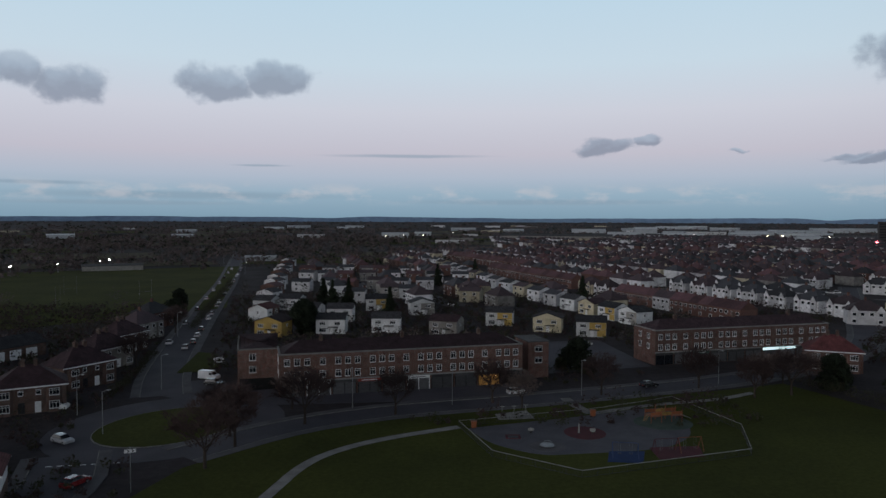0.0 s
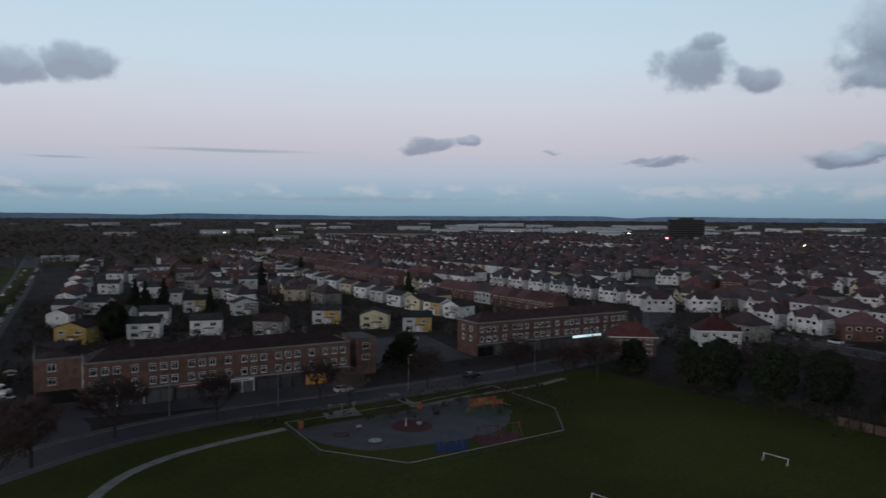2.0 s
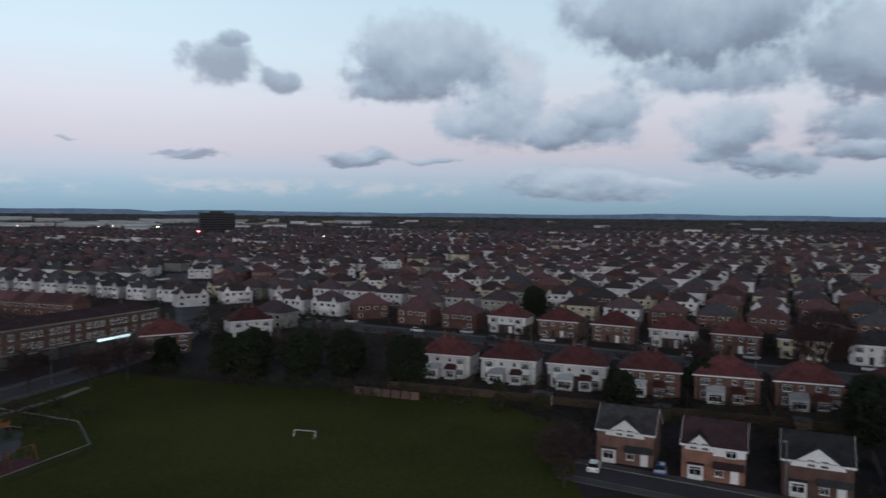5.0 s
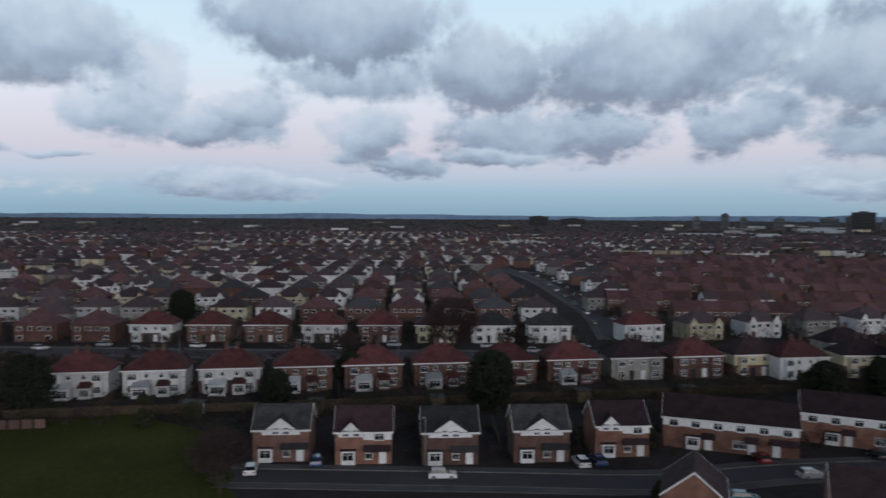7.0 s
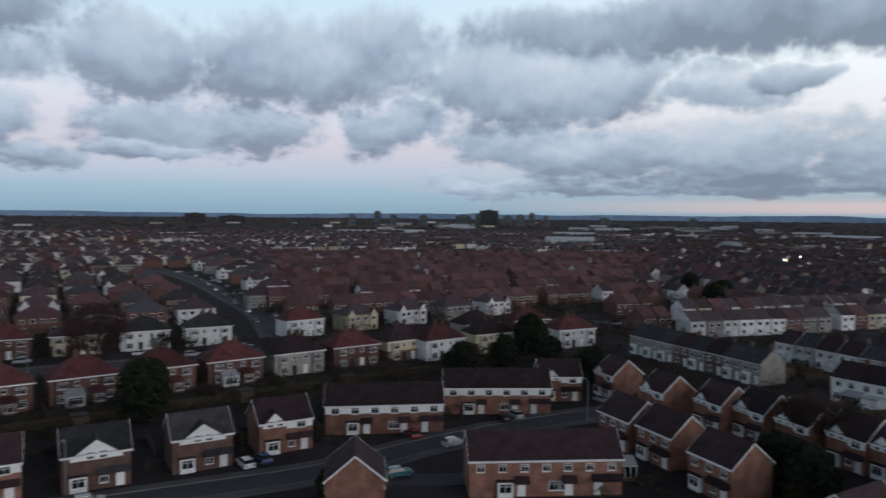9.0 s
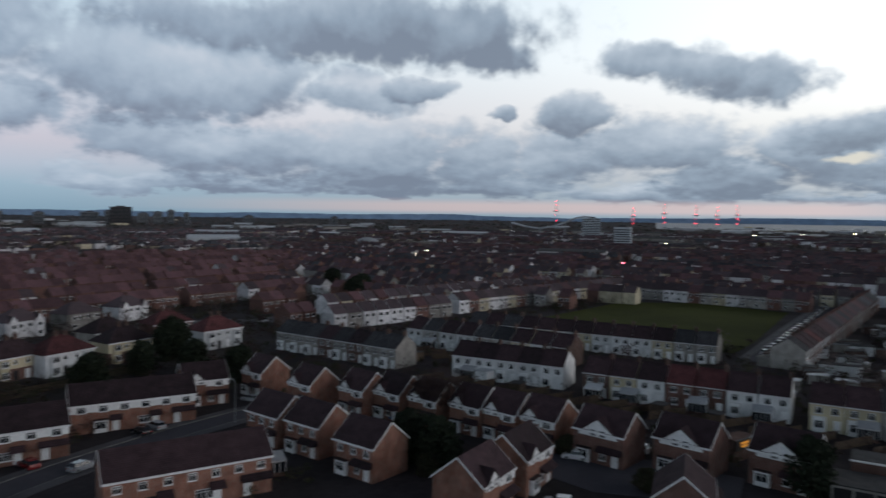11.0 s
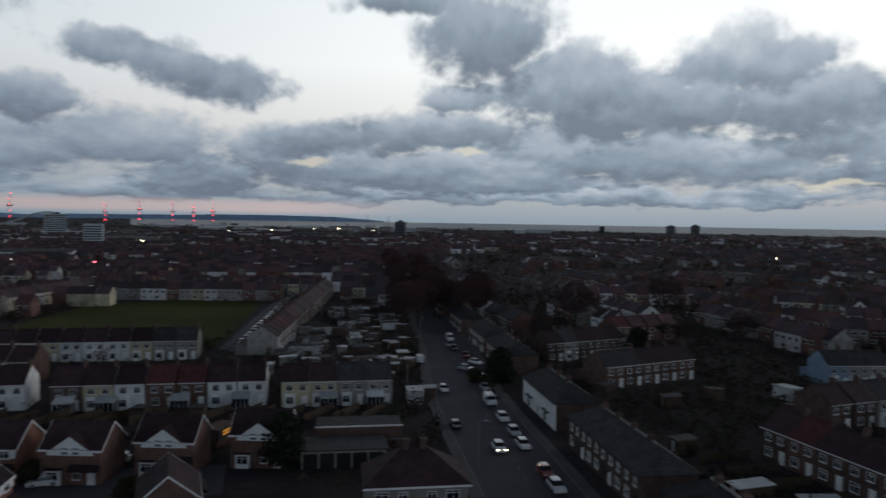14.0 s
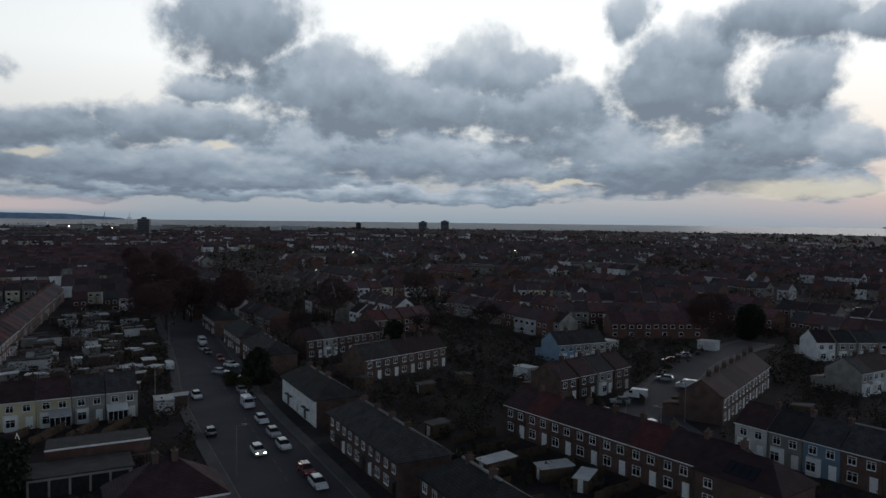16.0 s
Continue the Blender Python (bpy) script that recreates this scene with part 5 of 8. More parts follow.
def parade(x, y, turn, length, depth, left_wing, label, shops):
    """A three-storey brick block: shops below, two rows of flats, coped parapet, low hipped roof."""
    o = root("flats_over_shops", label, "apartment building", "brick blocks of flats over shops")
    o.matrix_basis = shift(x, y, 0, turn)
    E = 9.0
    part("wall", Shape().box(0, 0, -0.2, length, depth, E).mesh("wall", BRICK_RED), o)
    part("parapet", Shape().box(-0.1, -0.12, E, length + 0.1, 0.3, E + 0.28).box(-0.1, 0.3, E, 0.3, depth, E + 0.28).box(length - 0.3, 0.3, E, length + 0.1, depth, E + 0.28).mesh("parapet", CONCRETE), o, "pale concrete coping along the roof edge")
    part("roof", Shape().hip(0.4, length - 0.4, 0.5, depth - 0.2, E + 0.05, E + 2.3, 0.0, 0.1).mesh("roof", TILE_BROWN), o)
    part("string_course", Shape().box(0, -0.14, 3.15, length, 0.02, 3.5).mesh("string_course", CONCRETE), o)
    unit = length / 3
    for k in range(3):
        for dx in (1.6, 3.7, 5.8, 9.1, 12.4, 14.5, 16.6):
            for z in (3.95, 6.65):
                add_window(o, k * unit + dx * unit / 18.3, 0, z, 1.25, 1.5, 1, 2)
                add_window(o, k * unit + dx * unit / 18.3, depth, z, 1.25, 1.4, 1, 1, 180)
        add_chimney(o, k * unit + unit * 0.5, depth / 2, E + 1.9, 1.3)
    for z in (3.95, 6.65):
        for yy in (depth * 0.3, depth * 0.68):
            add_window(o, 0, yy, z, 1.25, 1.5, 1, 2, -90)
            add_window(o, length, yy, z, 1.25, 1.5, 1, 1, 90)
    step = length / len(shops)
    for i, kind in enumerate(shops):
        xa, xb = i * step + 0.35, (i + 1) * step - 0.35
        front = {"glow": SHOP_GLOW, "door": DARK_METAL, "glass": PANE}.get(kind, SHUTTER)
        part("shopfront", Shape().box(xa, -0.1, 0.1, xb, 0.02, 2.55).mesh("shopfront", front), o, {"glow": "warm lit shop window", "glass": "dark glazed shopfront"}.get(kind, "closed grey roller shutter"))
        for px in (xa - 0.18, (xa + xb) / 2 - 0.06, xb):
            part("shop_post", Shape().box(px, -0.18, 0, px + 0.16, -0.1, 2.6).mesh("shop_post", UPVC if kind == "white" else DARK_METAL), o)
        if kind == "glow":
            part("entrance_lamp", Shape().tube(((xa + xb) / 2 + 1.4, -0.35, 2.2), ((xa + xb) / 2 + 1.4, -0.35, 2.5), 0.16, 0.1, 8).mesh("entrance_lamp", ENTRY_GLOW), o, "small glowing entrance lamp")
        board = {"white": SIGN_WHITE, "red": SIGN_RED, "lit": SIGN_GLOW, "green": SIGN_GREEN}.get(kind, FELT)
        part("sign_board", Shape().box(xa - 0.1, -0.34, 2.6, xb + 0.1, -0.1, 3.2).mesh("sign_board", board), o, {"white": "white shop sign board", "red": "red shop sign board", "lit": "bright white-blue lit shop sign"}.get(kind, "dark shop sign board"))
        if kind in ("white", "red", "green"):
            part("sign_bar", Shape().box(xa + 0.6, -0.37, 2.82, xb - 0.8, -0.34, 3.0).mesh("sign_bar", DARK_METAL if kind == "white" else SIGN_WHITE), o)
    if left_wing:
        part("wing_wall", Shape().box(-8.6, 8.2, -0.2, -0.004, 28, E).mesh("wing_wall", BRICK_RED), o)
        part("wing_parapet", Shape().box(-8.7, 8.06, E, -0.1, 8.4, E + 0.28).box(-8.7, 8.4, E, -8.4, 28, E + 0.28).mesh("wing_parapet", CONCRETE), o)
        part("wing_roof", Shape().hip(-8.3, -0.2, 8.5, 28, E + 0.05, E + 2.0, 0.0, 0.1).mesh("wing_roof", TILE_BROWN), o)
        # no hole is cut: a near-black panel paints the shade inside the garage entry
        part("garage_opening", Shape().box(-8.2, 8.1, 0, -0.5, 8.2 - 0.004, 2.7).mesh("garage_opening", material("opening_shade", (0.012, 0.012, 0.013), None, 0.9)), o, "near-black panel painted as the shade of an open ground-floor entry")
        for z in (3.95, 6.65):
            add_window(o, -5.4, 8.2, z, 1.5, 1.5, 1, 2)
    return o


def anchor(p, q):
    d = Vector(q) - Vector(p)
    return math.degrees(math.atan2(d.y, d.x)), d.length


turn_a, len_a = anchor((-34.5, 148.6), (18.5, 163.2))
parade(-34.5, 148.6, turn_a, len_a, 10, True, "long three-storey red-brick flats over shuttered shops", ["shutter", "white", "shutter", "red", "shutter", "white", "shutter", "shutter", "glow", "door"])
parade(55.3, 183.4, turn_a, len_a, 10.5, False, "three-storey red-brick flats with a brightly lit shop sign", ["glass", "shutter", "green", "shutter", "shutter", "shutter", "lit", "lit", "shutter", "glass"])
row_wing = root("brick_annex", "three-storey red-brick annex beside the flats", "building")
row_wing.matrix_basis = shift(20.5, 168.2, 0, turn_a)
part("wall", Shape().box(0, 0, -0.2, 5.2, 9, 8.6).mesh("wall", BRICK_RED), row_wing)
part("roof", Shape().box(-0.15, -0.15, 8.6, 5.35, 9.15, 8.85).mesh("roof", FELT), row_wing)
for z in (3.6, 6.3):
    add_window(row_wing, 2.6, 0, z, 1.9, 1.4, 1, 2)
SPOTS += [(-30 + 8 * i, 152 + 2.2 * i) for i in range(7)] + [(58 + 8 * i, 188 + 2.2 * i) for i in range(7)] + [(-45, 165)]

# long low hall with white doors, west of the road
hall = root("community_hall", "long low brick hall with white doors", "building")
hall.matrix_basis = shift(-115, 186, 0, 66)
part("wall", Shape().box(-11, 0, -0.2, 11, 9, 3.6).mesh("wall", BRICK_BROWN), hall)
part("roof", Shape().gable(-11, 11, 0, 9, 3.6, 5.8, 0.4).mesh("roof", TILE_SLATE), hall)
for i in range(4):
    part("door", Shape().box(-8.6 + 4.6 * i, -0.06, 0, -5.4 + 4.6 * i, 0.02, 2.6).mesh("door", UPVC), hall)

# ---------------------------------------------------------------- trees and shrubs
def leaf_cloud(shape, centre, radii, count, size, rng, hollow=0.55, slot=0):
    cx, cy, cz = centre
    for _ in range(count):
        a, u = rng.uniform(0, math.tau), rng.uniform(-1, 1)
        r = rng.uniform(hollow, 1.0) * (0.82 + 0.3 * noise.noise((cx + 2 * math.cos(a), cy + 2 * math.sin(a), 2 * u + cz)))
        w = math.sqrt(1 - u * u)
        p = Vector((cx + radii[0] * r * w * math.cos(a), cy + radii[1] * r * w * math.sin(a), cz + radii[2] * r * u))
        d = Vector((rng.gauss(0, 1), rng.gauss(0, 1), rng.gauss(0, 0.7))).normalized() * size * rng.uniform(0.6, 1.4)
        e = d.orthogonal().normalized() * size * rng.uniform(0.4, 0.9)
        e.rotate(Matrix.Rotation(rng.uniform(0, math.tau), 3, d.normalized()))
        shape.face([p - d * 0.5, p + e * 0.5, p + d * 0.5, p - e * 0.5], slot)


def bare_tree(seed, tall, label, twigs=TWIG, haze=700):
    rng = random.Random(seed)
    o = root("bare_tree", label, "tree", "bare street trees")
    trunk, fine = Shape(), Shape()
    trunk.tube((0, 0, -0.2), (0, 0, tall * 0.28), tall * 0.026, tall * 0.019, 8)

    def grow(p, d, length, radius, level):
        q = p + d * length
        (trunk if level < 2 else fine).tube(p, q, max(0.02, radius), max(0.015, radius * 0.62), 5 if level < 2 else 3)
        if level == 5:
            for _ in range(4):
                w = (d + Vector((rng.gauss(0, 0.6), rng.gauss(0, 0.6), rng.gauss(0.1, 0.5)))).normalized() * length * rng.uniform(0.8, 1.5)
                side = w.orthogonal().normalized() * 0.045
                a = p + d * length * rng.uniform(0.2, 1)
                fine.face([a - side, a + side, a + w])
            return
        for k in range(4 if level < 2 else 3):
            bend = Vector((rng.gauss(0, 0.55), rng.gauss(0, 0.55), rng.uniform(-0.12, 0.45)))
            grow(p + d * length * rng.uniform(0.55, 1.0), (d + bend).normalized(), length * rng.uniform(0.6, 0.82), radius * 0.55, level + 1)

    for k in range(5):
        a = k * math.tau / 5 + rng.uniform(-0.4, 0.4)
        grow(Vector((0, 0, tall * rng.uniform(0.2, 0.28))), Vector((math.cos(a) * 0.7, math.sin(a) * 0.7, rng.uniform(0.7, 1.3))).normalized(), tall * 0.27, tall * 0.012, 1)
    # the finest outer twigs
    for _ in range(haze):
        a, u = rng.uniform(0, math.tau), rng.uniform(-0.85, 1)
        w = math.sqrt(max(0.05, 1 - u * u)) * rng.uniform(0.35, 1.0) ** 0.6
        p = Vector((math.cos(a) * w * tall * 0.4, math.sin(a) * w * tall * 0.4, tall * (0.62 + 0.33 * u)))
        d = (Vector((math.cos(a) * 0.6, math.sin(a) * 0.6, 0.7)) + Vector((rng.gauss(0, 0.4), rng.gauss(0, 0.4), rng.gauss(0, 0.4)))).normalized() * tall * rng.uniform(0.05, 0.11)
        side = d.orthogonal().normalized() * 0.06
        fine.face([p - side, p + side, p + d])
    part("trunk", trunk.mesh("trunk", BARK), o)
    part("crown", fine.mesh("crown", twigs), o, "fine bare winter twigs")
    return o


def leafy_tree(seed, tall, wide, label, leaf, conical=False, base=0.12, n=4200, compact=False):
    rng = random.Random(seed)
    o = root("evergreen_tree", label, "tree", "dark evergreen trees")
    t = Shape().tube((0, 0, -0.2), (0, 0, tall * 0.5), 0.3, 0.2, 8)
    for k in range(6):
        a = rng.uniform(0, math.tau)
        t.tube((0, 0, tall * rng.uniform(0.2, 0.4)), (math.cos(a) * wide * 0.3, math.sin(a) * wide * 0.3, tall * rng.uniform(0.45, 0.65)), 0.12, 0.05, 5)
    part("trunk", t.mesh("trunk", BARK), o)
    c = Shape()
    lumps = 40
    for k in range(lumps):
        f = k / (lumps - 1)
        z = tall * (base + (0.9 - base) * f)
        span = wide / 2 * ((1.02 - f) if conical else math.sqrt(max(0.12, 1 - (2 * f - 0.85) ** 2 * 0.8)))
        a, r = rng.uniform(0, math.tau), span * rng.uniform(0.25, 0.62)
        lump = max(0.5, span * rng.uniform(0.42, 0.6))
        leaf_cloud(c, (math.cos(a) * r, math.sin(a) * r, z), (lump, lump, lump * 0.85), n // lumps, 0.78, rng, 0.45)
    if compact:
        leaf_cloud(c, (0, 0, tall * 0.5), (wide * 0.5, wide * 0.5, tall * 0.5), n, 0.7, rng, 0.72)
    part("crown", c.mesh("crown", leaf), o)
    return o


def spread(make, spots):
    first = None
    for x, y, turn in spots:
        if first is None:
            first = make()
            first.matrix_basis = shift(x, y, 0, turn)
        else:
            copy_thing(first, shift(x, y, 0, turn))
        SPOTS.append((x, y))


spread(lambda: bare_tree(1, 9.5, "bare brown street tree beside the road"), [(34.4, 152, 0), (57.8, 158.5, 70), (66.6, 149.9, 140), (-9.1, 136, 200), (10.3, 145, 260), (-78, 179, 30), (-88, 232, 100), (86, 48.5, 10), (168, 60, 50), (184, 20, 170), (47, -330, 10), (35, -262, 80), (-7, -226, 150), (104, 140, 33)])
spread(lambda: bare_tree(2, 11, "tall bare tree with a reddish-brown twig crown"), [(-25.4, 129.5, 0), (-34.5, 116.5, 100), (-37, 122, 220), (75.7, 152.4, 10), (92.4, -87, 60), (53, -382, 0), (48, -300, 90), (30, -330, 190), (60, -350, 260), (41.7, -286, 300), (-45, -212, 20), (-69, -228, 110), (-36, 106, 330)])
spread(lambda: bare_tree(3, 8, "small bare tree with pale twigs", material("pale_twigs", (0.17, 0.125, 0.11), (0.12, 0.09, 0.08), 0.95, 2, 10, 0, 0.2)), [(78.9, 163, 0), (84, 161, 120), (73, 160, 240), (-30, 140, 40), (16, 141, 190)])
spread(lambda: bare_tree(8, 17, "very tall bare tree with a dense red-brown crown", material("red_brown_twigs", (0.07, 0.036, 0.036), (0.05, 0.028, 0.028), 0.95, 2, 10, 0, 0.2), 3200), [(33, -275, 0), (30, -268, 250), (36, -252, 30), (44, -270, 110), (39, -240, 210), (17, -262, 300), (36, -296, 20), (47, -292, 70), (39, -318, 160), (57, -340, 230), (46, -362, 40), (68, -388, 300), (58, -415, 120), (80, -450, 200), (74, -500, 20), (96, -520, 90), (-20, -255, 10), (18, -300, 140), (-128, -190, 60), (-60, -300, 200), (180, 35, 20)])
spread(lambda: leafy_tree(4, 12.2, 10.5, "dense egg-shaped evergreen tree at the lawn's edge", LEAF_DARK, False, 0.02, 5200, True), [(114, 104, 0), (110.7, 119.5, 90), (103.4, 126, 200), (97.6, 137, 300), (-46, 234, 10), (139, 19, 150), (-152, -203, 0), (225, 141, 20), (180, -74, 70), (250, -183, 30), (262, -196, 100), (300, -206, 20)])
spread(lambda: leafy_tree(9, 8.5, 9.5, "round dark evergreen tree in a garden", LEAF_DARK, False, 0.03, 5000), [(101, 154, 0), (88, 158, 0), (96, 144, 100), (148, -76, 0), (162, -72, 90), (82, -70.5, 60), (77, -72, 150), (4, -166, 20), (35, -104, 80), (34, 178, 140), (-34, -206, 10), (150, 52, 70), (128, 60, 200), (160, -48, 30), (168, -62, 140), (-100, 262, 0), (-112, 300, 60)])
spread(lambda: leafy_tree(5, 14, 9.0, "tall dark conifer among the houses", LEAF_DARK, True, 0.05, 5500), [(-45, 288, 0), (-19.5, 260, 120), (-50, 296, 230), (62, 314, 40), (-40, 300, 80), (-3, 400, 10), (20, 440, 60)])
spread(lambda: leafy_tree(6, 3.2, 4.2, "rough dark garden bush", LEAF_HEDGE, False, 0.05, 1500), [(90, 51, 0), (94, 55, 80), (121, 84, 170), (76, -69, 20), (51, -88, 100), (30, 178, 200), (36, 173, 30), (118, 72, 100), (112, 78, 10), (10, -166, 40), (7, -160, 0), (22, -126, 90), (96, -10, 10), (68, -92, 200)])

# garden shrubs, hedges and woods that nobody could count
ROADS = [((-42, 112), (-9, 139.5)), ((-9, 139.5), (68, 166)), ((68, 166), (150, 250)), ((-60, 150), (-100, 300)), ((-100, 300), (-168, 570)), ((164, 172), (195, 6)), ((195, 6), (238, -120)), ((93, 52), (104, -12)), ((104, -12), (124, -72)),
         ((-9, -70), (12, -155)), ((12, -155), (27, -240)), ((27, -240), (62, -420)), ((78, -192), (110, -345)), ((-64, -86), (-70, -126)), ((-70, -126), (-150, -196)), ((224, -8), (502, 57)), ((97, -22), (98, -56)), ((74, -82), (40, -98)), ((150, 250), (230, 400)), ((333.6, 313.0), (490.2, 346.3)), ((490.2, 346.3), (702.1, 372.7)), ((104, -40), (124, -72))]
OPEN = [(-44, 88, 92, 128), (-40, 40, 88, 108), (60, 60, 90, 160), (92, -300, 172, -200), (20, 174, 54, 220), (-66, 108, -30, 170), (-36, 140, 24, 166), (50, 150, 112, 200), (-260, 300, -110, 520), (90, 60, 108, 100)]


def off_road(x, y, gap):
    for (ax, ay), (bx, by) in ROADS:
        t = max(0.0, min(1.0, ((x - ax) * (bx - ax) + (y - ay) * (by - ay)) / ((bx - ax) ** 2 + (by - ay) ** 2)))
        if math.hypot(x - ax - t * (bx - ax), y - ay - t * (by - ay)) < gap:
            return False
    return not any(a < x < c and b < y < d for a, b, c, d in OPEN)


CELLS = {}
for sx, sy in SPOTS:
    CELLS.setdefault((int(sx // 20), int(sy // 20)), []).append((sx, sy))


def clear_of_houses(x, y, gap):
    i, j = int(x // 20), int(y // 20)
    return all((x - sx) ** 2 + (y - sy) ** 2 > gap * gap for di in (-1, 0, 1) for dj in (-1, 0, 1) for sx, sy in CELLS.get((i + di, j + dj), ()))


def hedge(p, q, tall, thick, rng, shape):
    p, q = Vector(p), Vector(q)
    n = max(2, int((q - p).length / 1.4))
    for k in range(n + 1):
        c = p.lerp(q, k / n)
        h = tall * rng.uniform(0.6, 1.25)
        leaf_cloud(shape, (c.x + rng.uniform(-0.5, 0.5), c.y + rng.uniform(-0.5, 0.5), h * 0.48), (thick * rng.uniform(0.7, 1.2), thick * rng.uniform(0.7, 1.2), h * 0.55), 60, 0.34, rng, 0.4)


rng = random.Random(11)
edge = Shape()
for p, q, h, w in (((80, 165), (93, 131), 3.5, 2.0), ((93, 131), (111, 100), 3.2, 2.2), ((111, 99), (121, 84), 3.0, 2.4), ((119, 82), (112, 64), 3.2, 2.4), ((112, 64), (98, 58), 2.4, 2.0), ((122, 66), (127, 40), 4.0, 2.6), ((127, 40), (140, 8), 4.0, 2.8),
                   ((140, 8), (152, -22), 4.0, 2.8), ((152, -22), (166, -58), 4.6, 3.2), ((166, -58), (172, -90), 4.6, 3.2), ((131, 46), (142, 14), 3.6, 2.4), ((146, 10), (162, -36), 3.6, 2.6), ((-20, -120), (-36, -96), 1.8, 1.2), ((-14, -150), (-38, -128), 2.2, 1.4),
                   ((-70, 150), (-80, 196), 2.5, 1.6), ((-84, 236), (-96, 290), 4.0, 2.2), ((-96, 290), (-122, 410), 4.5, 2.6), ((-96, 232), (-150, 240), 4.0, 2.4), ((24, 176), (34, 172), 2.0, 1.5), ((-20, -112), (-8, -150), 1.6, 1.0)):
    hedge(p, q, h, w, rng, edge)
tagged(new("hedgerow", edge.mesh("hedgerow", LEAF_HEDGE)), "overgrown dark hedges and shrubs between gardens and lawn", "hedge", "", "stuff")

garden = Shape()
for total, near, far_r, lo, hi, west in ((11500, 95, 360, 0.9, 3.0, False), (1900, 100, 330, 1.0, 3.4, True), (4500, 130, 360, 3.0, 5.5, False)):
    count = 0
    while count < total:
        a = radians(rng.uniform(168, 232) if west else rng.uniform(-40, 230))
        r = near + (far_r - near) * rng.random() ** 0.8
        x, y = r * math.sin(a), r * math.cos(a)
        if off_road(x, y, 8.5) and clear_of_houses(x, y, 6.2 if hi < 4 else 7.0):
            h = rng.uniform(lo, hi)
            w = h * rng.uniform(0.5, 0.85)
            bare = rng.random() < (0.4 if hi < 4 else 0.75)
            leaf_cloud(garden, (x, y, h * 0.45), (w, w * rng.uniform(0.6, 1.5), h * 0.55), 22 if r > 180 else 34, 0.7 if r > 180 else 0.5, rng, 0.25, 1 if bare else 0)
            count += 1
tagged(new("garden_shrubs", garden.mesh("garden_shrubs", LEAF_HEDGE, TWIG)), "low dark shrubs and hedges in the back gardens", "shrubs", "", "stuff")

# ---------------------------------------------------------------- the town beyond
STREETS = Shape()


def far_car(x, y, turn, base):
    """A small parked car far off, joined with the town."""
    s = Shape().box(-2.1, -0.85, 0.25, 2.1, 0.85, 0.85, rng.choice((0, 0, 7, 2, 6))).box(-1.2, -0.75, 0.85, 1.1, 0.75, 1.4, 8)
    m = shift(x, y, base, turn)
    k = len(FAR_TOWN.v)
    FAR_TOWN.v += [tuple(m @ Vector(p)) for p in s.v]
    FAR_TOWN.f += [tuple(i + k for i in f) for f in s.f]
    FAR_TOWN.s += s.s


def quarter(a0, a1, r0, r1, lean, kind, tones, keep, origin, street=24, gardens=44):
    """Parallel streets with a row of houses on each side, cut out of a ring of the plan."""
    ax = Vector((math.cos(radians(lean)), math.sin(radians(lean))))
    ay = Vector((-ax.y, ax.x))
    pitch = 15.8 if kind == "semi" else 5.55

    def inside(p):
        d = p.length
        return r0 < d < r1 and a0 < (math.degrees(math.atan2(p.x, p.y)) + 60) % 360 - 60 < a1

    span = street + gardens
    for k in range(-int(r1 * 2 / span), int(r1 * 2 / span) + 1):
        line = Vector(origin) + ay * span * k
        shift_along = rng.uniform(0, pitch)
        for side in (0, 1):
            run_tone, left = rng.choice(tones), 0
            for i in range(-int(2 * r1 / pitch), int(2 * r1 / pitch)):
                p = line + ax * (pitch * i + shift_along) + ay * (street * side)
                if left <= 0:
                    run_tone, left = rng.choice(tones), rng.randint(5, 11) if kind == "terr" else 1
                    if kind == "terr":
                        left -= 1
                        continue
                left -= 1
                if not inside(p) or not off_road(p.x, p.y, 13) or not clear_of_houses(p.x, p.y, 14 if kind == "semi" else 5.2):
                    continue
                if noise.noise((p.x / 70, p.y / 70, 1.7)) * 0.5 + 0.5 > keep + 0.12:
                    continue
                d = p.length
                key = run_tone if kind == "semi" or rng.random() < 0.6 else rng.choice(tones)
                c = p + ay * rng.uniform(-0.8, 0.8)
                far_house(key + "1", c.x, c.y, lean + (180 if side == 0 else 0), rise(d), 2 if d < 330 else 1 if d < 560 else 0 if d < 850 else -1)
                CELLS.setdefault((int(p.x // 20), int(p.y // 20)), []).append((p.x, p.y))
        for i in range(-int(2 * r1 / 20), int(2 * r1 / 20)):
            p = line + ax * 20 * i + ay * street / 2
            if inside(p) and off_road(p.x, p.y, 6) and clear_of_houses(p.x, p.y, 9) and p.length < 900:
                STREETS.turned_box(shift(p.x, p.y, rise(p.length) - 0.2, lean), 20, 6.5, 0.24)
                for sgn in (-1, 1):
                    c = p + ay * sgn * 4.4
                    STREETS.turned_box(shift(c.x, c.y, rise(p.length) - 0.2, lean), 20, 2.0, 0.34, 1)
                    if rng.random() < 0.55:
                        c = p + ay * sgn * 2.3 + ax * rng.uniform(-7, 7)
                        far_car(c.x, c.y, lean, rise(p.length))


BROWN_SEMIS = ["semi_white", "semi_grey", "semi_brick", "semi_cream", "semi_grey", "semi_half", "semi_white", "semi_dark", "semi_white"]
MIXED = ["semi_white", "semi_grey", "semi_brick", "semi_half", "semi_slate", "semi_dark", "semi_cream"]
DULL = ["terr_brick", "terr_grey", "terr_dark", "terr_brick", "terr_white"]
quarter(36, 92, 243, 760, -76, "semi", BROWN_SEMIS, 0.7, (263, 24))
quarter(91, 122, 246, 640, -80, "terr", REDS + ["terr_white", "terr_brick", "terr_red"], 0.72, (268, -20), 26, 46)
quarter(-4, 38, 300, 760, -69, "semi", MIXED, 0.75, (120, 360))
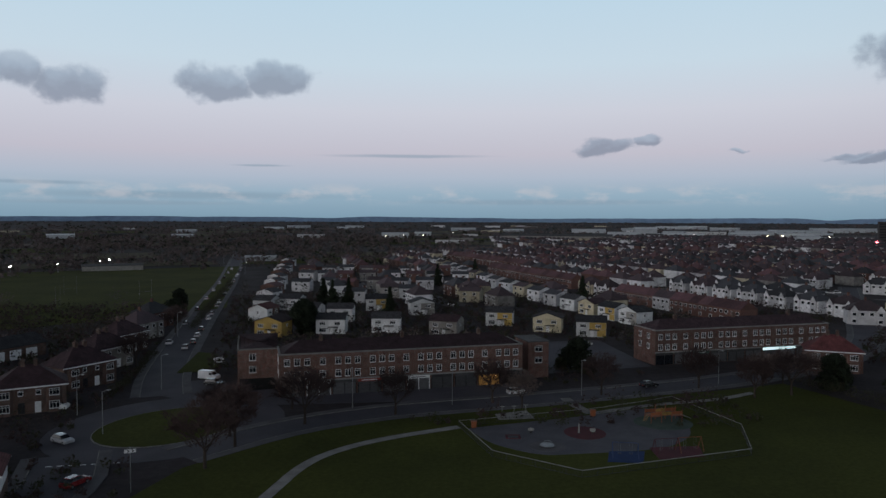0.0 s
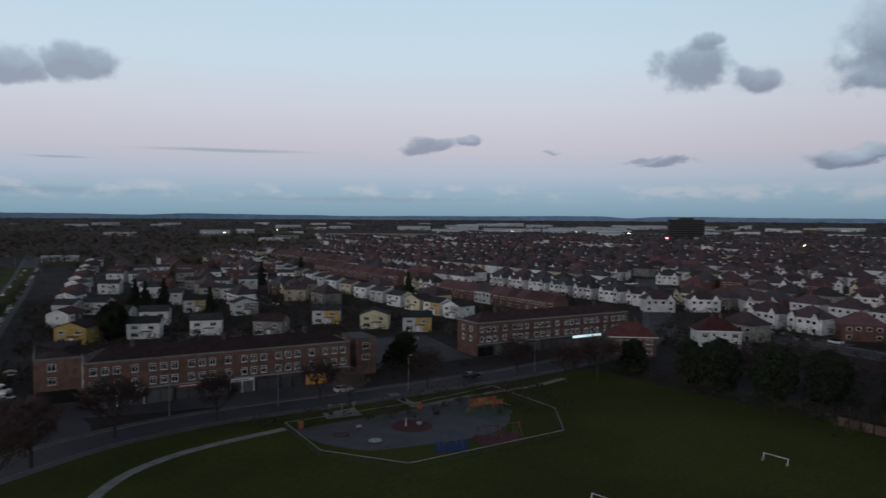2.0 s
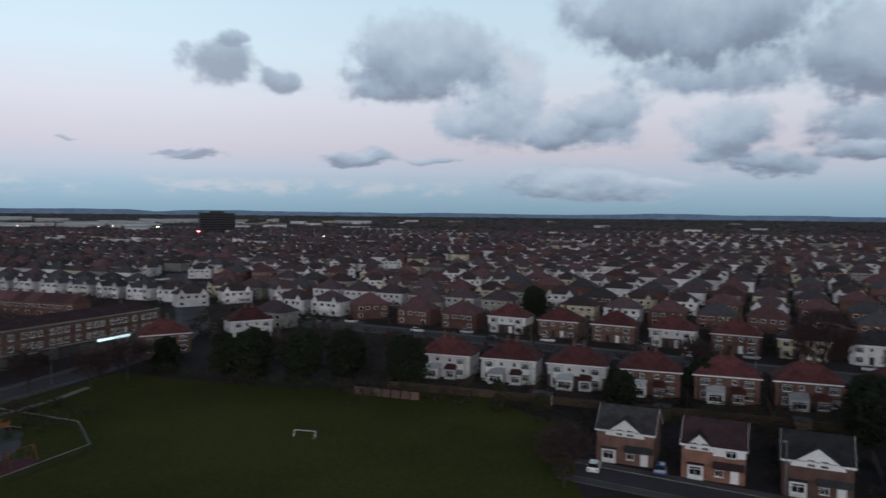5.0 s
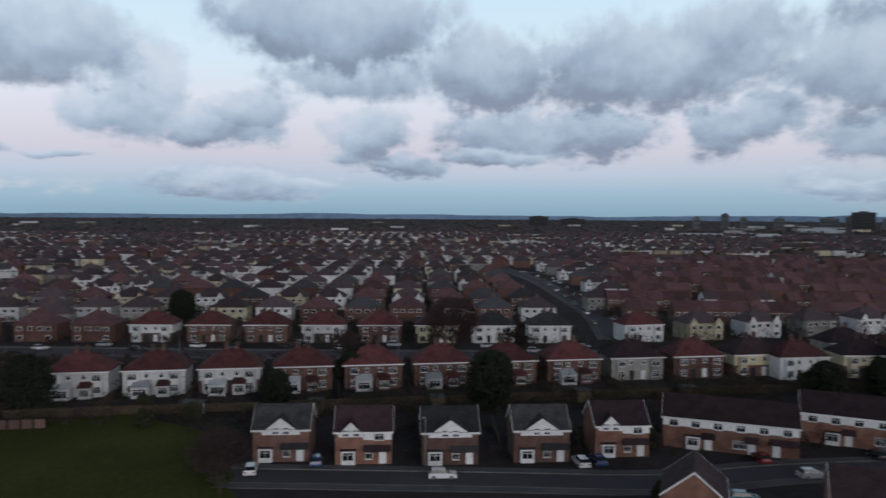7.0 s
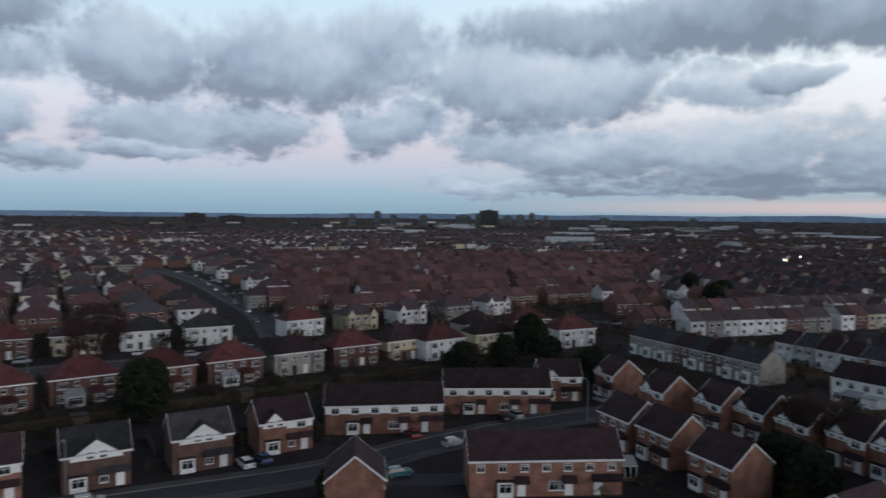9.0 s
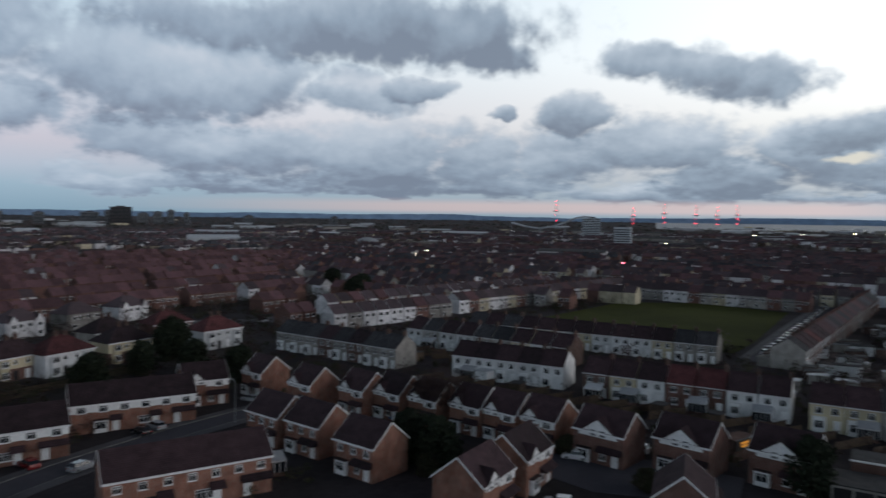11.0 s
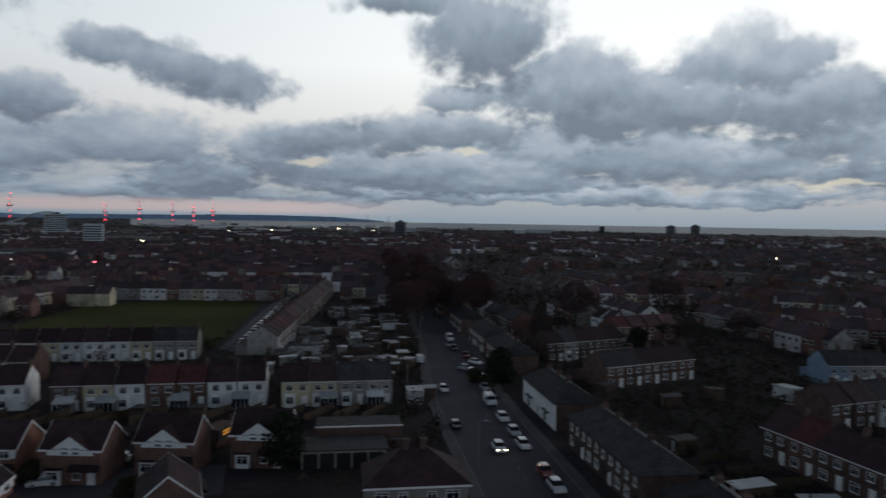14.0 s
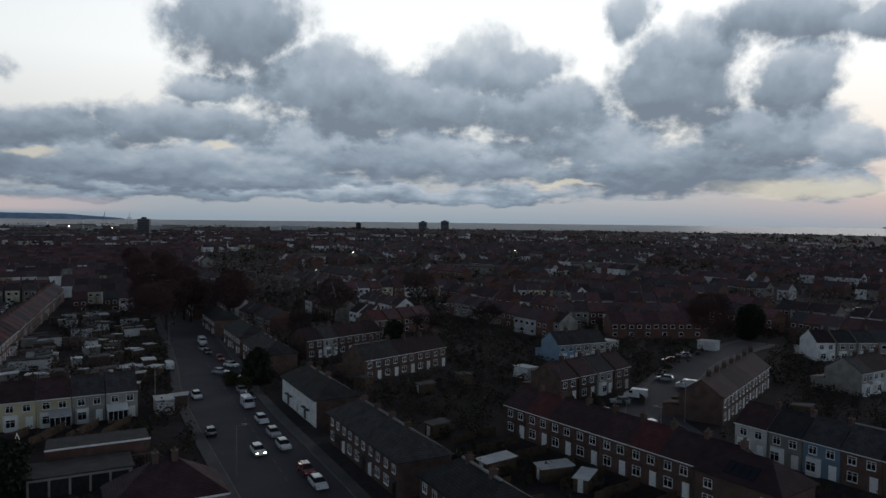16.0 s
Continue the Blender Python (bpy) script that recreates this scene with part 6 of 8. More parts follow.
quarter(120, 174, 300, 820, -166, "terr", WHITES + DULL, 0.6, (120, -360), 22, 40)
quarter(172, 234, 236, 620, 112, "terr", DULL, 0.42, (-60, -300), 24, 50)
quarter(186, 234, 560, 1000, 100, "semi", ["semi_dark", "semi_white", "semi_grey", "semi_brick"], 0.5, (-300, -600))
quarter(4, 122, 700, 1500, -72, "semi", MIXED, 0.52, (800, 300), 26, 60)
quarter(-12, 6, 340, 600, -76, "semi", MIXED, 0.5, (-10, 480))
quarter(120, 234, 800, 1700, -160, "terr", WHITES + DULL, 0.34, (300, -900), 26, 70)
tagged(new("distant_streets", STREETS.mesh("distant_streets", ASPHALT, PAVING)), "grey asphalt streets with paved footways between distant houses", "road", "", "stuff")
# long low sheds and flat roofs of the outer town
for k in range(150):
    a, r = rng.uniform(-40, 176), 900 + 2400 * rng.random()
    if a < -2 and rng.random() < 0.5:
        continue
    s = Shape().box(0, 0, -1, rng.uniform(16, 60), rng.uniform(10, 24), rng.uniform(4, 7), rng.choice((0, 0, 2, 1, 6)))
    m = shift(r * math.sin(radians(a)), r * math.cos(radians(a)), rise(r), -a + rng.uniform(-25, 25))
    k0 = len(FAR_TOWN.v)
    FAR_TOWN.v += [tuple(m @ Vector(p)) for p in s.v]
    FAR_TOWN.f += [tuple(i + k0 for i in f) for f in s.f]
    FAR_TOWN.s += s.s
tagged(new("distant_houses", FAR_TOWN.mesh("distant_houses", *FAR_MATS)), "countless distant suburban houses with red and brown roofs", "houses", "", "stuff")

MEADOW = material("rough_winter_meadow", (0.105, 0.1, 0.062), (0.075, 0.07, 0.05), 1.0, 0.02, 0.6, 0.3, 0, spec=0.06)
STUBBLE = material("brown_stubble_field", (0.12, 0.09, 0.078), (0.09, 0.07, 0.062), 1.0, 0.02, 0.6, 0.3, 0, spec=0.06)
field_dice = random.Random(21)
for r0 in (600, 720, 860, 1040, 1260, 1520, 1850, 2250):
    a = -44.0
    while a < 4:
        wide_a = field_dice.uniform(5, 11)
        if field_dice.random() < 0.72:
            r1 = r0 * field_dice.uniform(1.08, 1.17)
            corners = [(r, radians(v)) for r, v in ((r0, a), (r0, a + wide_a), (r1, a + wide_a + field_dice.uniform(-1, 1)), (r1, a + field_dice.uniform(-1, 1)))]
            s = Shape().face([(r * math.sin(v), r * math.cos(v), rise(r) + 0.6) for r, v in corners][::-1])
            structure("far_field", s.mesh("far_field", field_dice.choice((MEADOW, STUBBLE, LAWN, MEADOW))), "open winter field beyond the town", "field")
        a += wide_a + field_dice.uniform(0.3, 2.5)

TREE_MATS = [material("far_bare_woods", (0.115, 0.088, 0.084), (0.082, 0.064, 0.062), 0.95, 0.02, 0.5, 0, 0.4, island=True), material("far_evergreens", (0.02, 0.026, 0.013), (0.03, 0.03, 0.018), 0.95, 0.02, 0.5, 0, 0.4, island=True)]
woods = Shape()
count = 0
while count < 8500:
    a = rng.uniform(-42, 236)
    r = 180 + 2500 * rng.random() ** 1.15
    wood = noise.noise((r * math.sin(radians(a)) / 130, r * math.cos(radians(a)) / 130, 3.3))
    dense = 0.35 + (1.3 if (a < -2 and r > 430) or (98 < a < 150 and r > 600) else 0.0) + (0.5 if r > 900 else 0)
    if rng.random() > dense * (0.5 + wood):
        continue
    x, y = r * math.sin(radians(a)), r * math.cos(radians(a))
    if not off_road(x, y, 9) or not clear_of_houses(x, y, 8):
        continue
    h = rng.uniform(5, 11) if r > 300 else rng.uniform(4, 8)
    if 186 < a < 236 and r > 1500:
        h *= 0.6
    w = h * rng.uniform(0.35, 0.6)
    n = 84 if r < 500 else 24 if r < 1000 else 12
    leaf_cloud(woods, (x, y, rise(r) + h * 0.55), (w, w, h * 0.5), n, 0.58 if r < 500 else 1.4 if r < 1000 else 2.6, rng, 0.2, 0 if rng.random() < (0.88 if r < 500 else 0.75) else 1)
    count += 1
for zone, total, r0, r1 in (((-44, 2), 2600, 430, 1500), ((97, 150), 4200, 620, 1300), ((176, 236), 5200, 300, 1300), ((150, 176), 1500, 360, 1500)):
    for _ in range(total):
        a, r = rng.uniform(*zone), r0 + (r1 - r0) * rng.random()
        x, y = r * math.sin(radians(a)), r * math.cos(radians(a))
        if not off_road(x, y, 10) or not clear_of_houses(x, y, 8) or noise.noise((x / 90, y / 90, 8.1)) < -0.25:
            continue
        h = rng.uniform(4, 9)
        w = h * rng.uniform(0.5, 0.9)
        leaf_cloud(woods, (x, y, rise(r) + h * 0.45), (w, w, h * 0.55), 10, 1.3 + r / 430, rng, 0.25, 0 if rng.random() < 0.85 else 1)
for _ in range(5200):
    a, r = rng.uniform(-42, 236), 1500 + 3200 * rng.random()
    if 150 < a and r > 2500:
        continue
    x, y = r * math.sin(radians(a)), r * math.cos(radians(a))
    h, w = rng.uniform(5, 9), rng.uniform(8, 22)
    leaf_cloud(woods, (x, y, rise(r) + h * 0.4), (w, w, h * 0.5), 9, 7.0, rng, 0.3, 0 if rng.random() < 0.8 else 1)
tagged(new("distant_trees", woods.mesh("distant_trees", *TREE_MATS)), "hazy brown bare trees and woods among the houses", "trees", "", "stuff")

# ---------------------------------------------------------------- play area
SOFT_RED = material("red_safety_surface", (0.09, 0.022, 0.03), (0.07, 0.019, 0.025), 0.95, 0.6, 6, 0.3, 0)
SOFT_BLUE = material("blue_safety_surface", (0.012, 0.035, 0.12), (0.01, 0.03, 0.1), 0.95, 0.6, 6, 0.3, 0)
SOFT_GREEN = material("worn_green_surface", (0.06, 0.085, 0.07), (0.045, 0.07, 0.055), 0.95, 0.6, 6, 0.3, 0)
PLAY_GREY = material("play_tarmac", (0.088, 0.087, 0.102), (0.068, 0.067, 0.079), 0.9, 0.25, 5, 0.3, 0)
ORANGE = material("orange_painted_steel", (0.24, 0.08, 0.032), (0.19, 0.065, 0.028), 0.5, 2, 12, 0, 0.2)
YELLOW = material("yellow_painted_steel", (0.26, 0.17, 0.05), None, 0.5, 2, 12, 0, 0.2)
PALE_PAINT = material("pale_painted_steel", (0.3, 0.3, 0.28), (0.23, 0.23, 0.22), 0.5, 2, 12, 0, 0.2)


def ring(cx, cy, rx, ry, n=28):
    return [(cx + rx * math.cos(k * math.tau / n), cy + ry * math.sin(k * math.tau / n)) for k in range(n)]


sheet("play_tarmac", smooth_line([(4.8, 126.3), (7.5, 119.5), (11, 115.8), (16.1, 112.2), (22.7, 113.4), (32.1, 114.6), (39.6, 117.6), (45.3, 125.5), (46.8, 142.3), (38, 140.4), (29, 135.8), (4.8, 127)], 2), 0.125, PLAY_GREY, "worn grey-blue tarmac of the play area", "playground", 0.1)
sheet("play_circle", ring(25.3, 124.4, 3.7, 3.9), 0.16, SOFT_RED, "round dark red safety surface", "playground", 0.12)
sheet("play_oval", ring(41.2, 131, 5.4, 4.8), 0.16, SOFT_GREEN, "pale worn oval under the climbing frame", "playground", 0.12)
sheet("play_ring", ring(17.5, 116.8, 3.1, 2.7), 0.15, PAVING, "paler round patch under the roundabout", "playground", 0.12)
sheet("play_blue_mat", [(27.3, 114.4), (25.9, 109.4), (31.3, 108.9), (33.1, 114.4)], 0.17, SOFT_BLUE, "bright blue safety surface under swings", "playground", 0.12)
sheet("play_red_mat", [(34.4, 116.4), (34.4, 110.6), (42, 112), (43, 117.2)], 0.17, SOFT_RED, "dark red safety surface under swings", "playground", 0.12)
sheet("exercise_pad", [(10.2, 136.2), (10.7, 132.4), (17.6, 133.6), (16.6, 139)], 0.16, CONCRETE, "small concrete pad with exercise posts", "pavement", 0.12)

fence = root("play_fence", "low pale steel fence round the play area", "fence")
corners = [(3, 127.8), (8, 111.3), (20.5, 102.4), (49.8, 112.6), (53.9, 126.3), (47.7, 146.3), (40, 141.8), (29.3, 136.6), (3, 127.8)]
post_mesh = Shape().tube((0, 0, 0), (0, 0, 1.15), 0.035, 0.035, 6).mesh("post", DARK_METAL)
wire_mesh = material("fence_mesh", (0.06, 0.065, 0.06), None, 0.5, 2, 10, 0, 0.1)
for p, q in zip(corners, corners[1:]):
    p, q = Vector(p), Vector(q)
    d, n = q - p, max(2, round((q - p).length / 2.6))
    turn = math.degrees(math.atan2(d.y, d.x))
    for k in range(n):
        c = p.lerp(q, k / n)
        part("post", post_mesh, fence, at=shift(c.x, c.y, 0.1))
    part("rail", Shape().box(0, -0.035, 1.12, d.length, 0.035, 1.19).mesh("rail", PALE_PAINT), fence, at=shift(p.x, p.y, 0.1, turn))
    part("rail", Shape().box(0, -0.02, 0.12, d.length, 0.02, 0.17).mesh("rail", DARK_METAL), fence, at=shift(p.x, p.y, 0.1, turn))
    bars = Shape()
    for k in range(int(d.length / 0.28)):
        bars.box(0.14 + k * 0.28, -0.008, 0.17, 0.156 + k * 0.28, 0.008, 1.12)
    tagged(part("infill_bars", bars.mesh("infill_bars", wire_mesh), fence, at=shift(p.x, p.y, 0.1, turn)), kind="stuff")

frame_root = root("climbing_frame", "orange and yellow steel climbing frame with platforms", "play equipment")
frame_root.matrix_basis = shift(41.7, 132.2, 0.16, 12)
for i in range(4):
    for j in range(2):
        part("post", Shape().tube((-3.2 + 2.1 * i, -1.2 + 2.4 * j, 0), (-3.2 + 2.1 * i, -1.2 + 2.4 * j, 2.9 if i in (1, 2) else 2.2), 0.07, 0.07, 8).mesh("post", ORANGE), frame_root)
for i in range(3):
    part("platform", Shape().box(-3.1 + 2.1 * i, -1.15, 1.1 + 0.2 * (i == 1), -1.2 + 2.1 * i, 1.15, 1.2 + 0.2 * (i == 1)).mesh("platform", ORANGE), frame_root)
    for yy in (-1.2, 1.2):
        part("guard_panel", Shape().box(-3.1 + 2.1 * i, yy - 0.03, 1.4, -1.2 + 2.1 * i, yy + 0.03, 2.0).mesh("guard_panel", ORANGE if i != 1 else YELLOW), frame_root)
part("slide", Shape().solid([(3.1, -0.35, 1.2), (3.1, 0.35, 1.2), (5.6, 0.35, 0.2), (5.6, -0.35, 0.2), (3.1, -0.35, 1.1), (3.1, 0.35, 1.1), (5.6, 0.35, 0.1), (5.6, -0.35, 0.1)], [(3, 2, 1, 0), (4, 5, 6, 7), (0, 1, 5, 4), (1, 2, 6, 5), (2, 3, 7, 6), (3, 0, 4, 7)]).mesh("slide", GREY_METAL), frame_root, "steel slide")
ladder = Shape()
for k in range(5):
    ladder.tube((-3.9 + 0.14 * k, -0.5, 0.2 + 0.22 * k), (-3.9 + 0.14 * k, 0.5, 0.2 + 0.22 * k), 0.03, 0.03, 5)
part("ladder", ladder.tube((-4.05, -0.5, 0), (-3.2, -0.5, 1.3), 0.03, 0.03, 5).tube((-4.05, 0.5, 0), (-3.2, 0.5, 1.3), 0.03, 0.03, 5).mesh("ladder", YELLOW), frame_root)


PAINT_BLUE = material("blue_painted_steel", (0.03, 0.06, 0.16), None, 0.5, 2, 12, 0, 0.2)


def swing(x, y, turn, paint):
    o = root("swing_set", "steel swing set with two hanging seats", "play equipment", "swings in the play area")
    o.matrix_basis = shift(x, y, 0.17, turn)
    for sx in (-2.0, 2.0):
        for sy in (-1.0, 1.0):
            part("leg", Shape().tube((sx, sy, 0), (sx, 0, 2.3), 0.05, 0.05, 6).mesh("leg", paint), o)
    part("crossbar", Shape().tube((-2.0, 0, 2.3), (2.0, 0, 2.3), 0.05, 0.05, 6).mesh("crossbar", paint), o)
    for sx in (-0.9, 0.9):
        part("seat", Shape().box(sx - 0.22, -0.08, 0.45, sx + 0.22, 0.08, 0.5).mesh("seat", DARK_METAL), o)
        part("chain", Shape().tube((sx - 0.2, 0, 0.5), (sx - 0.2, 0, 2.28), 0.012, 0.012, 4).tube((sx + 0.2, 0, 0.5), (sx + 0.2, 0, 2.28), 0.012, 0.012, 4).mesh("chain", GREY_METAL), o)


swing(29.2, 111.7, -8, PAINT_BLUE)
swing(36.4, 113.8, 10, SOFT_RED)
swing(40.5, 114.6, 10, ORANGE)


def small_toy(name, label, x, y, paint, build):
    o = root(name, label, "play equipment")
    o.matrix_basis = shift(x, y, 0.14)
    for piece, shape in build(Shape):
        part(piece, shape.mesh(piece, paint if piece != "base" else DARK_METAL), o)


small_toy("spring_rider", "small pale spring rider on tarmac", 15.7, 124.2, PALE_PAINT, lambda S: [("base", S().tube((0, 0, 0), (0, 0, 0.45), 0.16, 0.16, 8)), ("rider", S().box(-0.5, -0.12, 0.45, 0.5, 0.12, 0.85)), ("handle", S().box(-0.05, -0.3, 0.85, 0.05, 0.3, 1.0))])
small_toy("roundabout", "low round steel roundabout with handrails", 17.5, 116.8, GREY_METAL, lambda S: [("base", S().tube((0, 0, 0), (0, 0, 0.2), 0.4, 0.4, 10)), ("deck", S().tube((0, 0, 0.2), (0, 0, 0.3), 1.2, 1.2, 20)), ("rail", S().tube((-1, 0, 0.3), (-0.5, 0, 1.0), 0.03, 0.03, 6).tube((1, 0, 0.3), (0.5, 0, 1.0), 0.03, 0.03, 6).tube((-0.5, 0, 1.0), (0.5, 0, 1.0), 0.03, 0.03, 6))])
small_toy("play_post", "white play post on the red circle", 24.2, 124.2, PALE_PAINT, lambda S: [("base", S().tube((0, 0, 0), (0, 0, 0.12), 0.3, 0.3, 10)), ("pillar", S().tube((0, 0, 0.12), (0, 0, 1.5), 0.16, 0.12, 8)), ("cap", S().tube((0, 0, 1.5), (0, 0, 1.7), 0.24, 0.1, 8))])
small_toy("play_stool", "squat play stool on the red circle", 26.6, 124.0, PALE_PAINT, lambda S: [("base", S().tube((0, 0, 0), (0, 0, 0.4), 0.12, 0.12, 8)), ("top", S().tube((0, 0, 0.4), (0, 0, 0.55), 0.45, 0.45, 12)), ("rail", S().box(-0.5, -0.04, 0.55, 0.5, 0.04, 0.9))])
small_toy("ground_trampoline", "sunken trampoline with a dark red rim", 12.3, 121.9, SOFT_RED, lambda S: [("base", S().box(-0.9, -0.7, 0, 0.9, 0.7, 0.05)), ("rim", S().box(-1.3, -1.1, 0, 1.3, -0.75, 0.09).box(-1.3, 0.75, 0, 1.3, 1.1, 0.09).box(-1.3, -0.75, 0, -0.95, 0.75, 0.09).box(0.95, -0.75, 0, 1.3, 0.75, 0.09))])
for x, y in ((5.7, 127.2), (29.0, 135.2)):
    small_toy("litter_bin", "orange litter bin beside the play gate", x, y, ORANGE, lambda S: [("base", S().box(-0.35, -0.35, 0, 0.35, 0.35, 0.1)), ("body", S().box(-0.45, -0.4, 0.1, 0.45, 0.4, 1.0)), ("hood", S().box(-0.5, -0.45, 1.0, 0.5, 0.45, 1.25))])
for x, y in ((11.5, 135.2), (13.8, 135.4), (16.2, 136.4)):
    small_toy("exercise_post", "pale outdoor exercise post on the pad", x, y, PALE_PAINT, lambda S: [("base", S().box(-0.3, -0.3, 0, 0.3, 0.3, 0.1)), ("upright", S().tube((0, 0, 0.1), (0, 0, 1.9), 0.06, 0.06, 6)), ("bar", S().box(-0.45, -0.04, 1.75, 0.45, 0.04, 1.85))])


def goal(x, y, turn):
    o = root("football_goal", "white steel goal frame on the grass", "goal", "goals on the lawn")
    o.matrix_basis = shift(x, y, 0.1, turn)
    for s in (-1, 1):
        part("post", Shape().tube((s * 1.9, 0, 0), (s * 1.9, 0, 1.1), 0.05, 0.06, 6).mesh("post", UPVC), o)
        part("stay", Shape().tube((s * 1.9, 0.7, 0), (s * 1.9, 0, 1.1), 0.03, 0.03, 5).mesh("stay", UPVC), o)
    part("crossbar", Shape().tube((-1.95, 0, 1.1), (1.95, 0, 1.1), 0.05, 0.05, 6).mesh("crossbar", UPVC), o)


goal(76.6, 92.9, 115)
goal(43, 84, 120)


POST_PAINT = material("weathered_white_paint", (0.2, 0.2, 0.19), None, 0.6, 2, 12, 0, 0.2)


def rugby(x, y, turn):
    o = root("rugby_posts", "tall white rugby posts on the field", "goal posts", "posts on the sports field")
    o.matrix_basis = shift(x, y, 0.1, turn)
    for s in (-1, 1):
        part("post", Shape().tube((s * 2.8, 0, 0), (s * 2.8, 0, 9), 0.05, 0.04, 6).mesh("post", POST_PAINT), o)
    part("crossbar", Shape().tube((-2.8, 0, 3), (2.8, 0, 3), 0.04, 0.04, 6).mesh("crossbar", POST_PAINT), o)


rugby(-141, 335, 40)
rugby(-163, 299, 100)
rugby(-184, 349, 40)

# ---------------------------------------------------------------- vehicles
RUBBER = material("tyre_rubber", (0.018, 0.018, 0.018), None, 0.8, 4, 30, 0, 0)
TAIL = material("red_lamp_lens", (0.3, 0.02, 0.02), None, 0.3, 4, 30, 0, 0)
LENS = material("clear_lamp_lens", (0.6, 0.6, 0.6), None, 0.2, 4, 30, 0, 0)
HEADLIGHT = lamp_material("lit_headlamp", (1.0, 0.85, 0.6), 12.0)
BEACON = lamp_material("lit_amber_window", (1.0, 0.42, 0.05), 0.6)
PAINTS = {n: glossy(n + "_car_paint", c, 0.18, 0.5, 0.0, 0.6) for n, c in (("white", (0.7, 0.7, 0.71)), ("silver", (0.36, 0.37, 0.39)), ("dark", (0.02, 0.021, 0.024)), ("blue", (0.03, 0.08, 0.2)), ("red", (0.22, 0.02, 0.022)), ("teal", (0.03, 0.14, 0.17)))}
WHEEL = Shape().tube((0, -0.1, 0), (0, 0.1, 0), 0.32, 0.32, 14).mesh("wheel", RUBBER)
RIM = Shape().tube((0, -0.115, 0), (0, 0.115, 0), 0.19, 0.19, 10).mesh("rim", GREY_METAL)


def hull(profile, w_low, w_top, z_turn):
    """A body lofted across: the side profile, drawn in above z_turn."""
    s, n = Shape(), len(profile)
    rows = []
    for side in (-1, 1):
        rows.append([(x, side * (w_low if z <= z_turn else w_top) / 2, z) for x, z in profile])
    return s.solid(rows[0] + rows[1], [tuple(range(n)), tuple(range(2 * n - 1, n - 1, -1))] + [((i + 1) % n, i, n + i, n + (i + 1) % n) for i in range(n)])


CARS = {}


def vehicle(kind, paint, lit=False):
    names = {"car": ("car", f"{paint} hatchback car standing on the road"), "van": ("van", f"{paint} panel van parked at the kerb")}
    o = root(names[kind][0], names[kind][1], names[kind][0], "cars and vans on the streets")
    p = PAINTS[paint]
    if kind == "car":
        body = hull([(-2.0, 0.28), (2.0, 0.28), (2.06, 0.55), (1.95, 0.78), (0.95, 0.95), (-1.95, 0.98), (-2.06, 0.6)], 1.76, 1.66, 0.7)
        glass = Shape().solid([(1.0, -0.8, 0.94), (1.0, 0.8, 0.94), (-1.9, 0.8, 0.97), (-1.9, -0.8, 0.97), (0.3, -0.62, 1.44), (0.3, 0.62, 1.44), (-1.5, 0.62, 1.44), (-1.5, -0.62, 1.44)], [(0, 1, 5, 4), (1, 2, 6, 5), (2, 3, 7, 6), (3, 0, 4, 7)])
        top = Shape().solid([(0.34, -0.64, 1.43), (0.34, 0.64, 1.43), (-1.54, 0.64, 1.43), (-1.54, -0.64, 1.43), (0.2, -0.55, 1.5), (0.2, 0.55, 1.5), (-1.4, 0.55, 1.5), (-1.4, -0.55, 1.5)], [(4, 5, 6, 7), (0, 1, 5, 4), (1, 2, 6, 5), (2, 3, 7, 6), (3, 0, 4, 7)])
        axle, nose, tail, lamp_z = (1.25, -1.3), 2.03, -2.05, 0.62
    else:
        body = hull([(-2.4, 0.35), (2.4, 0.35), (2.46, 0.7), (2.3, 1.05), (1.6, 1.25), (0.95, 2.0), (-2.36, 2.05), (-2.44, 0.7)], 1.95, 1.82, 1.1)
        glass = Shape().solid([(1.66, -0.86, 1.24), (1.66, 0.86, 1.24), (1.0, 0.78, 1.93), (1.0, -0.78, 1.93), (1.62, -0.86, 1.2), (1.62, 0.86, 1.2), (0.95, 0.78, 1.9), (0.95, -0.78, 1.9)], [(0, 1, 2, 3), (7, 6, 5, 4), (0, 4, 5, 1), (1, 5, 6, 2), (2, 6, 7, 3), (3, 7, 4, 0)])
        glass.box(0.55, -0.985, 1.2, 1.3, -0.9, 1.75).box(0.55, 0.9, 1.2, 1.3, 0.985, 1.75)
        top = Shape().box(-2.3, -0.8, 2.03, 0.85, 0.8, 2.1)
        axle, nose, tail, lamp_z = (1.5, -1.5), 2.42, -2.43, 0.85
    part("body", body.mesh("body", p), o)
    part("glazing", glass.mesh("glazing", PANE), o)
    part("roof", top.mesh("roof", p), o)
    for x in axle:
        for y in (-0.8, 0.8):
            w = part("wheel", WHEEL, o, at=shift(x, y, 0.32))
            part("rim", RIM, w)
    for y in (-0.62, 0.62):
        part("headlight", Shape().box(nose - 0.08, y - 0.18, lamp_z, nose + 0.03, y + 0.18, lamp_z + 0.14).mesh("headlight", HEADLIGHT if lit else LENS), o)
        part("tail_light", Shape().box(tail - 0.03, y - 0.15, lamp_z, tail + 0.1, y + 0.15, lamp_z + 0.18).mesh("tail_light", TAIL), o)
    return o


def park(kind, paint, x, y, heading, lit=False, z=0.06):
    key = (kind, paint, lit)
    m = shift(x, y, z, 90 - heading)
    if key in CARS:
        return copy_thing(CARS[key], m)
    CARS[key] = vehicle(kind, paint, lit)
    CARS[key].matrix_basis = m


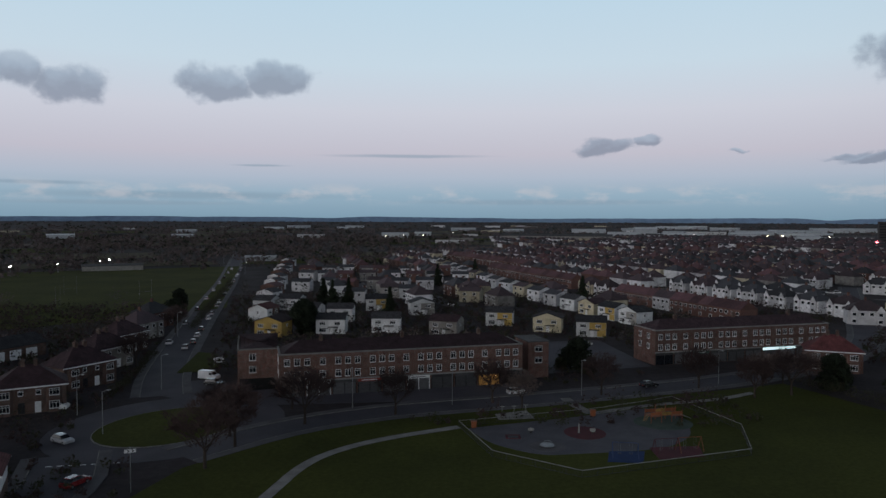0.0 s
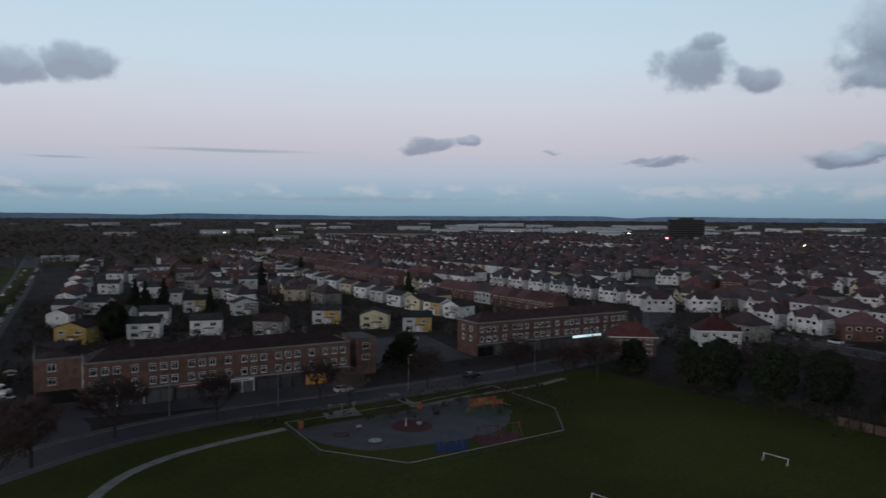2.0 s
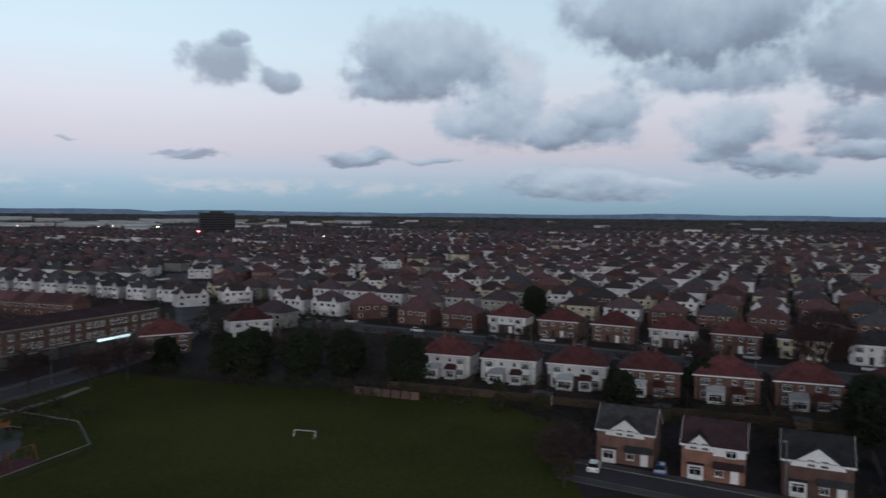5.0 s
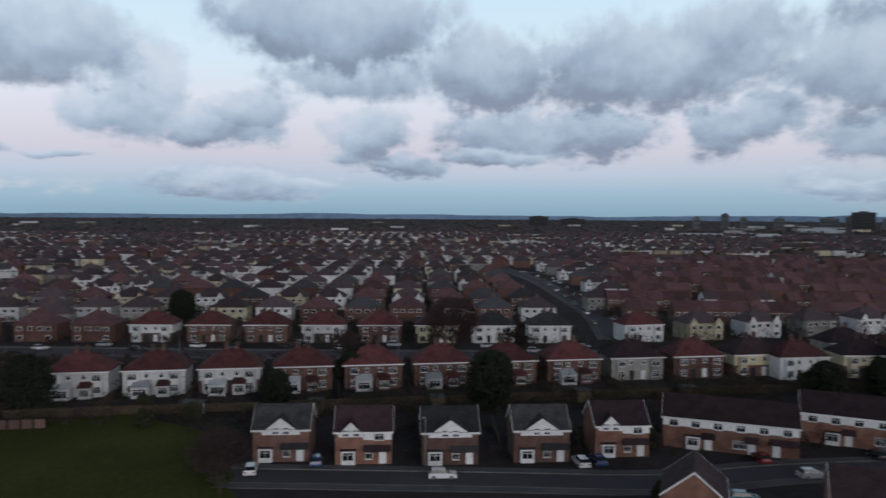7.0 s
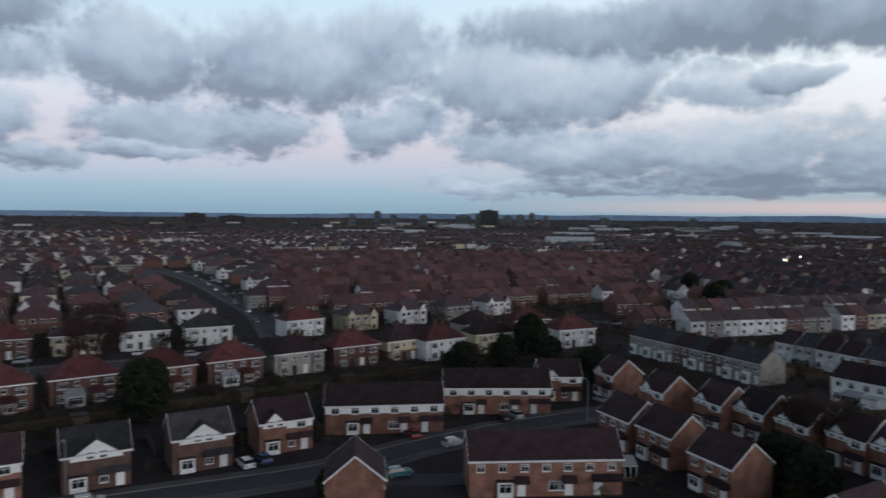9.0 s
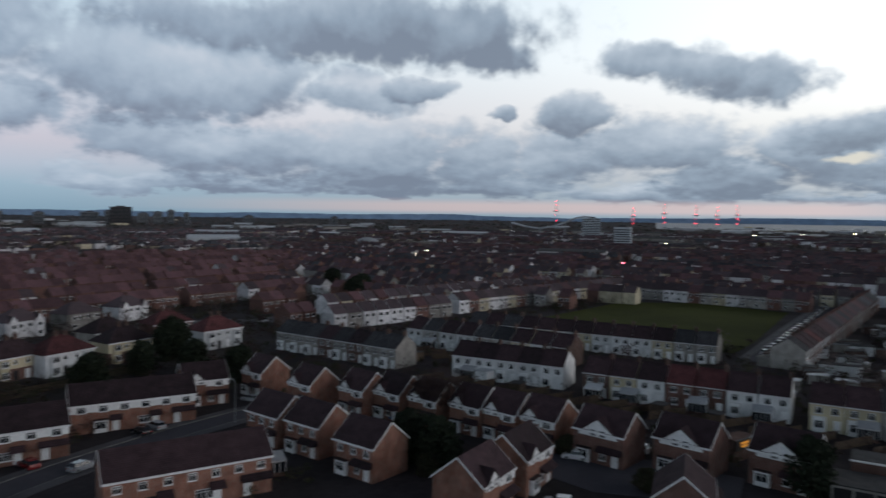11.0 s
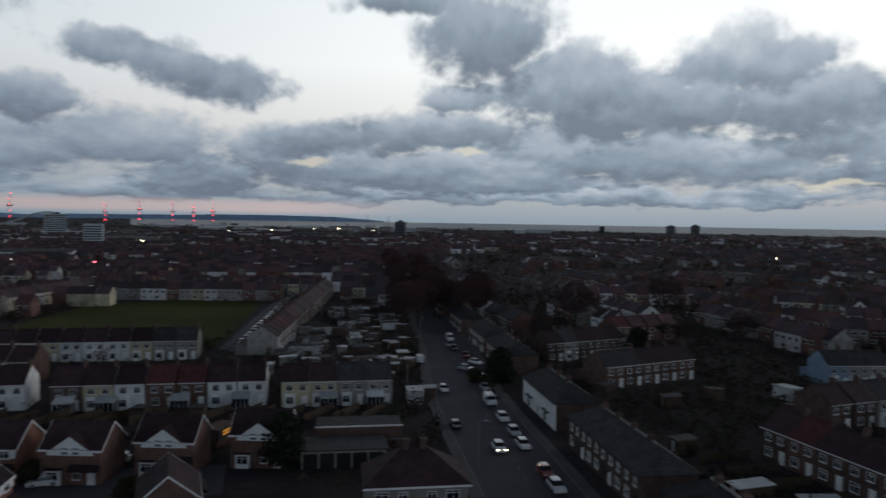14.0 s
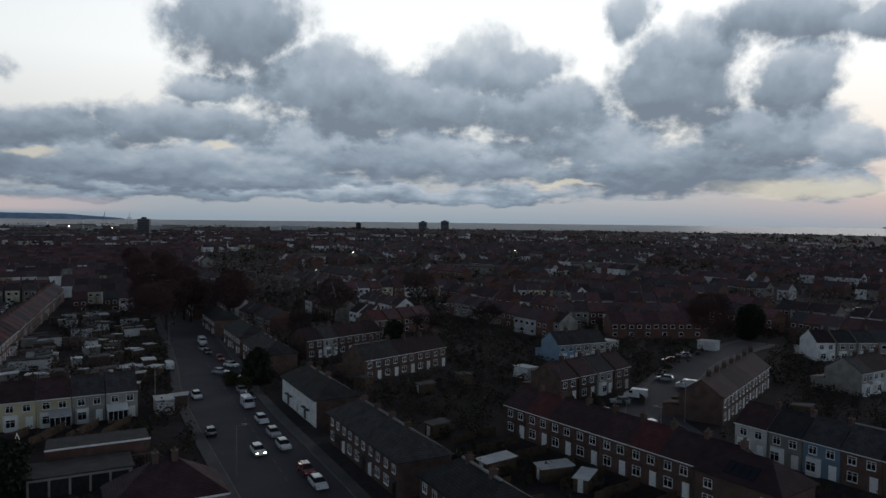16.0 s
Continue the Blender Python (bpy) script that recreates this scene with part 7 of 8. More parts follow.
for kind, paint, x, y, heading, lit in (("car", "white", 16.2, -155, 345, 0), ("car", "dark", 11.2, -128.3, 165, 0), ("van", "white", 5.6, -146, 345, 0), ("car", "white", 2.6, -134.3, 345, 0), ("car", "silver", 0.4, -125.5, 345, 0), ("car", "white", -1.2, -118.4, 345, 0),
                                        ("car", "white", 2.8, -116.3, 345, 1), ("car", "red", -4.4, -106, 345, 0), ("car", "white", -5.8, -100.2, 345, 0), ("van", "white", 26, -186, 165, 0), ("car", "dark", 5.4, -152, 345, 0), ("car", "silver", 20.4, -211, 345, 0)):
    park(kind, paint, x, y, heading, bool(lit))
for kind, paint, x, y, heading in (("car", "silver", 7.2, -158, 345), ("car", "dark", 10.2, -172, 300), ("car", "white", 11, -186, 310), ("car", "red", 14.4, -195, 345), ("car", "silver", 13, -178, 300), ("van", "white", 21.6, -222, 345), ("car", "dark", 18.5, -205, 345), ("car", "dark", 30.5, -208, 165),
                                   ("van", "white", -75.6, -138, 130), ("van", "white", -64.9, -115.3, 85), ("car", "dark", -62.4, -127, 100), ("car", "silver", -70, -134.4, 110), ("van", "white", -91.7, -144, 130), ("car", "silver", -90.8, -152, 130), ("car", "red", -69.2, -95, 170), ("car", "dark", -66.6, -101, 170), ("car", "silver", -112, -178, 110), ("car", "red", -104, -172, 110)):
    park(kind, paint, x, y, heading)
for kind, paint, x, y, heading in (("car", "white", 95, 48.5, 70), ("car", "blue", 100.6, 40.6, 70), ("car", "white", 99, 20.5, 165), ("car", "white", 109, 0.9, 70), ("car", "blue", 110.5, -1.6, 70), ("car", "teal", 99.5, -20.6, 170), ("car", "silver", 110.9, -32.2, 160), ("car", "red", 117, -26.6, 80), ("car", "silver", 124, -48, 80), ("car", "dark", 122.6, -45, 80),
                                   ("car", "white", 60.9, -101.5, 75), ("car", "white", 65.6, -91, 60), ("car", "white", 56, -74.4, 60), ("car", "silver", 130, -69.6, 70), ("car", "dark", 46.5, -92, 60), ("car", "dark", 104.5, -87.5, 345), ("car", "white", 98, -84, 345), ("car", "blue", 101.2, -84.5, 345)):
    park(kind, paint, x, y, heading)
for kind, paint, x, y, heading in (("van", "white", -55, 165.6, 105), ("car", "dark", -52, 159.6, 100), ("car", "silver", 43.2, 213, 100), ("car", "silver", 39.5, 193.8, 80), ("car", "dark", 46.8, 159.4, 70), ("car", "white", 16, 152.6, 75), ("van", "white", -76.5, 138.6, 80), ("car", "red", -52, 99, 20), ("car", "silver", -64, 118, 120), ("car", "dark", -84.5, 186, 350), ("car", "silver", -74.6, 204, 345), ("car", "dark", -75.4, 213, 345)):
    park(kind, paint, x, y, heading)
for i in range(26):
    y = 212 + 13 * i
    park("car", ("white", "silver", "dark", "silver")[i % 4], -76 - (y - 200) * 0.238 + (3.6 if i % 3 else -3.4), y, 347)
for i in range(22):
    park("car", ("white", "silver", "white", "dark")[i % 4], 82.5 + (i * 6.2) * 0.207, -204 - i * 6.2, 168)
for i in range(14):
    y = 150 - i * 13.5
    park("car", ("white", "silver", "dark")[i % 3], (176 if i % 2 else 169.5) + (150 - y) * 0.165 + (6 if y < 90 else 0), y, 168)
for i in range(16):
    park("car", ("white", "dark", "silver")[i % 3], 240 + 14 * i, (-1.5 if i % 2 else -9) + max(0, i - 2) * 2.6, 78)

# ---------------------------------------------------------------- yards, fences, sheds, lamps
def fence_run(shape, p, q, tall=1.7):
    p, q = Vector(p), Vector(q)
    d = q - p
    n = max(1, round(d.length / 1.85))
    turn = math.degrees(math.atan2(d.y, d.x))
    for k in range(n):
        c = p.lerp(q, (k + 0.5) / n)
        shape.turned_box(shift(c.x, c.y, 0, turn), d.length / n - 0.1, 0.05, tall * rng.uniform(0.94, 1.04))
        e = p.lerp(q, k / n)
        shape.turned_box(shift(e.x, e.y, 0, turn), 0.1, 0.1, tall + 0.1)


yards = Shape()
for i in range(12):
    x, y = 124.3 + 5.4 * i, 111.2 - 14.4 * i
    fence_run(yards, (x, y), (x - 14, y - 5.2))
    fence_run(yards, (x - 14, y - 5.2), (x - 8.6, y - 19.6))
for i in range(10):
    x, y = 184 + 3.8 * i, 170 - 16.6 * i
    fence_run(yards, (x + 9, y + 2), (x + 34, y + 8))
for i in range(6):
    x, y = 101 + 2.6 * i, 52 - 13.2 * i
    fence_run(yards, (x + 8, y + 2), (x + 19, y + 5))
for x0, y0, x1, y1, n, dx, dy in ((89, -122, 50, -134, 8, 3.0, 9.0), (47, -133, 26, -139, 5, 3.0, 9.0), (158, -132, 107, -140, 10, 2.5, 9.0), (-38, -119, -56, -80, 8, 9, 4), (-22, -84, -4, -140, 9, -13, -4), (-50, -135, -77, -143, 6, 2, 10), (120, -114, 95, -122, 5, 2, 9)):
    for k in range(n):
        x, y = x0 + (x1 - x0) * k / (n - 1), y0 + (y1 - y0) * k / (n - 1)
        fence_run(yards, (x, y), (x + dx, y + dy), 1.5)
tagged(new("garden_fences", yards.mesh("garden_fences", WOOD)), "weathered wooden panel fences between the back gardens", "fence", "", "stuff")
lawn_fence = root("lawn_fence", "weathered pinkish panel fence along the lawn", "fence")
panel_mesh = Shape().box(-0.9, -0.03, 0, 0.9, 0.03, 1.7).mesh("panel", material("pink_fence_wood", (0.13, 0.08, 0.07), (0.1, 0.062, 0.055), 0.9, 1.5, 12, 0.3, 0.3))
for k in range(7):
    f = 0.42 + 0.4 * k / 7
    part("panel", panel_mesh, lawn_fence, at=shift(96.6 + 13.2 * f, 121.2 - 34.5 * f, 0.05, -69))


def shed(roof, label, w=2.6, d=3.6, h=2.2, wall=WOOD):
    o = root("garden_shed", label, "shed", "sheds and garages in the yards")
    part("wall", Shape().box(-w / 2, 0, -0.1, w / 2, d, h).mesh("wall", wall), o)
    part("roof", Shape().solid([(-w / 2 - 0.15, -0.2, h), (w / 2 + 0.15, -0.2, h), (w / 2 + 0.15, d + 0.2, h + 0.3), (-w / 2 - 0.15, d + 0.2, h + 0.3), (-w / 2 - 0.15, -0.2, h + 0.1), (w / 2 + 0.15, -0.2, h + 0.1), (w / 2 + 0.15, d + 0.2, h + 0.4), (-w / 2 - 0.15, d + 0.2, h + 0.4)],
                               [(3, 2, 1, 0), (4, 5, 6, 7), (0, 1, 5, 4), (1, 2, 6, 5), (2, 3, 7, 6), (3, 0, 4, 7)]).mesh("roof", roof), o)
    part("door", Shape().box(-0.5, -0.05, 0, 0.5, 0.01, 1.9).mesh("door", UPVC), o)
    return o


def spread_at(make, spots, loose=0.0):
    first = None
    for x, y, turn in spots:
        x, y, turn = x + dice.uniform(-3, 3) * loose, y + dice.uniform(-3, 3) * loose, turn + dice.uniform(-35, 35) * loose
        if first is None:
            first = make()
            first.matrix_basis = shift(x, y, 0, turn)
        else:
            size = dice.uniform(1 - 0.4 * loose, 1 + 0.1 * loose)
            copy_thing(first, shift(x, y, 0, turn) @ Matrix.Diagonal((size, size * dice.uniform(1 - 0.3 * loose, 1), 1, 1)))


spread_at(lambda: shed(SHEET, "pale sheet-roofed shed in a back yard", 2.8, 5.5, 1.9, WOOD), [(-31.5, -101, 112), (-36.5, -98.5, 112), (-42, -93, 112), (36, -170, 15), (31, -172, 60), (41, -184, 20), (33, -194, 15), (24.4, -152, 60), (38, -178, 100), (45, -196, 10), (40, -205, 20), (47, -212, 15), (43, -222, 15), (52, -226, 20), (48, -236, 15), (55, -244, 15), (50, -252, 10), (58, -262, 15), (36, -158, 20), (52, -180, 15), (55, -200, 15), (28, -162, 15), (30, -182, 15), (36, -200, 100), (38, -215, 15), (42, -240, 100), (46, -265, 15), (62, -280, 15)], 1.0)
spread_at(lambda: shed(FELT, "dark felt-roofed garden shed"), [(-18, -160, 40), (-30, -150, 100), (-42, -160, 20), (-26, -120, 110), (122, 72, 20), (130, 52, 100), (138, 30, 110), (150, 2, 110), (158, -20, 110), (100, -118, 20), (70, -126, 10), (60, -128, 15), (140, -124, 10), (-60, -160, 30), (-90, -130, 20), (-100, -120, 40), (90, -70, 20)])
spread_at(lambda: shed(SHEET, "white painted garage with a pale roof", 3.2, 5.5, 2.6, RENDER_WHITE), [(132, 92, -70), (146, 58, -70), (158, 26, -70), (166, 2, -70), (-58, -164, 20), (22, -148, 15), (-30, -222, 20), (-96, -196, 10), (-125, -190, 30), (112, -122, 15), (136, -150, 15), (74, -150, 15)])


yard_dice = random.Random(31)
yard_spots = [(24 + 0.207 * d + yard_dice.uniform(4, 34), -150 - d, 15 + yard_dice.choice((0, 90)) + yard_dice.uniform(-6, 6)) for d in (yard_dice.uniform(0, 135) for _ in range(66))]
spread_at(lambda: shed(SHEET, "small pale-roofed outhouse in a packed back yard", 2.4, 4.2, 2.1, RENDER_GREY), yard_spots[:22])
spread_at(lambda: shed(FELT, "brown brick outhouse with a felt roof", 3.0, 4.6, 2.3, BRICK_BROWN), yard_spots[22:44])
spread_at(lambda: shed(TILE_SLATE, "low garage with a grey slate roof", 3.2, 6.0, 2.4, RENDER_WHITE), yard_spots[44:])


def conservatory(label):
    o = root("conservatory", label, "conservatory", "white conservatories behind the terraces")
    base = Shape().box(-1.7, -2.6, -0.1, 1.7, 0, 0.6)
    part("base", base.mesh("base", BRICK_RED), o)
    bars = Shape()
    for k in range(5):
        bars.box(-1.7 + 0.83 * k, -2.62, 0.6, -1.62 + 0.83 * k, -2.54, 2.2)
    for sx in (-1.7, 1.62):
        for k in range(3):
            bars.box(sx, -2.5 + 1.1 * k, 0.6, sx + 0.08, -2.42 + 1.1 * k, 2.2)
    bars.box(-1.75, -2.68, 2.2, 1.75, -2.5, 2.34).box(-1.75, -2.5, 2.2, -1.6, 0, 2.34).box(1.6, -2.5, 2.2, 1.75, 0, 2.34)
    part("frame", bars.mesh("frame", UPVC), o)
    part("glazing", Shape().box(-1.66, -2.56, 0.6, 1.66, -0.05, 2.2).mesh("glazing", PANE), o)
    part("roof", Shape().solid([(-1.8, -2.75, 2.3), (1.8, -2.75, 2.3), (1.8, 0, 2.95), (-1.8, 0, 2.95), (-1.8, -2.75, 2.4), (1.8, -2.75, 2.4), (1.8, 0, 3.05), (-1.8, 0, 3.05)], [(3, 2, 1, 0), (4, 5, 6, 7), (0, 1, 5, 4), (1, 2, 6, 5), (2, 3, 7, 6), (3, 0, 4, 7)]).mesh("roof", SHEET), o)
    return o


spread_at(lambda: conservatory("white conservatory with a pale sloping roof"), [(86, -126.2, -163), (79, -128.4, -163), (66, -132.4, -163), (55, -135.8, -163), (29, -141.6, -163), (38, -139, -163), (92.4, -52.5, -106), (116, -119, -163), (150, -137, -163)])

# flat-roofed workshop yard beside the wide street
yard = root("workshop_building", "low red-brick workshop with a flat felt roof", "building")
yard.matrix_basis = shift(25.5, -112.5, 0, -165)
part("wall", Shape().box(-7, 0, -0.1, 7, 6, 4.0).mesh("wall", BRICK_RED), yard)
part("coping", Shape().box(-7.1, -0.1, 4.0, 7.1, 0.2, 4.2).mesh("coping", SIGN_WHITE), yard)
part("roof", Shape().box(-7, 0.2, 4.0, 7, 6.1, 4.12).mesh("roof", FELT), yard)
low = root("workshop_lean_to", "low grey lean-to with dark doors", "building")
low.matrix_basis = shift(26, -104.5, 0, -165)
part("wall", Shape().box(-6.5, 0, -0.1, 6.5, 6.6, 2.7).mesh("wall", RENDER_GREY), low)
part("roof", Shape().box(-6.7, -0.3, 2.7, 6.7, 6.7, 2.9).mesh("roof", FELT), low)
for k in range(5):
    part("door", Shape().box(-6.2 + 2.5 * k, -0.06, 0, -4.0 + 2.5 * k, 0.02, 2.3).mesh("door", DARK_METAL), low)
rails = Shape()
for k in range(30):
    rails.box(-7 + 0.47 * k, -1.2, 0, -6.95 + 0.47 * k, -1.15, 2.3)
part("railing", rails.box(-7, -1.2, 2.2, 7, -1.15, 2.3).mesh("railing", GREY_METAL), yard)
amber = root("lit_stair_window", "low brick outhouse with an amber-lit barred window", "window")
amber.matrix_basis = shift(47.4, -111.4, 0, -97)
for i in range(6):
    for j in range(2):
        part("pane", Shape().box(-1.5 + 0.55 * i, -0.04, 2.3 + j * 0.5, -1.2 + 0.55 * i, 0.02, 2.55 + j * 0.5).mesh("pane", BEACON), amber)
part("frame", Shape().box(-2.8, 0.02, 1.8, 2.8, 0.3, 3.5).mesh("frame", DARK_METAL), amber)
part("pier", Shape().box(-2.8, 0.3, -0.1, 2.8, 3.0, 3.5).mesh("pier", BRICK_BROWN), amber)


def street_lamp(lit):
    o = root("street_lamp", "tall grey street lamp with a short arm", "street lamp", "street lamps along the roads")
    part("pole", Shape().tube((0, 0, 0), (0, 0, 7.6), 0.09, 0.06, 8).mesh("pole", GREY_METAL), o)
    part("arm", Shape().tube((0, 0, 7.6), (0.9, 0, 7.9), 0.045, 0.04, 6).mesh("arm", GREY_METAL), o)
    head = part("head", Shape().box(0.8, -0.13, 7.86, 1.5, 0.13, 8.0).mesh("head", GREY_METAL), o)
    part("lens", Shape().box(0.9, -0.1, 7.82, 1.4, 0.1, 7.86).mesh("lens", LAMP_GLOW if lit else LENS), head)
    return o


spread_at(lambda: street_lamp(False), [(5.6, -106.2, 160), (-61.5, -103.8, 0), (-75.3, -118.7, 30), (-59.5, 122.7, 0), (-70.3, 135, 0), (-62.2, 155.5, 0), (-85, 226, 0), (30, 151.5, -70), (2, 143.5, -70), (64, 163, -70), (171, 108, 10), (182, 50, 10), (23.6, -150, 160), (30, -215, 160), (103, 24, 180), (118, -60, 0), (-18, 140.5, 100)])
spread_at(lambda: street_lamp(True), [(-176, 568, 0), (-136, 486, 30), (-120, -214, 0), (-24, -420, 0), (205, -470, 0), (300, 150, 0), (250, 330, 40), (330, -430, 0), (420, -340, 0), (150, -520, 0)])


def floodlight(x, y, tall):
    o = root("floodlight", "bright white floodlight on a tall mast", "floodlight", "floodlights by the sports field")
    o.matrix_basis = shift(x, y)
    part("mast", Shape().tube((0, 0, 0), (0, 0, tall), 0.14, 0.09, 8).mesh("mast", GREY_METAL), o)
    part("lamp", Shape().box(-0.5, -0.2, tall, 0.5, 0.2, tall + 0.5).mesh("lamp", LAMP_WHITE), o)


for x, y in ((-279, 456), (-264, 485), (-251, 518), (-254, 539)):
    floodlight(x, y, 6)

chevron = root("chevron_sign", "white chevron sign board on a tall pole", "road sign")
chevron.matrix_basis = shift(-43.1, 96.6, 0, 25)
part("pole", Shape().tube((0, 0, 0), (0, 0, 6.4), 0.06, 0.06, 8).mesh("pole", GREY_METAL), chevron)
part("board", Shape().box(-0.75, -0.08, 5.6, 0.75, -0.03, 6.1).mesh("board", SIGN_WHITE), chevron)
for k in (-0.45, 0.15):
    part("chevron", Shape().solid([(k, -0.1, 5.65), (k + 0.18, -0.1, 5.65), (k + 0.36, -0.1, 5.85), (k + 0.18, -0.1, 6.05), (k, -0.1, 6.05), (k + 0.18, -0.1, 5.85)], [(0, 1, 2, 5), (5, 2, 3, 4)]).mesh("chevron", DARK_METAL), chevron)
notice = root("notice_board", "small white notice board on two posts", "sign")
notice.matrix_basis = shift(-57.6, 181, 0, 20)
part("board", Shape().box(-1.3, -0.04, 0.9, 1.3, 0.04, 2.3).mesh("board", SIGN_WHITE), notice)
part("sign_bar", Shape().box(-0.9, -0.06, 1.4, 0.9, -0.04, 1.6).mesh("sign_bar", DARK_METAL), notice)
for x in (-1.1, 1.1):
    part("post", Shape().tube((x, 0, 0), (x, 0, 0.9), 0.05, 0.05, 6).mesh("post", GREY_METAL), notice)
marks = Shape()
for k in range(7):
    marks.turned_box(shift(-60 + 1.6 * k, 106.5 + 0.3 * k, 0.06, 12), 0.9, 0.25, 0.012)
structure("road_marking", marks.mesh("road_marking", UPVC), "worn white give-way dashes on the asphalt", "road marking")
lines = Shape()
for k in range(22):
    c = Vector((-1.5, -104)).lerp(Vector((17.5, -192)), k / 21)
    lines.turned_box(shift(c.x, c.y, 0.055, -77), 2.0, 0.12, 0.012)
structure("centre_line", lines.mesh("centre_line", material("worn_road_paint", (0.2, 0.2, 0.2), (0.1, 0.1, 0.1), 0.9, 0.5, 6, 0, 0)), "worn dashed centre line on the wide street", "road marking")

# dark roof with solar panels, nearest the camera
PV = glossy("solar_glass", (0.01, 0.012, 0.02), 0.1, 0.5)
sun_roof = root("solar_roofed_house", "dark brick house with solar panels on its roof", "house")
sun_roof.matrix_basis = shift(-57, -78, 0, 112)
part("wall", Shape().box(-6, 0, -0.2, 6, 8, 5).mesh("wall", BRICK_BROWN), sun_roof)
part("roof", Shape().hip(-6, 6, 0, 8, 5, 8, 0.4).mesh("roof", TILE_BROWN), sun_roof)
for i in range(4):
    part("solar_panel", Shape().solid([(-2.2 + 1.1 * i, 0.4, 5.62), (-1.2 + 1.1 * i, 0.4, 5.62), (-1.2 + 1.1 * i, 2.2, 6.88), (-2.2 + 1.1 * i, 2.2, 6.88), (-2.2 + 1.1 * i, 0.4, 5.7), (-1.2 + 1.1 * i, 0.4, 5.7), (-1.2 + 1.1 * i, 2.2, 6.96), (-2.2 + 1.1 * i, 2.2, 6.96)], [(3, 2, 1, 0), (4, 5, 6, 7), (0, 1, 5, 4), (1, 2, 6, 5), (2, 3, 7, 6), (3, 0, 4, 7)]).mesh("solar_panel", PV), sun_roof, "dark glass solar panel")
for x in (-4, 4):
    add_window(sun_roof, x, 0, 3.1, 1.3, 1.2, 1, 2)
    add_window(sun_roof, x, 0, 0.8, 1.6, 1.4, 1, 2)

# ---------------------------------------------------------------- landmarks far away
CLAD = material("pale_cladding", (0.4, 0.42, 0.44), (0.32, 0.34, 0.36), 0.7, 0.05, 0.8, 0, 0.25)
SLAB = material("tower_concrete", (0.16, 0.165, 0.175), (0.12, 0.125, 0.13), 0.9, 0.05, 0.8, 0, 0.2)
SLAB_DARK = material("dark_tower_cladding", (0.05, 0.045, 0.045), (0.04, 0.036, 0.036), 0.9, 0.05, 0.8, 0, 0.2)


def polar(az, r):
    return r * math.sin(radians(az)), r * math.cos(radians(az))


def tower(az, r, wide, deep, tall, mat, label, floor=3.0):
    x, y = polar(az, r)
    o = root("tower_block", label, "tower block", "distant tower blocks")
    o.matrix_basis = shift(x, y, rise(r), -az + dice.uniform(-8, 8))
    part("wall", Shape().box(-wide / 2, 0, -1, wide / 2, deep, tall).mesh("wall", mat), o)
    z = 2.0
    while z < tall - 2:
        strip_mesh = Shape().box(-wide / 2 + 0.8, -0.3, z, wide / 2 - 0.8, 0.0 - 0.004, z + floor * 0.42).mesh("window_band", PANE)
        part("window_band", strip_mesh, o)
        z += floor
    part("plant_room", Shape().box(-wide * 0.2, deep * 0.2, tall, wide * 0.2, deep * 0.7, tall + 3).mesh("plant_room", SLAB_DARK), o)
    return o


tower(32.9, 1300, 60, 20, 36, SLAB_DARK, "wide dark office block with banded floors", 4.2)
tower(170.3, 1420, 20, 20, 33, SLAB, "grey residential tower block above the trees")
tower(191.56, 2350, 26, 18, 27, SLAB, "one of twin grey towers by the sea", 4)
tower(193.34, 2350, 26, 18, 30, SLAB, "one of twin grey towers by the sea", 4)
tower(186.4, 2350, 15, 15, 21, SLAB_DARK, "slim dark tower by the sea", 4)
tower(108.9, 2200, 56, 30, 52, SLAB_DARK, "bulky dark city tower on the skyline", 4)
for az, w, h in ((106.8, 50, 36), (108.1, 24, 40), (110.4, 30, 34), (111.4, 26, 38), (112.3, 20, 44), (113.4, 16, 36), (99.9, 22, 46), (101.2, 20, 36), (97.9, 22, 36), (103.6, 28, 34), (124.6, 22, 30), (118.0, 30, 30)):
    tower(az, 2300, w, 20, h, SLAB, "hazy grey city block on the skyline", 4)
tower(147.5, 950, 21, 16, 27, CLAD, "pale residential tower with dark window bands")
tower(145.1, 1290, 32, 20, 38, CLAD, "broad pale tower block by the docks")
tower(85.9, 2700, 70, 30, 34, SLAB_DARK, "large dark building on the ridge", 5)
tower(88.6, 2700, 90, 30, 26, SLAB_DARK, "long dark building on the ridge", 5)


def big_shed(az, r, wide, deep, tall, mat, label="long pale industrial shed among trees"):
    x, y = polar(az, r)
    o = root("industrial_shed", label, "warehouse", "distant industrial sheds")
    o.matrix_basis = shift(x, y, rise(r), -az + dice.uniform(-12, 12))
    part("wall", Shape().box(-wide / 2, 0, -1, wide / 2, deep, tall).mesh("wall", mat), o)
    part("roof", Shape().gable(-wide / 2, wide / 2, 0, deep, tall, tall + deep * 0.08, 0.5, 0.4).mesh("roof", SHEET if mat is CLAD else FELT), o)


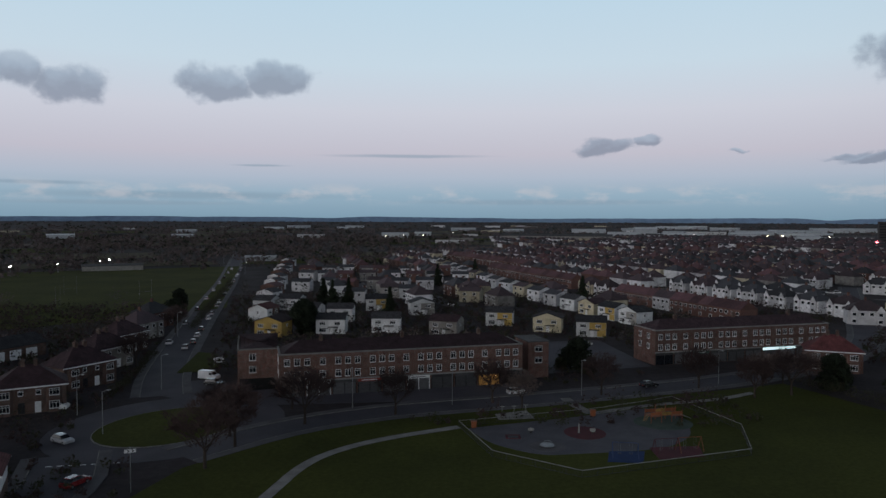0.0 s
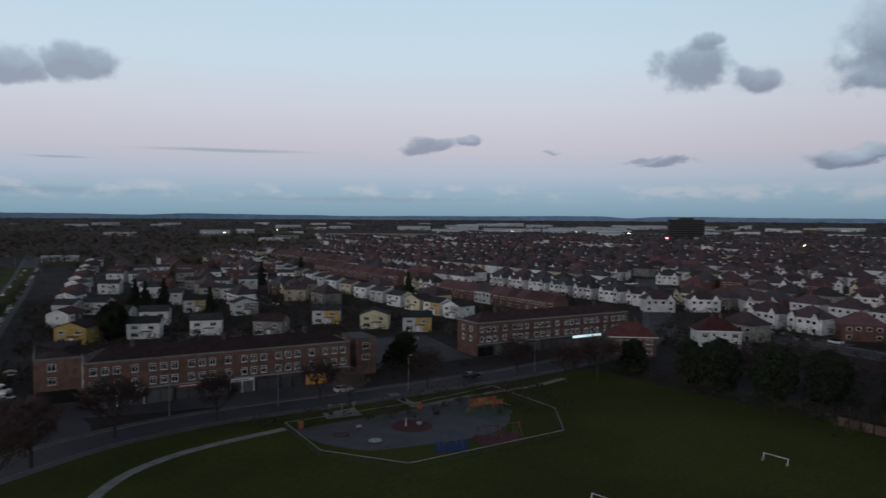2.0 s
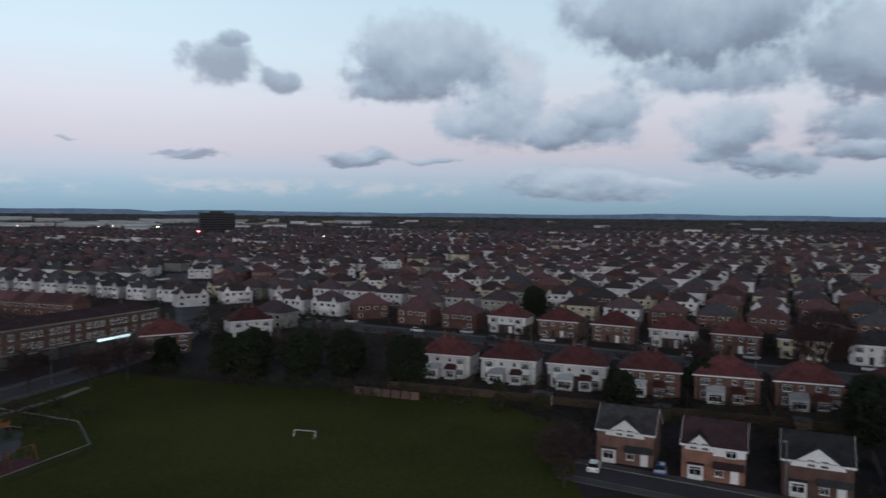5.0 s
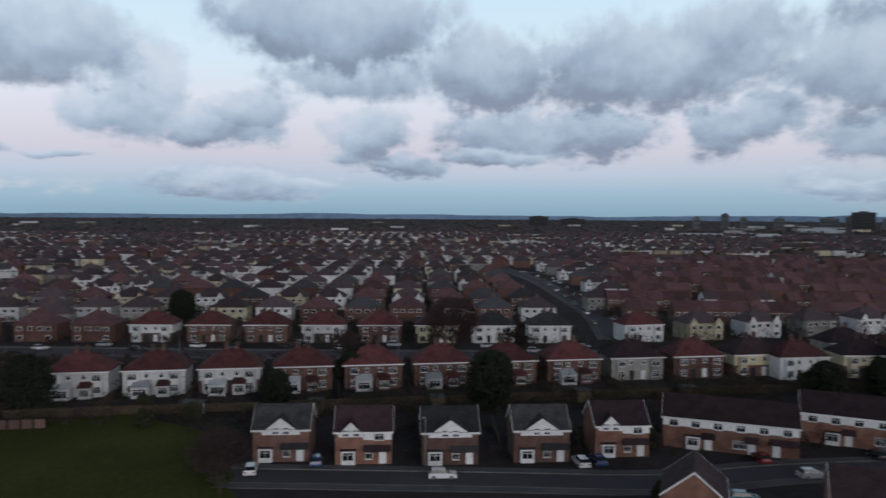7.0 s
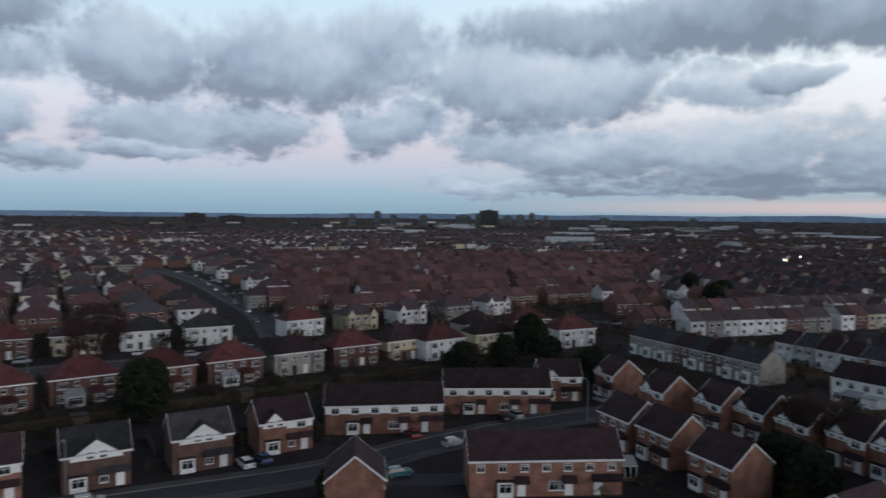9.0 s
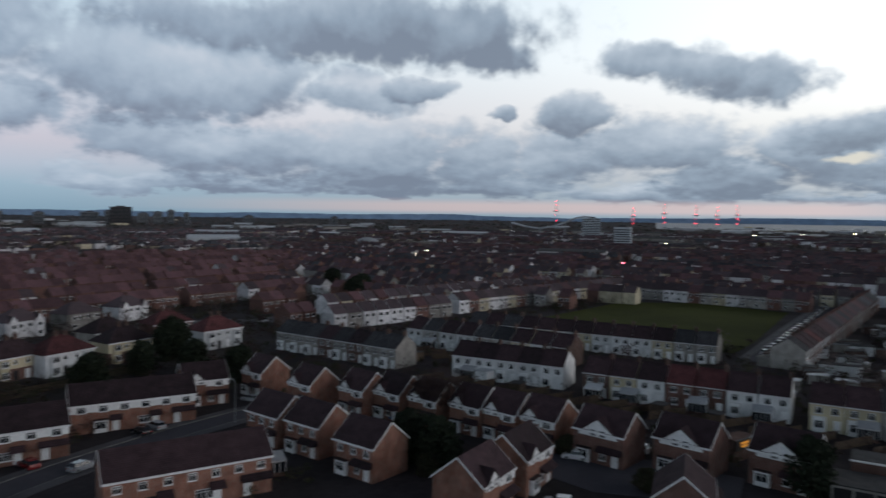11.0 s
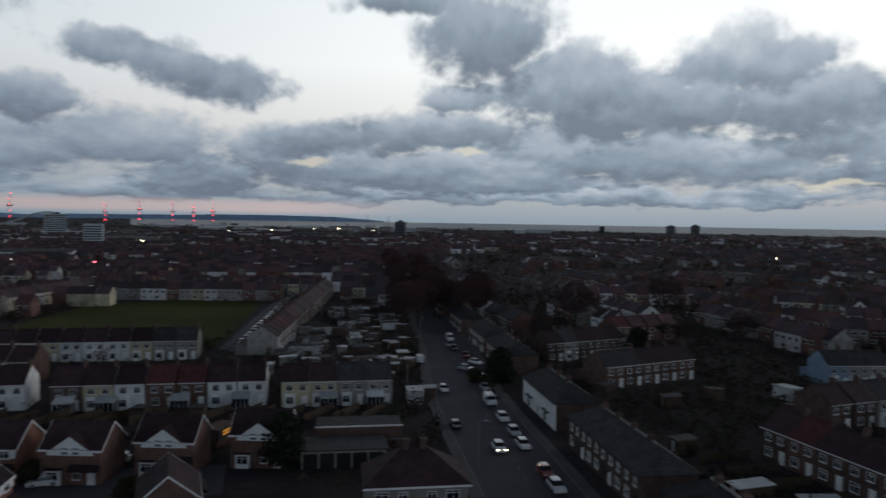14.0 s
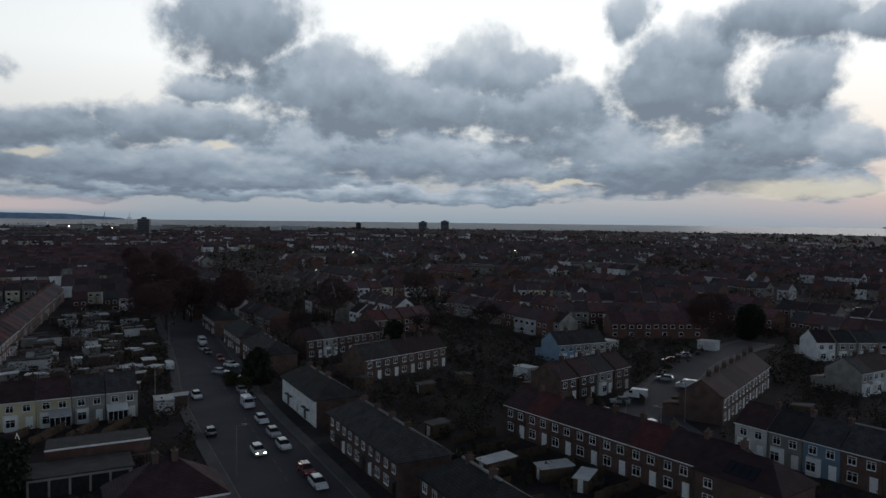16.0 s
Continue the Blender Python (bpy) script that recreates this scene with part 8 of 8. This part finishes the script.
big_shed(9.0, 1230, 190, 40, 9, RENDER_GREY, "very long low brown-grey factory building")
big_shed(16.0, 1700, 48, 40, 16, CLAD)
big_shed(-3.9, 1400, 52, 30, 8, CLAD)
big_shed(115.4, 930, 62, 40, 8, CLAD, "pale blue-grey sports hall roof")
big_shed(118.6, 930, 50, 30, 6, BRICK_RED, "low red and grey retail shed")
big_shed(143.5, 640, 60, 24, 8, RENDER_WHITE, "long white school building")
big_shed(-14.5, 640, 26, 12, 4, CLAD, "pale arched barn at the field's edge")
big_shed(-25, 560, 40, 12, 3.5, RENDER_GREY, "low grey pavilion beside the sports field")
for k in range(34):
    big_shed(dice.uniform(10, 46), dice.uniform(1250, 2600), dice.uniform(30, 120), dice.uniform(20, 40), dice.uniform(6, 10), dice.choice((CLAD, CLAD, RENDER_WHITE)))
for k in range(44):
    big_shed(dice.uniform(84, 165), dice.uniform(1100, 2500), dice.uniform(25, 90), dice.uniform(20, 30), dice.uniform(5, 9), dice.choice((CLAD, RENDER_GREY, CLAD)))
for k in range(10):
    big_shed(dice.uniform(-30, 8), dice.uniform(1300, 2600), dice.uniform(25, 80), 24, dice.uniform(5, 8), CLAD)
for k in range(10):
    big_shed(dice.uniform(164, 182), dice.uniform(1900, 2500), dice.uniform(25, 80), 24, dice.uniform(6, 12), dice.choice((CLAD, RENDER_GREY)))
for az, r, w in ((196.5, 500, 60), (202, 380, 45), (206, 560, 50), (183, 640, 40)):
    big_shed(az, r, w, 12, 5, RENDER_GREY, "long grey flat-fronted school block")

dome = root("dome_hall", "white domed sports hall", "dome")
dx, dy = polar(127.2, 930)
dome.matrix_basis = shift(dx, dy)
dome_shape = Shape()
for j in range(5):
    for i in range(20):
        q = [(math.cos(radians(e)) * 17 * math.cos(a), math.cos(radians(e)) * 17 * math.sin(a), 10 * math.sin(radians(e))) for e, a in ((j * 18, i * math.tau / 20), (j * 18, (i + 1) * math.tau / 20), (j * 18 + 18, (i + 1) * math.tau / 20), (j * 18 + 18, i * math.tau / 20))]
        dome_shape.face(q)
part("shell", dome_shape.mesh("shell", CLAD), dome)


CRANE_RED = lamp_material("dim_red_light_glow", (1.0, 0.03, 0.06), 7.0)
CRANE_PAINT = material("crane_grey_paint", (0.2, 0.2, 0.22), None, 0.7, 0.2, 3, 0, 0.2)


def crane(az, r, tall, lit, label):
    x, y = polar(az, r)
    o = root("dock_crane", label, "crane", "dock cranes and wind turbines at the shore")
    o.matrix_basis = shift(x, y, rise(r), -az)
    for sx in (-6, 6):
        part("leg", Shape().tube((sx, 0, 0), (sx * 0.6, 0, tall * 0.62), 0.5, 0.4, 5).mesh("leg", CRANE_PAINT), o)
    part("beam", Shape().box(-7, -1, tall * 0.6, 7, 1, tall * 0.64).mesh("beam", CRANE_PAINT), o)
    part("boom", Shape().tube((-3, 0, tall * 0.63), (4, 0, tall), 0.45, 0.3, 5).mesh("boom", CRANE_PAINT), o)
    part("apex", Shape().tube((0, 0, tall * 0.62), (0, 0, tall * 0.95), 0.4, 0.3, 5).mesh("apex", CRANE_PAINT), o)
    if lit:
        for f, size in ((0.28, 2.6), (0.46, 2.2), (0.64, 2.0), (0.82, 1.6), (0.97, 1.6)):
            part("warning_light", Shape().tube((0, -1.5, tall * f), (0, -1.5, tall * f + size), size * 0.6, size * 0.6, 8).mesh("warning_light", CRANE_RED), o, "glowing red warning light")


for az, tall in ((142.35, 92), (148.3, 70), (150.6, 84), (152.9, 78), (154.4, 76), (155.8, 80)):
    crane(az, 2300, tall, True, "distant dock crane with a red light")
crane(167.7, 2380, 50, False, "distant dark dock crane by the water")
crane(169.35, 2380, 46, False, "distant dark dock crane by the water")

arch = root("steel_arch", "slender pale steel arch by the docks", "arch")
ax0, ay0 = polar(142.6, 1290)
arch.matrix_basis = shift(ax0, ay0, 0, -142.6)
pts = [Vector((x, 0, z)) for x, z in ((-86, 29), (-60, 22), (-35, 19), (-10, 23), (10, 30), (28, 38), (44, 41), (56, 40))]
for a, b in zip(pts, pts[1:]):
    part("arch_segment", Shape().tube(a, b, 1.6, 1.6, 6).mesh("arch_segment", CLAD), arch)
for p in pts[::2]:
    part("support", Shape().tube((p.x, 0, 0), p, 0.7, 0.6, 5).mesh("support", CLAD), arch)


def glow_lamp(az, r, z, mat, label, size=0.5):
    x, y = polar(az, r)
    o = root("distant_lamp", label, "street lamp", "far lights of the town")
    o.matrix_basis = shift(x, y, rise(r))
    part("pole", Shape().tube((0, 0, 0), (0, 0, z), 0.12, 0.1, 5).mesh("pole", GREY_METAL), o)
    part("lens", Shape().box(-size * r / 900, -0.3, z, size * r / 900, 0.3, z + size * r / 900).mesh("lens", mat), o)


for az, r in ((-4.6, 1250), (-3.2, 1300), (-1.6, 1280), (0.8, 1500), (19.5, 1500), (24.6, 1450), (25.6, 1450), (28.6, 1400), (41, 900), (138.9, 1500), (150.8, 900), (157.0, 1500), (160.2, 1700), (163.5, 1900), (168.2, 1800), (171.2, 2200), (165.4, 2000), (186, 640), (131, 560), (132, 620), (199, 700)):
    glow_lamp(az, r, 8, LAMP_GLOW, "tiny warm street light far off")
for az, r in ((146.2, 560), (147.0, 570), (147.6, 556), (148.2, 560), (148.9, 566), (134.5, 700), (31.5, 1250)):
    glow_lamp(az, r, 4, LAMP_RED, "tiny red signal light far off", 1.1)
